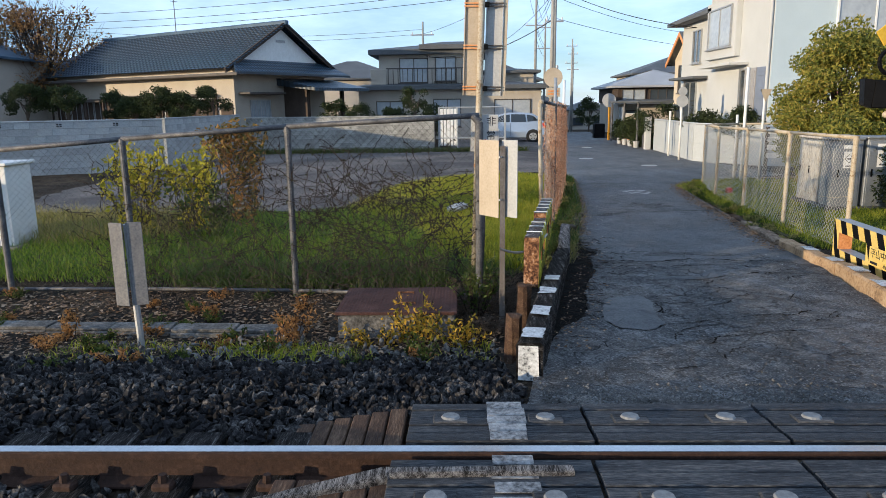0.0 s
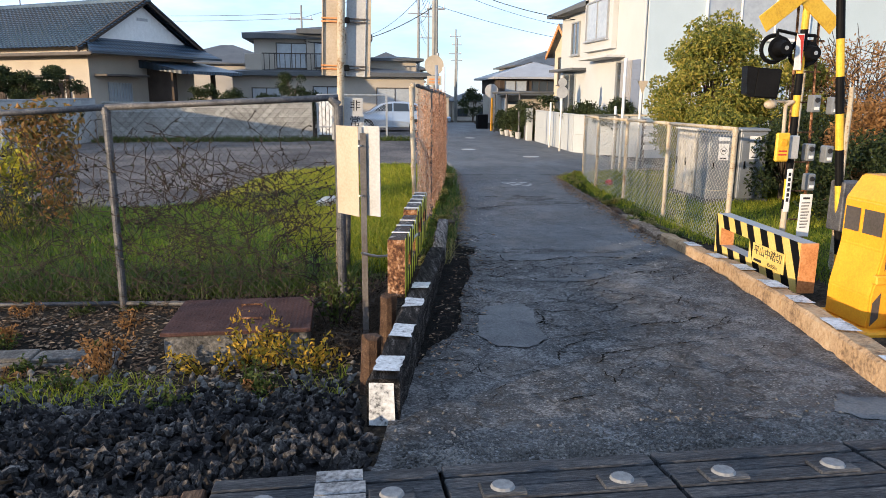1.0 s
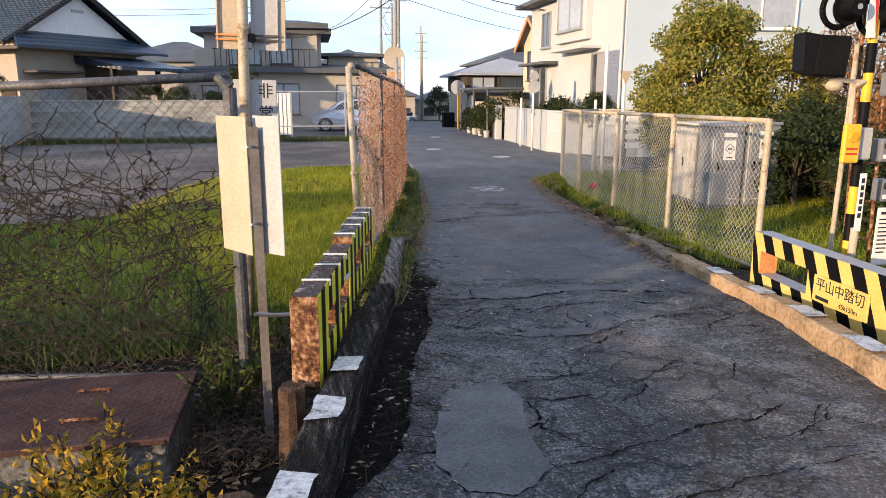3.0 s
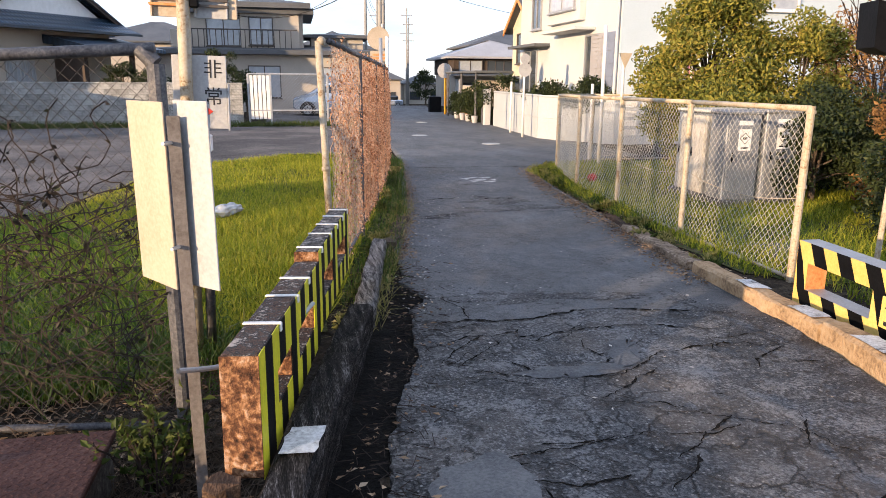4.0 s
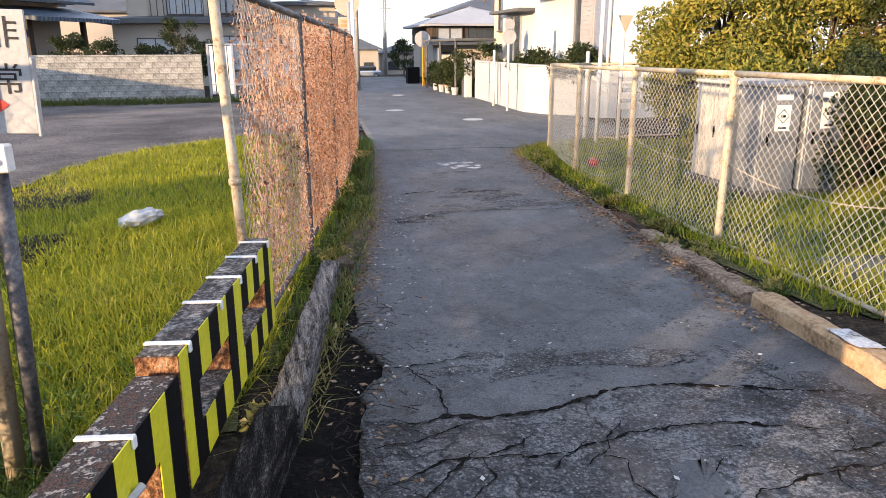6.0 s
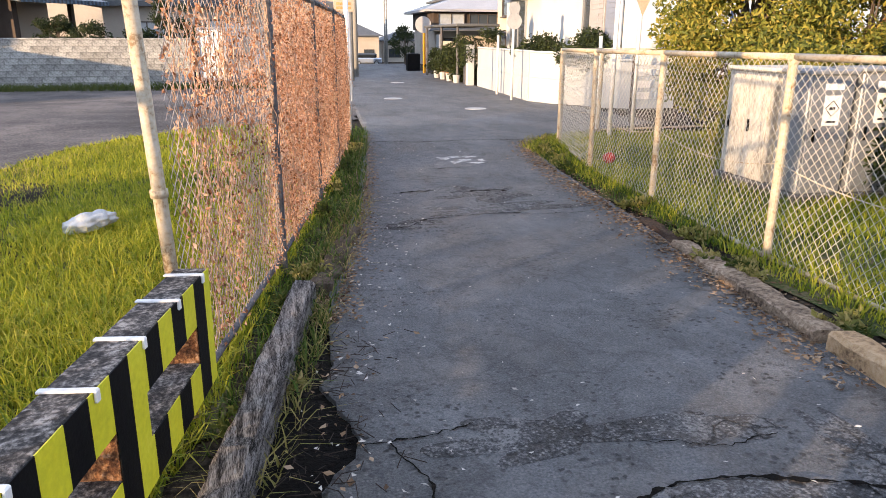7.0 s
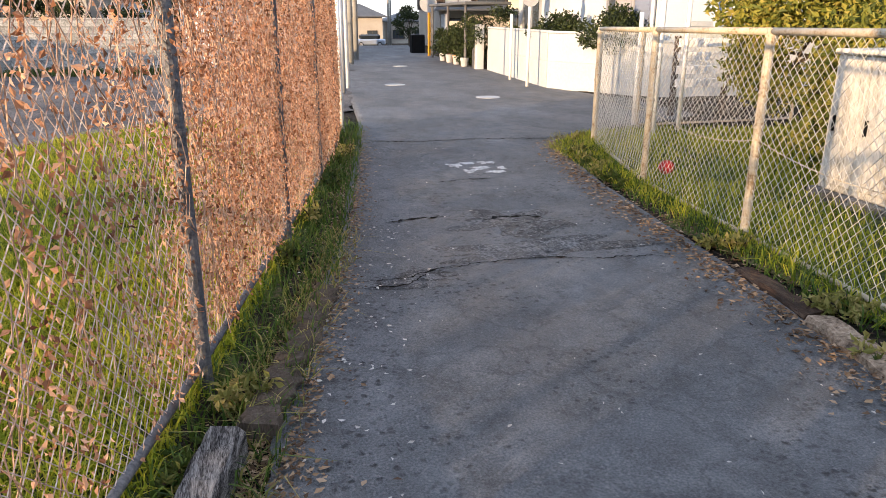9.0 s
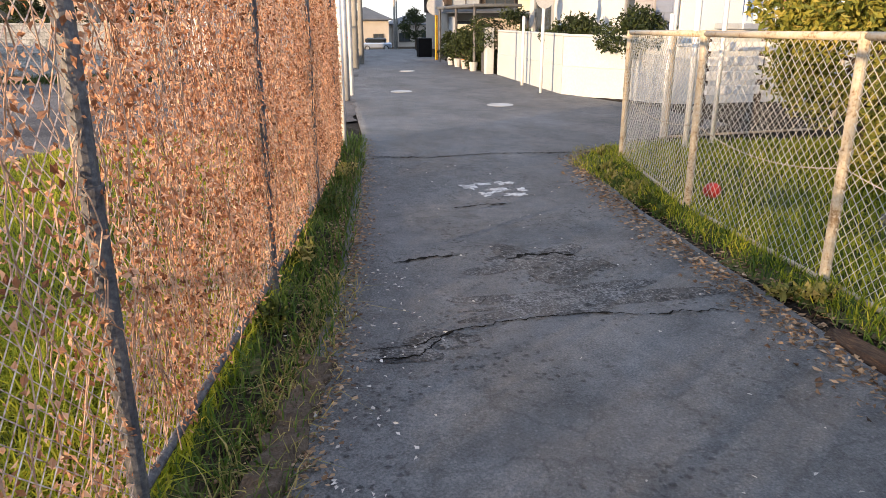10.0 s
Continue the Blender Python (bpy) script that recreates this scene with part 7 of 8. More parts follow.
for i in range(12):
    b = bm_new()
    box_between(b, (9.9 + 0.22 * i, 21.0, 1.0), (9.94 + 0.22 * i, 21.03, 1.9))
    part("baluster", b, white_paint, h1)
b = bm_new()
box_between(b, (9.88, 20.98, 1.9), (12.6, 21.05, 1.96), 0.01)
part("balcony_rail", b, white_paint, h1)
wash_cols = [(0.10, 0.16, 0.30), (0.5, 0.5, 0.52), (0.25, 0.32, 0.42), (0.45, 0.2, 0.2), (0.6, 0.6, 0.62)]
for i in range(9):
    b = bm_new()
    n = 6
    vv = []
    for k in range(n + 1):
        for zz in (1.75, 1.75 - 0.55 - 0.2 * random.random()):
            vv.append(b.verts.new((10.1 + 0.26 * i + 0.2 * k / n, 21.35 + 0.03 * math.sin(k * 2.0), zz)))
    for k in range(n):
        b.faces.new((vv[2 * k], vv[2 * k + 1], vv[2 * k + 3], vv[2 * k + 2]))
    c = wash_cols[i % 5]
    o = part("hanging_towel", b, surface("cloth", [(0.3, c), (0.7, tuple(min(1, k * 1.3) for k in c))], 3, 30, 0.9))
    mod = o.modifiers.new("thickness", "SOLIDIFY")
    mod.thickness = 0.006
    tagged(o, "washing hung to dry on the balcony", "laundry", "laundry on the balcony")

h2 = thing("gabled_house", "two-storey cream house with a sunlit gable on the lane", "house", pose(1.2, 0.2, -0.62))
wall_box(h2, (9.3, 32.6, 0.12), (15, 35.8, 4.1), house_yellow, "warm cream rendered wall")
for gx_, sgn in ((9.3, 1), (15.0, -1)):
    b = bm_new()
    q = [b.verts.new((gx_ + sgn * k, y, z)) for k in (0.0, 0.08) for y, z in ((32.6, 4.1), (35.8, 4.1), (34.2, 5.15))]
    for fi in ((0, 1, 2), (5, 4, 3), (0, 3, 4, 1), (1, 4, 5, 2), (2, 5, 3, 0)):
        b.faces.new([q[i] for i in fi])
    bmesh.ops.recalc_face_normals(b, faces=b.faces)
    part("gable", b, house_yellow, h2)
for s_ in (0, 1):
    b = bm_new()
    y_e, y_r = (32.2, 34.2) if s_ == 0 else (36.2, 34.2)
    q = [(8.95, y_e, 3.95), (15.4, y_e, 3.95), (15.4, y_r, 5.3), (8.95, y_r, 5.3)]
    va = [b.verts.new(p) for p in q] + [b.verts.new((p[0], p[1], p[2] - 0.12)) for p in q]
    for fi in ((0, 1, 2, 3), (7, 6, 5, 4), (0, 4, 5, 1), (1, 5, 6, 2), (2, 6, 7, 3), (3, 7, 4, 0)):
        b.faces.new([va[i] for i in fi])
    bmesh.ops.recalc_face_normals(b, faces=b.faces)
    part("roof_slope", b, roof_grey, h2)
    b = bm_new()
    q = [(8.93, y_e, 3.93), (8.93, y_r, 5.28), (8.93, y_r, 5.10), (8.93, y_e, 3.75)]
    va = [b.verts.new(p) for p in q] + [b.verts.new((p[0] + 0.05, p[1], p[2])) for p in q]
    for fi in ((0, 1, 2, 3), (7, 6, 5, 4), (0, 4, 5, 1), (1, 5, 6, 2), (2, 6, 7, 3), (3, 7, 4, 0)):
        b.faces.new([va[i] for i in fi])
    bmesh.ops.recalc_face_normals(b, faces=b.faces)
    part("bargeboard", b, orange_dull, h2, "orange-brown bargeboard")
window(h2, pose(9.3, 35.0, 2.5, 0, 0, WEST), 1.3, 1.3, brown_alu, window_glass, 2)
window(h2, pose(9.3, 35.3, 0.5, 0, 0, WEST), 1.6, 1.4, brown_alu, window_glass, 2)

h3 = thing("dark_timber_house", "old two-storey house with dark timber and a pale hipped roof", "house", pose(1.3, 0, 0))
wall_box(h3, (8.7, 46, -0.6), (14.5, 52, 1.45), house_cream, "cream lower wall")
wall_box(h3, (8.6, 45.9, 1.45), (14.5, 52, 2.45), dark_wood, "dark boarded upper wall")
hip_roof(h3, 8.6, 14.5, 45.9, 52, 2.5, 1.1, 0.5, roof_pale, along_y=False)
hip_roof(h3, 8.5, 12.5, 45.3, 46, 1.45, 0.2, 0.35, roof_grey, along_y=False, thick=0.08)
window(h3, pose(8.85, 45.88, 1.55), 1.5, 0.75, brown_alu, curtain_glass, 2)
window(h3, pose(10.6, 45.88, 1.55), 1.6, 0.75, brown_alu, window_glass, 3)
window(h3, pose(9.2, 45.98, -0.5), 0.8, 1.5, dark_wood, window_glass, 1)
wall_box(h3, (8.72, 45.2, -0.55), (8.95, 45.9, 1.2), house_white, "white gate pier", "pier")


def plain_house(x, y, w, d, h, rise, wall_mat, roof_mat, label, ang=0, wins=3, base=-0.5):
    t = thing("distant_house", label, "house", pose(x, y, base, 0, 0, ang), "distant houses")
    wall_box(t, (0, 0, 0), (w, d, h), wall_mat)
    hip_roof(t, 0, w, 0, d, h, rise, 0.5, roof_mat, along_y=d > w)
    for i in range(wins):
        for z in (0.8, 3.4):
            if z + 1.2 < h:
                window(t, pose(w * (i + 0.25) / wins, 0, z), w / wins * 0.5, 1.1, brown_alu, window_glass, 2)
    return t


plain_house(1.0, 66, 6, 7, 4.8, 1.6, house_cream, roof_grey, "distant cream house with a dark roof", base=-1.2)
plain_house(-1.5, 58, 4, 7, 3.0, 0.8, house_tan, roof_grey, "distant low tan house", base=-0.9)
plain_house(-14, 60, 9, 8, 4.6, 1.6, house_tan, roof_grey, "distant tan house behind the gardens", base=-0.9)
plain_house(-6, 54, 5, 6, 3.2, 1.0, house_cream, roof_blue, "distant house with a bluish roof", base=-0.7)
plain_house(18.5, 25, 8, 9, 5.3, 2.0, house_white, roof_grey, "pale house with a gabled grey roof behind the trees", -12)
plain_house(28, 24, 9, 9, 5.0, 2.2, house_tan, roof_grey, "tan house behind the trees")
plain_house(15, 62, 8, 8, 4.9, 1.6, house_cream, roof_grey, "distant cream house by the lane", base=-1.0)
plain_house(9.2, 100, 5.2, 6, 3.6, 1.5, house_cream, roof_grey, "distant cream house with a dark roof at the lane's end", base=-2.5, wins=2)
plain_house(4.2, 82, 4.5, 7, 4.6, 1.4, house_tan, roof_grey, "distant tan house beside the lane", base=-1.8, wins=2)
plain_house(15.5, 104, 6, 6, 3.0, 1.4, house_tan, roof_grey, "distant tan house beyond the lane", base=-2.5, wins=2)
plain_house(-34, 36, 9, 8, 4.8, 1.8, house_tan, roof_blue, "tan house beyond the gardens")

block_wall("wall_garden", (-22.0, 15.2), (-9.7, 22.9), -0.5, 1.1, blue_block, "grey concrete block wall with pierced top course", True)
block_wall("wall_garden_side", (-9.6, 22.9), (-9.6, 30.9), -0.5, 1.12, blue_block, "grey concrete block wall round the garden")
block_wall("wall_lot", (-9.4, 31.0), (-1.2, 31.3), -0.5, 0.98, pale_block, "pale concrete block wall along the lot")
block_wall("wall_lane", (8.05, 30.2), (7.75, 24.2), -0.5, 0.74, wall_white, "white painted block wall along the lane", course=0.62, unit=3.0)
block_wall("wall_corner", (7.75, 24.15), (9.0, 21.6), -0.5, 0.73, wall_white, "white painted wall turning into the side lane", course=0.62, unit=2.8)
block_wall("wall_corner", (9.0, 21.55), (24.0, 21.0), -0.5, 0.6, wall_white, "white painted wall along the side lane", course=0.55, unit=3.0)

# lattice gate and car place
gt = thing("metal_gate", "pale grey lattice gate between posts", "gate")
for x in (-1.0, -0.2, 1.9):
    b = bm_new()
    box_between(b, (x - 0.04, 31.46, -0.5), (x + 0.04, 31.54, 1.36), 0.006)
    part("post", b, galvan, gt)
for z in (1.33, 0.0):
    b = bm_new()
    box_between(b, (-1.0, 31.47, z), (1.9, 31.53, z + 0.05), 0.006)
    part("gate_rail", b, galvan, gt)
v, f = wires(chain_link((-0.2, 31.5), (1.9, 31.5), -0.1, -0.1, 1.33, 1.33, 0.09), 0.004)
mesh_part("lattice", v, f, galvan, gt)
for i in range(5):
    b = bm_new()
    box_between(b, (-0.95 + 0.15 * i, 31.48, -0.3), (-0.83 + 0.15 * i, 31.52, 1.3), 0.004)
    part("slat", b, white_paint, gt)


def lathe_wheel(t, x, y, z, r, wdt, side):
    b = bm_new()
    tube(b, (x, y - wdt / 2, z), (x, y + wdt / 2, z), r, None, 28)
    bmesh.ops.bevel(b, geom=[e for e in b.edges if e.calc_length() < 2 * r * 0.3], offset=0.02, segments=2, affect="EDGES")
    w = part("tyre", b, rubber, t)
    b = bm_new()
    yy = y + side * (wdt / 2 + 0.004)
    tube(b, (x, yy - 0.004, z), (x, yy + 0.004, z), r * 0.66, None, 24)
    rim = part("rim", b, galvan, w, "silver wheel rim")
    for k in range(5):
        b = bm_new()
        a = 2 * math.pi * k / 5
        box(b, (0, 0, 0), (r * 0.14, 0.006, r * 0.30), 0, Matrix.Translation((x + r * 0.40 * math.sin(a), yy + side * 0.008, z + r * 0.40 * math.cos(a))) @ Matrix.Rotation(a, 4, "Y"))
        part("spoke_gap", b, rubber, rim)


car = thing("hatchback_car", "parked silver-blue compact hatchback car", "car", pose(0.55, 38.0, -0.5))
side_prof = [(0.0, 0.42), (0.02, 0.72), (0.10, 0.82), (0.62, 0.98), (0.78, 1.03), (1.35, 1.40), (1.75, 1.51), (2.5, 1.53), (3.15, 1.46), (3.58, 1.20), (3.80, 0.98), (3.90, 0.62), (3.90, 0.40), (3.78, 0.24), (0.2, 0.22)]
b = bm_new()
rings = []
for yy, sh in ((-0.84, 0.06), (-0.78, 0.0), (0.78, 0.0), (0.84, 0.06)):
    ring = []
    for x, z in side_prof:
        inn = 0.10 * max(0, (z - 0.9)) * (1 if abs(yy) > 0.8 else 1)
        cy = yy - math.copysign(inn * 1.6, yy)
        ring.append(b.verts.new((x + (1.95 - x) * sh * 0.4, cy, z + (0.8 - z) * sh)))
    rings.append(ring)
for a, c in zip(rings, rings[1:]):
    for i in range(len(side_prof)):
        j = (i + 1) % len(side_prof)
        b.faces.new((a[i], a[j], c[j], c[i]))
b.faces.new(rings[0])
b.faces.new(list(reversed(rings[-1])))
bmesh.ops.recalc_face_normals(b, faces=b.faces)
part("body", b, car_paint, car, smooth=False)
for q, nm in ((((1.02, 1.05), (1.50, 1.38), (1.95, 1.44), (1.95, 1.05)), "side_window"), (((2.02, 1.05), (2.02, 1.45), (2.75, 1.43), (2.80, 1.05)), "side_window"), (((2.87, 1.06), (2.82, 1.42), (3.12, 1.37), (3.42, 1.12)), "side_window")):
    b = bm_new()
    for yy in (-0.855,):
        b.faces.new([b.verts.new((x, yy + 0.16 * (z - 0.9), z)) for x, z in q])
    part(nm, b, car_glass, car)
for wx in (0.66, 3.16):
    b = bm_new()
    tube(b, (wx, -0.80, 0.31), (wx, -0.848, 0.31), 0.36, None, 24)
    part("wheel_arch", b, rubber, car)
    lathe_wheel(car, wx, -0.75, 0.30, 0.30, 0.2, -1)
for q in (((0.06, 0.70), (0.5, 0.88), (0.5, 0.78), (0.08, 0.62)), ((3.72, 1.0), (3.86, 0.78), (3.70, 0.74), (3.62, 0.95))):
    b = bm_new()
    b.faces.new([b.verts.new((x, -0.856, z)) for x, z in q])
    part("headlight" if q[0][0] < 1 else "tail_light", b, curtain_glass if q[0][0] < 1 else red_mat, car)
b = bm_new()
box_between(b, (1.98, -0.848, 0.35), (1.99, -0.836, 1.0))
part("door_gap", b, rubber, car)

# second car by the far garage
c2 = thing("compact_car", "pale parked car far along the lane", "car", pose(10.4, 95.5, -2.4))
b = bm_new()
box_between(b, (0, -0.8, 0.25), (3.6, 0.8, 0.9), 0.12)
part("body", b, car_paint, c2)
b = bm_new()
box_between(b, (0.6, -0.7, 0.85), (3.0, 0.7, 1.45), 0.16)
part("cabin", b, car_glass, c2)
for wx in (0.7, 2.9):
    lathe_wheel(c2, wx, -0.72, 0.30, 0.30, 0.2, -1)

# ---------------- poles and wires ----------------
def utility_pole(x, y, h, arms, label, r=0.17):
    t = thing("utility_pole", label, "utility pole", pose(x, y, road_z(y)), "utility poles")
    b = bm_new()
    tube(b, (0, 0, -0.4), (0.05, 0, h), r, r * 0.6, 14)
    part("pole", b, concrete, t, smooth=True)
    for z, w in arms:
        b = bm_new()
        box_between(b, (-w / 2, -0.05, z), (w / 2, 0.05, z + 0.08), 0.01)
        part("crossarm", b, galvan, t)
        for k in (-1, 0, 1):
            b = bm_new()
            tube(b, (k * w * 0.42, 0, z + 0.08), (k * w * 0.42, 0, z + 0.24), 0.04, 0.03, 8)
            part("insulator", b, white_paint, t)
    return t


utility_pole(4.15, 33.7, 11.0, ((7.0, 1.4), (8.6, 1.4), (10.3, 1.4)), "concrete utility pole with crossarms and wires", 0.10)
utility_pole(4.62, 36.5, 11.5, ((5.9, 0.9), (8.2, 1.4), (10.8, 1.4)), "concrete utility pole with crossarms and wires", 0.10)
utility_pole(5.3, 52, 10.0, ((7.4, 1.4), (9.2, 1.2)), "thin distant concrete utility pole", 0.12)
utility_pole(7.6, 66, 10.0, ((7.4, 1.4), (9.2, 1.2)), "thin distant concrete utility pole", 0.12)
utility_pole(12.2, 80, 10.0, ((7.4, 1.4), (9.2, 1.2)), "thin distant concrete utility pole", 0.12)
utility_pole(13.6, 88, 10.0, ((7.4, 1.4), (9.2, 1.2)), "thin distant concrete utility pole", 0.12)
utility_pole(-2.6, 50, 7.5, ((6.6, 1.6),), "distant utility pole behind the tan house", 0.10)


def cable(p0, p1, sag, r=0.012, n=16):
    p0, p1 = np.array(p0, float), np.array(p1, float)
    pts = [p0 + (p1 - p0) * i / n - np.array([0, 0, sag * 4 * (i / n) * (1 - i / n)]) for i in range(n + 1)]
    v, f = cord(pts, r)
    return tagged(mesh_part("overhead_cable", v, f, rubber), "dark overhead cable between poles and houses", "cable", "overhead cables")


cable((4.15, 33.7, 7.6), (-2.6, 50, 6.2), 0.4)
for dz in (0, 0.35, 0.8):
    cable((4.15, 33.7, 6.6 + dz), (-30, 44, 6.2 + dz), 0.5)
cable((4.15, 33.7, 6.3), (1.4, 43, 4.6), 0.4)
cable((4.15, 33.7, 5.2), (-3, 44, 4.6), 0.9, 0.02)
cable((4.62, 36.5, 7.0), (9.6, 30.0, 4.4), 0.3, 0.016)
cable((4.62, 36.5, 6.6), (16, 46, 5.5), 0.4)
cable((4.62, 36.5, 5.6), (20, 50, 4.8), 0.4)
for k in (-0.5, 0.0, 0.5):
    cable((4.15 + k, 33.7, 10.1), (5.3 + k, 52, 9.0), 0.4)
    cable((5.3 + k, 52, 9.0), (7.6 + k, 66, 8.4), 0.4)
    cable((4.15 + k, 33.7, 10.1), (2.5 + k, 5, 12.5), 0.4)
for z in (6.9, 7.2, 6.2):
    cable((5.3, 52, z), (7.6, 66, z - 0.6), 0.3)
    cable((4.62, 36.5, z), (5.3, 52, z), 0.4)
cable((-2.6, 50, 6.2), (-30, 56, 7.0), 0.5)
cable((-2.6, 50, 6.5), (-30, 56, 7.4), 0.5)

wp = bm_new()
tube(wp, (2.57, 18.5, -0.6), (2.57, 18.5, 2.05), 0.035, None, 12)
tagged(part("white_post", wp, white_paint, smooth=True), "white painted post at the end of the vine fence", "post", "white posts")
ms = thing("traffic_mirror", "back of a round traffic mirror on a pole", "traffic mirror")
b = bm_new()
tube(b, (3.25, 25.0, -0.6), (3.25, 25.0, 2.75), 0.045, None, 12)
part("pole", b, galvan, ms, "pale steel pole")
b = bm_new()
tube(b, (3.12, 24.93, 2.35), (3.12, 24.98, 2.35), 0.32, None, 26)
part("mirror_back", b, plate_mat, ms, "cream mirror back")
b = bm_new()
box_between(b, (2.88, 24.9, 1.70), (3.36, 24.93, 2.0), 0.005)
part("plate", b, plate_mat, ms)
b = bm_new()
for i in range(2):
    box_between(b, (2.94, 24.893, 1.76 + 0.1 * i), (3.30, 24.899, 1.82 + 0.1 * i))
part("text_bar", b, orange_dull, ms)
gp = bm_new()
tube(gp, (3.05, 23.8, -0.6), (3.05, 23.8, 2.3), 0.05, None, 12)
tagged(part("grey_post", gp, galvan, smooth=True), "pale grey steel post by the lot", "post")
ms2 = thing("traffic_mirror", "orange pole with the back of a round mirror", "traffic mirror")
b = bm_new()
tube(b, (7.95, 38.8, -0.6), (7.95, 38.8, 1.75), 0.06, None, 12)
part("pole", b, orange, ms2, "orange pole")
b = bm_new()
tube(b, (7.9, 38.72, 1.6), (7.9, 38.77, 1.6), 0.36, None, 26)
part("mirror_back", b, grey_plate, ms2, "grey mirror back")
b = bm_new()
tube(b, (7.42, 24.55, -0.6), (7.42, 24.55, 1.95), 0.035, None, 12)
spn = part("sign_pole", b, white_paint, smooth=True)
tagged(spn, "white pole with backs of two round signs", "sign post")
for z in (1.82, 1.50):
    b = bm_new()
    tube(b, (7.42, 24.49, z), (7.42, 24.5, z), 0.15 if z > 1.6 else 0.2, None, 22)
    part("sign_disc", b, grey_plate, spn, "grey back of a round sign")
b = bm_new()
tube(b, (7.62, 26.5, -0.6), (7.62, 26.5, 1.15), 0.035, None, 10)
tagged(part("white_post", b, white_paint, smooth=True), "white painted post before the wall", "post", "white posts")
b = bm_new()
box_between(b, (7.6, 41.0, -0.52), (8.2, 41.6, 0.3), 0.03)
tagged(part("rubbish_bin", b, black), "black rubbish bin by the lane", "bin")
for i, (x, y) in enumerate(((7.9, 30.6), (8.0, 31.3))):
    b = bm_new()
    box_between(b, (x - 0.12, y - 0.12, -0.6), (x + 0.12, y + 0.12, 0.85), 0.01)
    tagged(part("gate_pier", b, house_white if i == 0 else dark_pipe), "white gate pier by the lane" if i == 0 else "dark gate pier by the lane", "gate pier")
cp = thing("carport", "low carport roof on posts beside the lane", "carport")
b = bm_new()
box_between(b, (7.7, 31.8, 1.45), (9.3, 37.6, 1.55), 0.02)
part("roof", b, roof_grey, cp)
for y in (32.0, 34.6, 37.4):
    b = bm_new()
    tube(b, (7.8, y, -0.6), (7.8, y, 1.46), 0.05, None, 8)
    part("post", b, dark_pipe, cp)
wall_box(cp, (8.9, 37.0, -0.5), (9.3, 39.5, 0.9), house_cream, "cream side wall", "side_wall")

# ---------------- vegetation ----------------
def grass_field(name, poly, n, height, width, mat, label, seed, lean=0.35, zoff=0.0, patch=0.0):
    rng = np.random.default_rng(seed)
    x, y = scatter(poly, n, rng)
    if patch:
        k = np.array([noise.noise((a * 0.9, b_ * 0.9, seed)) for a, b_ in zip(x, y)])
        keep = k + rng.normal(0, 0.25, len(k)) > -patch
        x, y = x[keep], y[keep]
    z = np.array([ground_z(a, b_) for a, b_ in zip(x, y)]) + zoff
    v, f = blade_cloud(np.stack([x, y, z], 1), height, width, rng, lean)
    return tagged(mesh_part(name, v, f, mat), label, "grass", kind="stuff")


# sunlit and shaded parts of the lot, each with its own blade colour
LOT_SUNLIT = [(0.15, 8.6), (0.75, 8.4), (1.0, 9.2), (1.4, 11.2), (1.85, 13.5), (2.4, 17.5), (2.6, 19.0), (1.6, 19.9), (0.5, 19.8), (-0.4, 19.1), (-1.1, 18.3), (-1.8, 16.6), (-2.1, 14.0), (-2.2, 12.9), (-1.0, 11.3), (-0.3, 9.8)]
LOT_SHADED = [(-6.5, 8.2), (0.3, 8.2), (0.15, 8.8), (-0.3, 9.8), (-1.0, 11.3), (-2.2, 12.9), (-6.5, 11.9)]
grass_field("grass", LOT_SUNLIT, 80000, 0.12, 0.010, grass_sunny, "green grass of the vacant lot, sunlight put into its colour", 11, 0.45, 0.0, 0.28)
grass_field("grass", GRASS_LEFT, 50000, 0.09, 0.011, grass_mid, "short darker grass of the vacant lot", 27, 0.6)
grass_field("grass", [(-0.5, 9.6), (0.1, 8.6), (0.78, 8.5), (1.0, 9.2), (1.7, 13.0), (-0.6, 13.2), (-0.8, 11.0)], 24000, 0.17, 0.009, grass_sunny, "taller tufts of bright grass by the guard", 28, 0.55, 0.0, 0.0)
grass_field("grass", LOT_SHADED, 40000, 0.15, 0.011, grass_lot_shade, "grass behind the front fence, shade put into its colour", 29, 0.5)
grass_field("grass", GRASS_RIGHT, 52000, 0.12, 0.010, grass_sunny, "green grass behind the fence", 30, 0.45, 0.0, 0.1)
# part shade on the right-hand grass is mixed in as darker blades
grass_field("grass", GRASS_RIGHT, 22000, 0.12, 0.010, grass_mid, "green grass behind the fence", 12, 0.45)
# the vine fence's shade on the verge is put into the blade colour
grass_field("grass", VERGE_LEFT, 17000, 0.15, 0.009, grass_shaded, "grass at the foot of the vine fence, darkened for its shade", 13, 0.5)
grass_field("dry_grass", [(0.95, 8.2), (1.25, 8.2), (1.75, 10.8), (2.3, 13.4), (2.05, 13.4), (1.45, 10.9)], 5000, 0.13, 0.008, grass_dry, "dry yellowish grass along the kerb", 14, 0.8)
grass_field("dry_grass", [(-2.6, 13.0), (-1.5, 16.8), (-0.2, 19.0), (2.4, 20.1), (2.4, 19.6), (0.6, 19.2), (-0.6, 17.6), (-1.6, 14.0)], 5000, 0.16, 0.008, grass_dry, "dry straw at the edge of the lot", 15, 0.6)
grass_field("dry_grass", [(-8.0, 9.4), (-4.4, 10.2), (-3.6, 12.6), (-8, 12.5)], 9000, 0.32, 0.010, grass_dry, "tall yellowing grass behind the fence", 16, 0.45)
grass_field("grass", [(4.5, 10.9), (4.75, 10.9), (5.0, 14.2), (5.5, 16.6), (5.3, 17.1), (4.95, 16.2), (4.75, 14.0)], 5000, 0.11, 0.010, grass_shaded, "grass and weeds at the foot of the fence", 17, 0.6)
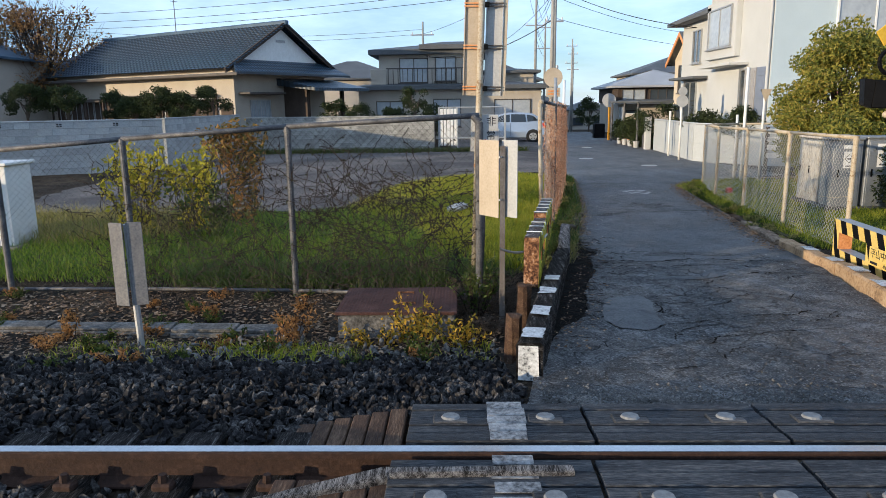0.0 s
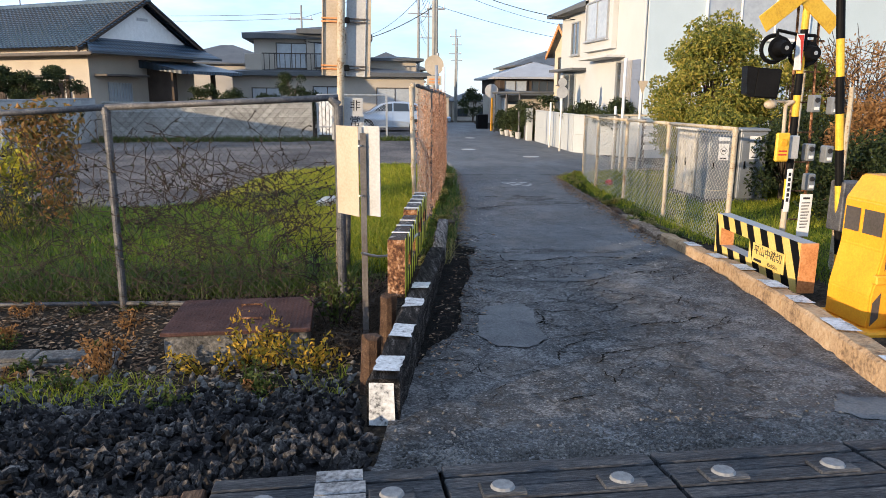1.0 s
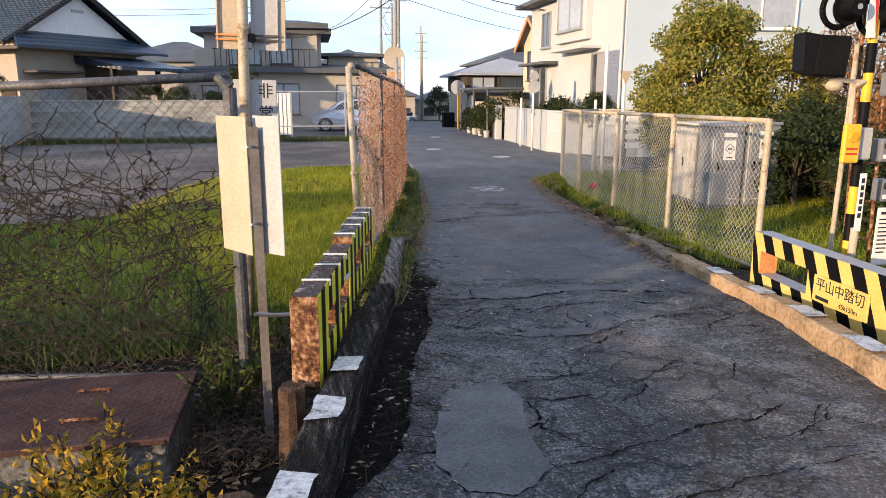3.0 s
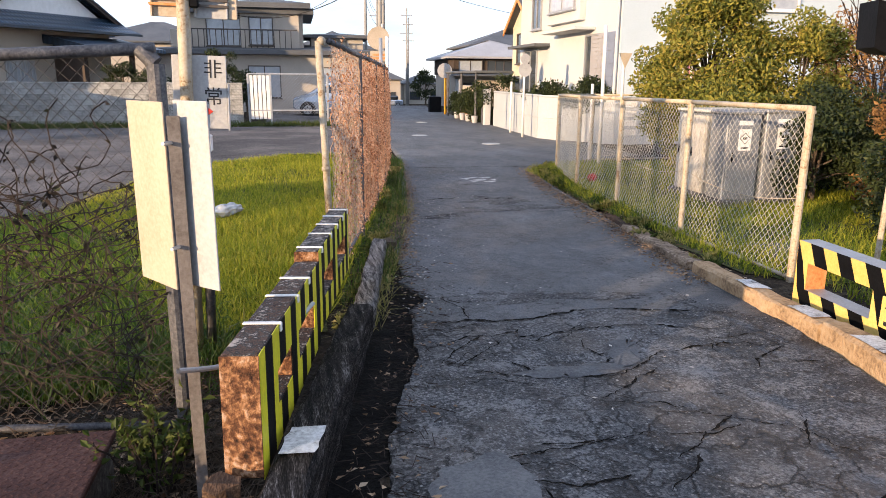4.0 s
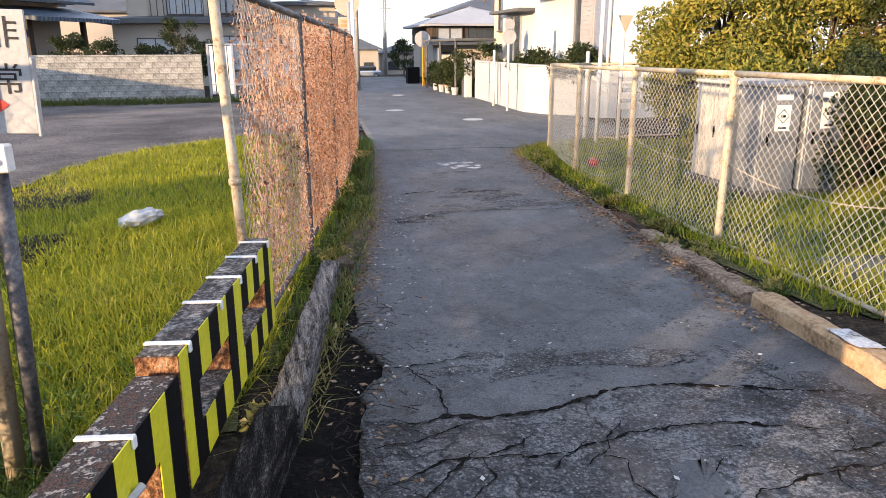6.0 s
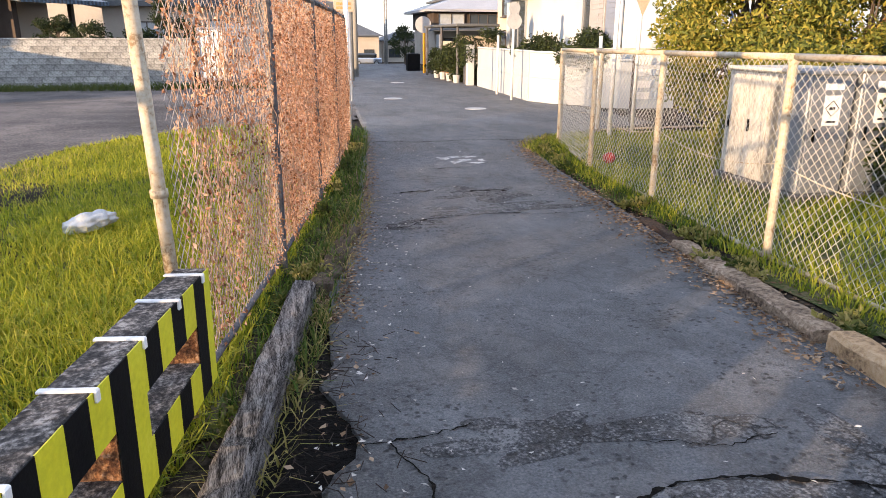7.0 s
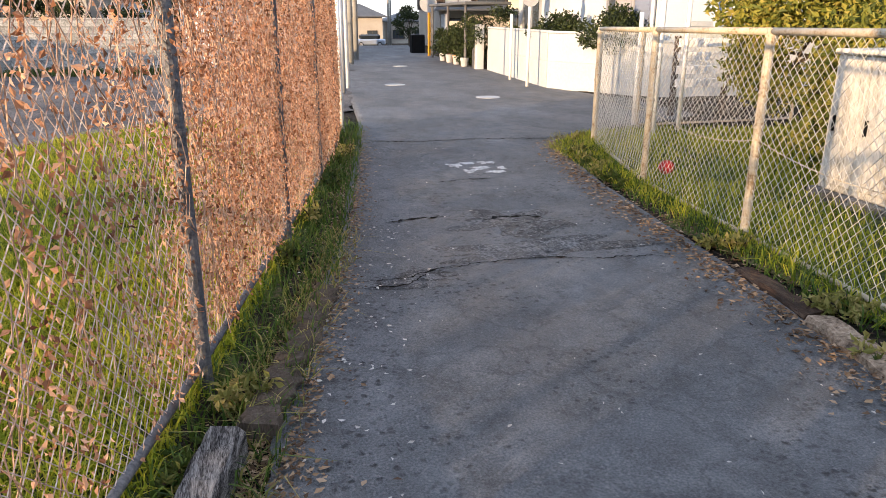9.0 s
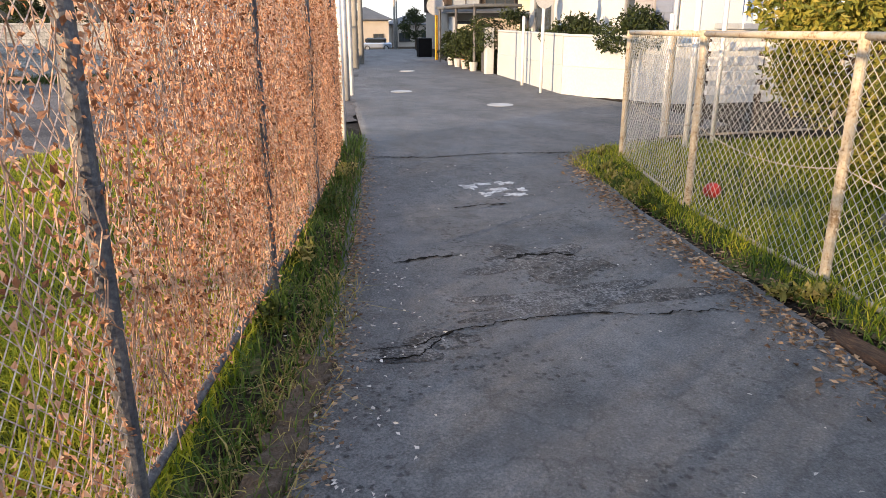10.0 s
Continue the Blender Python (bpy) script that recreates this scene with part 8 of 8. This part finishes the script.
grass_field("dry_grass", [(4.75, 14.6), (5.2, 14.8), (5.9, 17.2), (5.4, 17.6), (5.0, 16.8)], 2200, 0.10, 0.009, grass_dry, "yellowing grass at the lane corner", 18, 0.7)
grass_field("grass", [(4.5, 5.6), (9, 5.6), (9.2, 9.2), (4.9, 8.9)], 12000, 0.14, 0.010, grass_mid, "grass round the signal and cabinets", 19, 0.5)
grass_field("grass", [(-3.6, 4.9), (0.1, 4.7), (0.15, 5.8), (-3.6, 5.9)], 5000, 0.10, 0.007, grass_sunny, "thin grass along the ballast", 20, 0.7, 0.0, -0.12)
grass_field("dry_grass", [(-9.4, 29.2), (2.8, 29.8), (2.8, 31.0), (-9.4, 30.9)], 7000, 0.26, 0.02, weed_leaf, "weeds at the foot of the block wall", 21, 0.7)
# shade by the front fence, painted as darker blades
grass_field("grass", [(-3.5, 7.95), (0.2, 7.95), (0.3, 8.5), (-3.5, 8.5)], 8000, 0.24, 0.010, grass_shaded, "rough grass along the front fence, shade in its colour", 22, 0.5)

# darker weed blades stand in for the shade behind the fence
grass_field("weeds", [(-4.5, 8.0), (0.2, 7.7), (0.75, 8.6), (0.4, 9.2), (-1.2, 9.7), (-2.6, 11.6), (-5.5, 11.6)], 12000, 0.22, 0.012, grass_shaded, "rough weeds behind the front fence, darkened to stand for shade", 23, 0.6, 0.0, 0.05)


def leaves_stuff(name, pts, size, mat, label, seed, category="foliage", droop=0.0, aspect=0.6, normals=None, parent=None, spread=1.0):
    rng = np.random.default_rng(seed)
    v, f = leaf_cloud(np.asarray(pts, float), size, rng, normals, droop, aspect, spread=spread)
    ob = mesh_part(name, v, f, mat, parent)
    if parent is None:
        tagged(ob, label, category, kind="stuff")
    else:
        ob["label"] = label
    return ob


# dry vines on the lane fence
def fence_points(n, rng, lo=0.0, hi=1.0, power=1.0):
    seg = np.array(FL)
    ln = np.r_[0, np.cumsum(np.linalg.norm(np.diff(seg, axis=0), axis=1))]
    s = rng.uniform(lo, hi, n) ** power * ln[-1]
    x = np.interp(s, ln, seg[:, 0])
    y = np.interp(s, ln, seg[:, 1])
    b = np.interp(s, ln, lb)
    t = np.interp(s, ln, lt)
    return s, x, y, b, t


rng = np.random.default_rng(31)
# dried leaves hang in strands, few on the first panel, thick beyond it
strand_pts = []
for i in range(2900):
    s0, x0, y0, bb, tt = fence_points(1, rng)
    s0, x0, y0, bb, tt = s0[0], x0[0], y0[0], bb[0], tt[0]
    cover = np.interp(s0, [0, 0.5, 1.4, 1.9, 2.3, 2.8, 9.5], [0.10, 0.24, 0.30, 0.38, 0.85, 1.0, 1.0])
    if rng.uniform() > cover:
        continue
    z = bb + (tt - bb) * (rng.uniform(0.1, 1.06) ** 0.8)
    off = rng.normal(0, 0.022)
    for k in range(rng.integers(10, 34)):
        z -= rng.uniform(0.008, 0.03)
        y0 += rng.normal(0, 0.008)
        if z < bb + 0.06:
            break
        if rng.uniform() < 0.85:
            strand_pts.append((x0 + off + rng.normal(0, 0.010), y0 + rng.normal(0, 0.012), z))
leaves_stuff("dry_vine", strand_pts, 0.027, vine_leaf, "dense dry orange-brown vine leaves hanging on the fence", 32, "vine", droop=1.0, aspect=0.55)
segs = []
for i in range(1500):
    s0, x0, y0, bb, tt = fence_points(1, rng, 0.02, 1.0)
    if s0[0] < 2.1 and rng.uniform() < 0.6:
        continue
    h = rng.uniform(0.25, 1.02)
    p = np.array([x0[0], y0[0], bb[0] + (tt[0] - bb[0]) * h])
    for k in range(rng.integers(4, 11)):
        q = p + np.array([rng.normal(0, 0.012), rng.normal(0, 0.035), -rng.uniform(0.04, 0.10)])
        if q[2] < bb[0] + 0.03:
            break
        segs.append((p, q))
        p = q
v_, f_ = wires(segs, 0.0024)
tagged(mesh_part("vine_stems", v_, f_, vine_stem), "thin dry vine stems on the fence", "vine", kind="stuff")

# dark bare vines on the front fence
rng = np.random.default_rng(41)
segs, nodes = [], []
for i in range(470):
    x0 = rng.uniform(-4.2, 0.0) if i % 3 else rng.uniform(-2.0, 0.0)
    p = np.array([x0, np.interp(x0, [-3.87, -1.98, 0.1], [7.84, 7.72, 7.45]) + rng.normal(0, 0.02), -0.6 + rng.uniform(0, 1.3)])
    ang = rng.normal(1.57, 0.55)
    for k in range(rng.integers(5, 16)):
        ang += rng.normal(0, 0.42)
        st = rng.uniform(0.04, 0.09)
        q = p + np.array([math.cos(ang) * st, rng.normal(0, 0.012), abs(math.sin(ang)) * st * 0.8])
        if q[2] > 1.33 + 0.07 * q[0] or q[0] > 0.08:
            break
        segs.append((p, q))
        if rng.uniform() < 0.5:
            nodes.append(q)
        p = q
v_, f_ = wires(segs, 0.0036)
tagged(mesh_part("bare_vine", v_, f_, twig_mat), "dark bare vine stems climbing the front fence", "vine", kind="stuff")
leaves_stuff("vine_leaf", np.array(nodes), 0.036, twig_leaf, "few dark withered vine leaves", 42, "vine", 0.6)

# orange creeper on the front fence
rng = np.random.default_rng(43)
n = 2000
px = -2.62 + rng.normal(0, 0.22, n)
pz = rng.uniform(0.0, 1.0, n)
pts = np.stack([px + (pz - 0.5) * 0.1, 8.0 + rng.normal(0, 0.09, n), 1.24 - 1.0 * pz ** 1.5 + rng.normal(0, 0.05, n)], 1)
wd = np.abs(px + 2.62) < 0.42 * (1 - pz * 0.75)
leaves_stuff("creeper", pts[wd], 0.06, creeper_leaf, "orange-brown creeper hanging on the front fence", 44, "creeper", 0.7)


def shrub(name, cx, cy, z0, h, w, stems, leaf_mat, stem_mat, leaf, per, label, seed, category="shrub", top_heavy=0.5):
    """Upright stems that fan out, with leaves along them."""
    rng = np.random.default_rng(seed)
    t = thing(name, label, category)
    segs, pts = [], []
    for i in range(stems):
        a = rng.uniform(0, 2 * np.pi)
        r = w * math.sqrt(rng.uniform(0, 1))
        p = np.array([cx + 0.35 * r * math.cos(a), cy + 0.35 * r * math.sin(a), z0])
        tip = np.array([cx + r * math.cos(a), cy + r * math.sin(a), z0 + h * rng.uniform(0.55, 1.05)])
        last = p
        for k in range(1, 7):
            f = k / 6
            q = p + (tip - p) * f + rng.normal(0, 0.02, 3) * h + np.array([0, 0, 0.08 * h * math.sin(math.pi * f)])
            segs.append((last, q))
            last = q
            if f > 1 - top_heavy or rng.uniform() < 0.4:
                for _ in range(per):
                    pts.append(q + rng.normal(0, 0.05, 3) * min(1.0, h))
    v, f = wires(segs, 0.005)
    mesh_part("stem", v, f, stem_mat, t)["kind"] = "stuff"
    v, f = leaf_cloud(np.array(pts), leaf, rng, None, -0.2, 0.5)
    mesh_part("foliage", v, f, leaf_mat, t)["kind"] = "stuff"
    return t


shrub("yellow_shrub", -5.1, 10.7, -0.5, 1.40, 0.5, 24, yellow_leaf, twig_mat, 0.085, 11, "tall yellow-green shrub behind the fence", 51)
shrub("yellow_shrub", -4.3, 10.9, -0.5, 1.30, 0.42, 22, yellow_leaf, twig_mat, 0.085, 11, "tall yellow-green shrub behind the fence", 52)
shrub("leafy_weed", -3.9, 10.3, -0.5, 0.9, 0.6, 18, weed_leaf, twig_mat, 0.09, 6, "dark green weed clump behind the fence", 53, "weed")
shrub("golden_weed", -0.50, 5.98, -0.66, 0.46, 0.30, 18, golden_leaf, twig_mat, 0.046, 5, "sunlit golden weeds before the cable box", 54, "weed", 0.75)
shrub("golden_weed", -0.85, 5.9, -0.66, 0.26, 0.34, 16, golden_leaf, twig_mat, 0.042, 4, "low reddish-gold weeds before the cable box", 55, "weed", 0.7)
shrub("golden_weed", -0.1, 5.75, -0.62, 0.30, 0.30, 16, golden_leaf, twig_mat, 0.042, 4, "golden weeds beside the cable box", 56, "weed", 0.7)
shrub("leafy_weed", 0.05, 6.9, -0.62, 0.42, 0.26, 20, weed_leaf, twig_mat, 0.05, 6, "green weeds beside the cable box", 57, "weed")
shrub("reddish_weed", -1.62, 6.05, -0.64, 0.28, 0.22, 16, autumn_leaf, twig_mat, 0.045, 5, "dark reddish weeds by the trough", 58, "weed")
for i in range(58):
    rr = random.uniform
    xx, yy = rr(-7, 0.0), rr(4.6, 7.8)
    if -1.4 < xx < -0.1 and yy > 6.0:
        continue
    shrub("low_weed", xx, yy, ground_z(xx, yy), rr(0.06, 0.16), rr(0.08, 0.2), 8, weed_leaf if i % 3 else autumn_leaf, twig_mat, 0.035, 4, "low weeds among the leaf litter", 400 + i, "weed", 0.8)
for i in range(22):
    rr = random.uniform
    yy = rr(9.2, 17.0)
    xx = right_x(yy) + rr(0.05, 0.25)
    shrub("low_weed", xx, yy, ground_z(xx, yy), rr(0.05, 0.12), rr(0.07, 0.16), 7, grass_dry if i % 3 else weed_leaf, twig_mat, 0.05, 4, "broad-leaved weeds along the kerb", 100 + i, "weed", 0.8)
for i in range(16):
    rr = random.uniform
    yy = rr(8.2, 16.5)
    xx = left_x(yy) - rr(0.1, 0.35)
    shrub("low_weed", xx, yy, ground_z(xx, yy), rr(0.06, 0.18), rr(0.07, 0.14), 7, weed_leaf if i % 2 else grass_dry, twig_mat, 0.05, 4, "weeds at the foot of the vine fence", 140 + i, "weed", 0.8)


# dead brush along the front fence and behind the guard
rng = np.random.default_rng(207)
segs = []
for i in range(1500):
    if i % 3:
        px, py = rng.uniform(-0.2, 0.55), rng.uniform(6.2, 8.2)
        if px > np.interp(py, [6.0, 7.6, 9.2], [0.42, 0.66, 0.95]):
            continue
    else:
        px, py = rng.uniform(-4.5, 0.2), rng.uniform(7.3, 8.3)
    p = np.array([px, py, ground_z(px, py)])
    a = rng.uniform(0, 6.28)
    ln = rng.uniform(0.08, 0.32)
    for k in range(3):
        q = p + np.array([math.cos(a) * 0.5, math.sin(a) * 0.5, rng.uniform(0.2, 0.9) * (1 - 0.45 * k)]) * ln / 2
        segs.append((p, q))
        p = q
        a += rng.normal(0, 0.6)
v_, f_ = wires(segs, 0.0028)
tagged(mesh_part("dead_brush", v_, f_, bark), "tangled brown dead brush along the fence foot", "brush", kind="stuff")

# fallen leaves
def litter(n, fx, seed, size, label, mat=litter_leaf):
    rng = np.random.default_rng(seed)
    x, y = fx(n, rng)
    z = np.array([max(ground_z(a, c), road_top(a, c) if left_x(c) < a < right_x(c) else -9) + 0.012 for a, c in zip(x, y)])
    v, f = leaf_cloud(np.stack([x, y, z], 1), size, rng, np.tile([[0, 0, 0.0]], (len(x), 1)), 0.0, 0.6)
    v = np.array(v).reshape(-1, 4, 3)
    v[:, :, 2] = z[:, None] + (v[:, :, 2] - z[:, None]) * 0.3 + 0.004
    return tagged(mesh_part("fallen_leaves", v.reshape(-1, 3).tolist(), f, mat), label, "fallen leaves", kind="stuff")


litter(11000, lambda n, r: (r.uniform(-8, 0.25, n), 4.7 + 3.3 * r.beta(2.2, 1.6, n)), 201, 0.055, "brown fallen leaves along the fence")
litter(4500, lambda n, r: (lambda yy: (np.array([right_x(c) for c in yy]) + r.normal(0.03, 0.13, n) - 0.02, yy))(r.uniform(8.8, 17.4, n)), 202, 0.045, "dry leaves along the kerb")
litter(7000, lambda n, r: (lambda yy: (np.array([left_x(c) for c in yy]) + r.normal(-0.06, 0.09, n), yy))(10.2 + 8.8 * r.beta(1.0, 1.6, n)), 203, 0.034, "dry leaves along the fence foot")
litter(190, lambda n, r: (lambda yy: (r.uniform(1.7, 4.3, n), yy))(r.uniform(6.5, 17, n)), 204, 0.026, "few pale leaves scattered on the lane", pale_leaf)
litter(150, lambda n, r: (lambda yy: (np.array([left_x(c) for c in yy]) + np.abs(r.normal(0.25, 0.16, n)), yy))(r.uniform(8.4, 13.5, n)), 208, 0.03, "bleached leaf scraps along the soil edge", pale_leaf)
litter(260, lambda n, r: (lambda yy: (np.array([left_x(c) for c in yy]) + np.abs(r.normal(0.12, 0.14, n)), yy))(r.uniform(4.6, 10.5, n)), 205, 0.04, "leaves in the dark soil along the kerb")

rng = np.random.default_rng(206)
pts = []
for i in range(420):
    yy = rng.uniform(5.2, 10.0)
    xx = left_x(yy) + abs(rng.normal(0.12, 0.14))
    a = rng.uniform(0, 6.28)
    p = np.array([xx, yy, road_top(xx, yy) + 0.012])
    q = p + np.array([math.cos(a), math.sin(a), rng.uniform(0, 0.25)]) * rng.uniform(0.03, 0.10)
    pts.append((p, q))
v_, f_ = wires(pts, 0.0022)
tagged(mesh_part("dead_stalks", v_, f_, twig_mat), "dead stalks lying in the dark soil", "stalks", kind="stuff")


# trees and hedges
def limb_tree(name, x, y, z, h, trunk_r, crown, leaf_mat, leaf, per, label, seed, clumps=60, clump_r=0.5, trunk_frac=0.45, bare=0, category="tree"):
    """Tapered trunk, branching limbs and clumps of leaves at their ends. crown: (rx, ry, rz) half sizes."""
    rng = np.random.default_rng(seed)
    t = thing(name, label, category, pose(x, y, z))
    b = bm_new()
    segs = []
    c0 = np.array([0, 0, h - crown[2]])
    tube(b, (0, 0, -0.1), (0.03, 0.02, h * trunk_frac), trunk_r, trunk_r * 0.7, 9)
    ends = []
    for i in range(clumps):
        d = rng.normal(0, 1, 3)
        d /= np.linalg.norm(d)
        if d[2] < -0.75:
            d[2] *= -1
        r = rng.uniform(0.55, 1.0) ** 0.6
        ends.append(c0 + d * np.array(crown) * r * (1 + 0.18 * noise.noise((d[0] * 2, d[1] * 2, d[2] * 2 + seed))))
    for i, e in enumerate(ends):
        st = np.array([0.03, 0.02, h * trunk_frac * rng.uniform(0.6, 1.0)])
        mid = st + (e - st) * 0.5 + rng.normal(0, 0.08, 3) * h * 0.3 + np.array([0, 0, 0.05 * h])
        if i % 2 == 0 or bare:
            tube(b, st, mid, trunk_r * 0.32, trunk_r * 0.18, 5, False)
            tube(b, mid, e, trunk_r * 0.18, trunk_r * 0.06, 5, False)
        for _ in range(bare):
            segs.append((mid + (e - mid) * rng.uniform(0, 1), e + rng.normal(0, clump_r, 3)))
    part("trunk", b, bark, t)
    if segs:
        v, f = wires(segs, 0.008)
        mesh_part("twig", v, f, twig_mat, t)["kind"] = "stuff"
    pts = []
    for e in ends:
        k = rng.normal(0, 1, (per, 3))
        k /= np.linalg.norm(k, axis=1)[:, None]
        pts.append(e + k * clump_r * rng.uniform(0.3, 1.0, (per, 1)) ** 0.5 * np.array([1, 1, 0.75]))
    if per:
        v, f = leaf_cloud(np.concatenate(pts), leaf, rng, None, 0.2, 0.5)
        mesh_part("crown", v, f, leaf_mat, t)["kind"] = "stuff"
    return t


limb_tree("evergreen_tree", 8.15, 15.9, -0.45, 3.45, 0.10, (1.15, 1.1, 1.65), evergreen, 0.085, 330, "dense rounded evergreen with yellow-green leaves", 301, 75, 0.36, 0.5)
limb_tree("evergreen_tree", 9.6, 15.3, -0.45, 2.7, 0.08, (1.1, 1.0, 1.25), evergreen, 0.08, 260, "feathery olive-green shrub tree", 302, 55, 0.36, 0.4)
limb_tree("autumn_tree", 10.9, 14.8, -0.45, 3.0, 0.08, (1.3, 1.2, 1.4), autumn_leaf, 0.07, 110, "brownish half-bare shrub tree", 303, 60, 0.42, 0.35, 5)
limb_tree("autumn_tree", 11.6, 12.6, -0.45, 3.2, 0.08, (1.5, 1.3, 1.5), autumn_leaf, 0.07, 60, "reddish half-bare shrub tree", 304, 60, 0.5, 0.3, 8)
limb_tree("hedge_shrub", 8.6, 13.2, -0.42, 1.6, 0.05, (0.95, 0.9, 0.85), dark_leaf, 0.07, 200, "dark green hedge shrub behind the cabinets", 305, 42, 0.3, 0.4, category="shrub")
limb_tree("hedge_shrub", 7.7, 12.3, -0.42, 1.25, 0.05, (0.75, 0.7, 0.65), dark_leaf, 0.07, 200, "dark green hedge shrub behind the cabinets", 306, 36, 0.28, 0.4, category="shrub")
limb_tree("hedge_shrub", 8.9, 11.2, -0.42, 1.75, 0.05, (1.0, 0.95, 0.95), autumn_leaf, 0.075, 190, "russet hedge shrub behind the signal", 307, 46, 0.34, 0.4, category="shrub")
limb_tree("hedge_shrub", 7.5, 10.1, -0.42, 1.3, 0.05, (0.8, 0.7, 0.7), dark_leaf, 0.07, 190, "dark hedge shrub behind the signal", 308, 38, 0.3, 0.4, category="shrub")
limb_tree("hedge_shrub", 9.0, 9.2, -0.42, 2.0, 0.05, (1.1, 1.0, 1.05), evergreen, 0.08, 200, "olive hedge shrub behind the signal", 309, 46, 0.36, 0.4, category="shrub")
limb_tree("hedge_shrub", 10.4, 10.6, -0.42, 2.2, 0.05, (1.3, 1.1, 1.15), autumn_leaf, 0.08, 160, "russet hedge shrub behind the signal", 310, 46, 0.4, 0.4, 3, category="shrub")
limb_tree("hedge_shrub", 7.6, 14.2, -0.42, 1.5, 0.05, (0.9, 0.8, 0.8), evergreen, 0.08, 200, "olive hedge shrub under the tree", 311, 42, 0.3, 0.4, category="shrub")
limb_tree("hedge_shrub", 8.7, 22.9, -0.5, 1.75, 0.05, (0.6, 1.0, 0.5), dark_leaf, 0.09, 120, "green shrub leaning over the white wall", 312, 26, 0.26, 0.5, category="shrub")
limb_tree("hedge_shrub", 8.45, 25.3, -0.5, 1.65, 0.05, (0.5, 1.0, 0.45), dark_leaf, 0.09, 120, "green shrub leaning over the white wall", 313, 26, 0.26, 0.5, category="shrub")
for i, (x, y, h, rx) in enumerate(((8.2, 33.0, 1.4, 0.7), (8.1, 34.4, 1.1, 0.6), (8.2, 35.7, 1.2, 0.7), (8.1, 32.2, 0.6, 0.35), (8.4, 30.9, 2.0, 0.9))):
    limb_tree("garden_shrub", x, y, -0.5, h, 0.04, (rx, rx, h * 0.45), dark_leaf, 0.10, 90, "potted and planted shrubs by the lane", 320 + i, 26, 0.26, 0.35, category="shrub")
for i, (x, y, h, rx) in enumerate(((-16.9, 27.5, 2.9, 0.75), (-15.6, 28.0, 2.9, 0.8), (-14.4, 29.5, 2.6, 0.55), (-13.3, 29.0, 2.4, 0.6), (-12.1, 28.5, 2.75, 0.6), (-11.2, 28.5, 2.55, 0.5), (-10.3, 29.5, 2.75, 0.75), (-18.5, 26.8, 2.8, 0.7))):
    limb_tree("clipped_garden_tree", x, y, -0.5, h, 0.06, (rx, rx, 0.55), dark_leaf, 0.09, 150, "clipped dark round garden tree behind the wall", 330 + i, 26, 0.24, 0.75, category="tree")
for i, (x, y, h, rx) in enumerate(((-6.3, 35.5, 2.2, 0.9), (-4.9, 34.6, 2.0, 0.8), (-3.4, 34.8, 1.8, 0.9), (-2.3, 35.5, 3.0, 0.8), (-1.4, 36.5, 1.9, 0.8))):
    limb_tree("garden_tree", x, y, -0.5, h, 0.07, (rx, rx, h * 0.38), dark_leaf, 0.10, 100, "dark garden tree behind the block wall", 345 + i, 26, 0.26, 0.55, category="tree")
limb_tree("autumn_tree", -25.5, 44, -0.5, 8.2, 0.3, (4.2, 4.0, 3.6), autumn_leaf, 0.20, 70, "large tree with thin russet autumn foliage", 360, 110, 0.9, 0.35, 10)
limb_tree("autumn_tree", -31, 41, -0.5, 9.5, 0.3, (4.5, 4.0, 4.2), autumn_leaf, 0.20, 60, "large tree with thin russet autumn foliage", 361, 110, 0.9, 0.35, 10)
limb_tree("dark_tree", 13.9, 78, -1.65, 3.4, 0.1, (1.4, 1.4, 1.5), dark_leaf, 0.2, 80, "distant dark tree at the end of the lane", 362, 30, 0.5, 0.4)
limb_tree("dark_tree", 21, 84, -1.9, 5.5, 0.1, (3, 2.4, 2.2), dark_leaf, 0.3, 80, "distant clump of dark trees", 363, 40, 0.8, 0.3)

# small pots along the lane
for i in range(7):
    b = bm_new()
    tube(b, (7.75 + 0.12 * (i % 2), 31.9 + 0.55 * i, -0.52), (7.75 + 0.12 * (i % 2), 31.9 + 0.55 * i, -0.22), 0.11, 0.15, 12)
    tagged(part("flower_pot", b, orange_dull if i % 2 else grey_plate), "small flower pot by the lane", "flower pot", "pots along the lane")
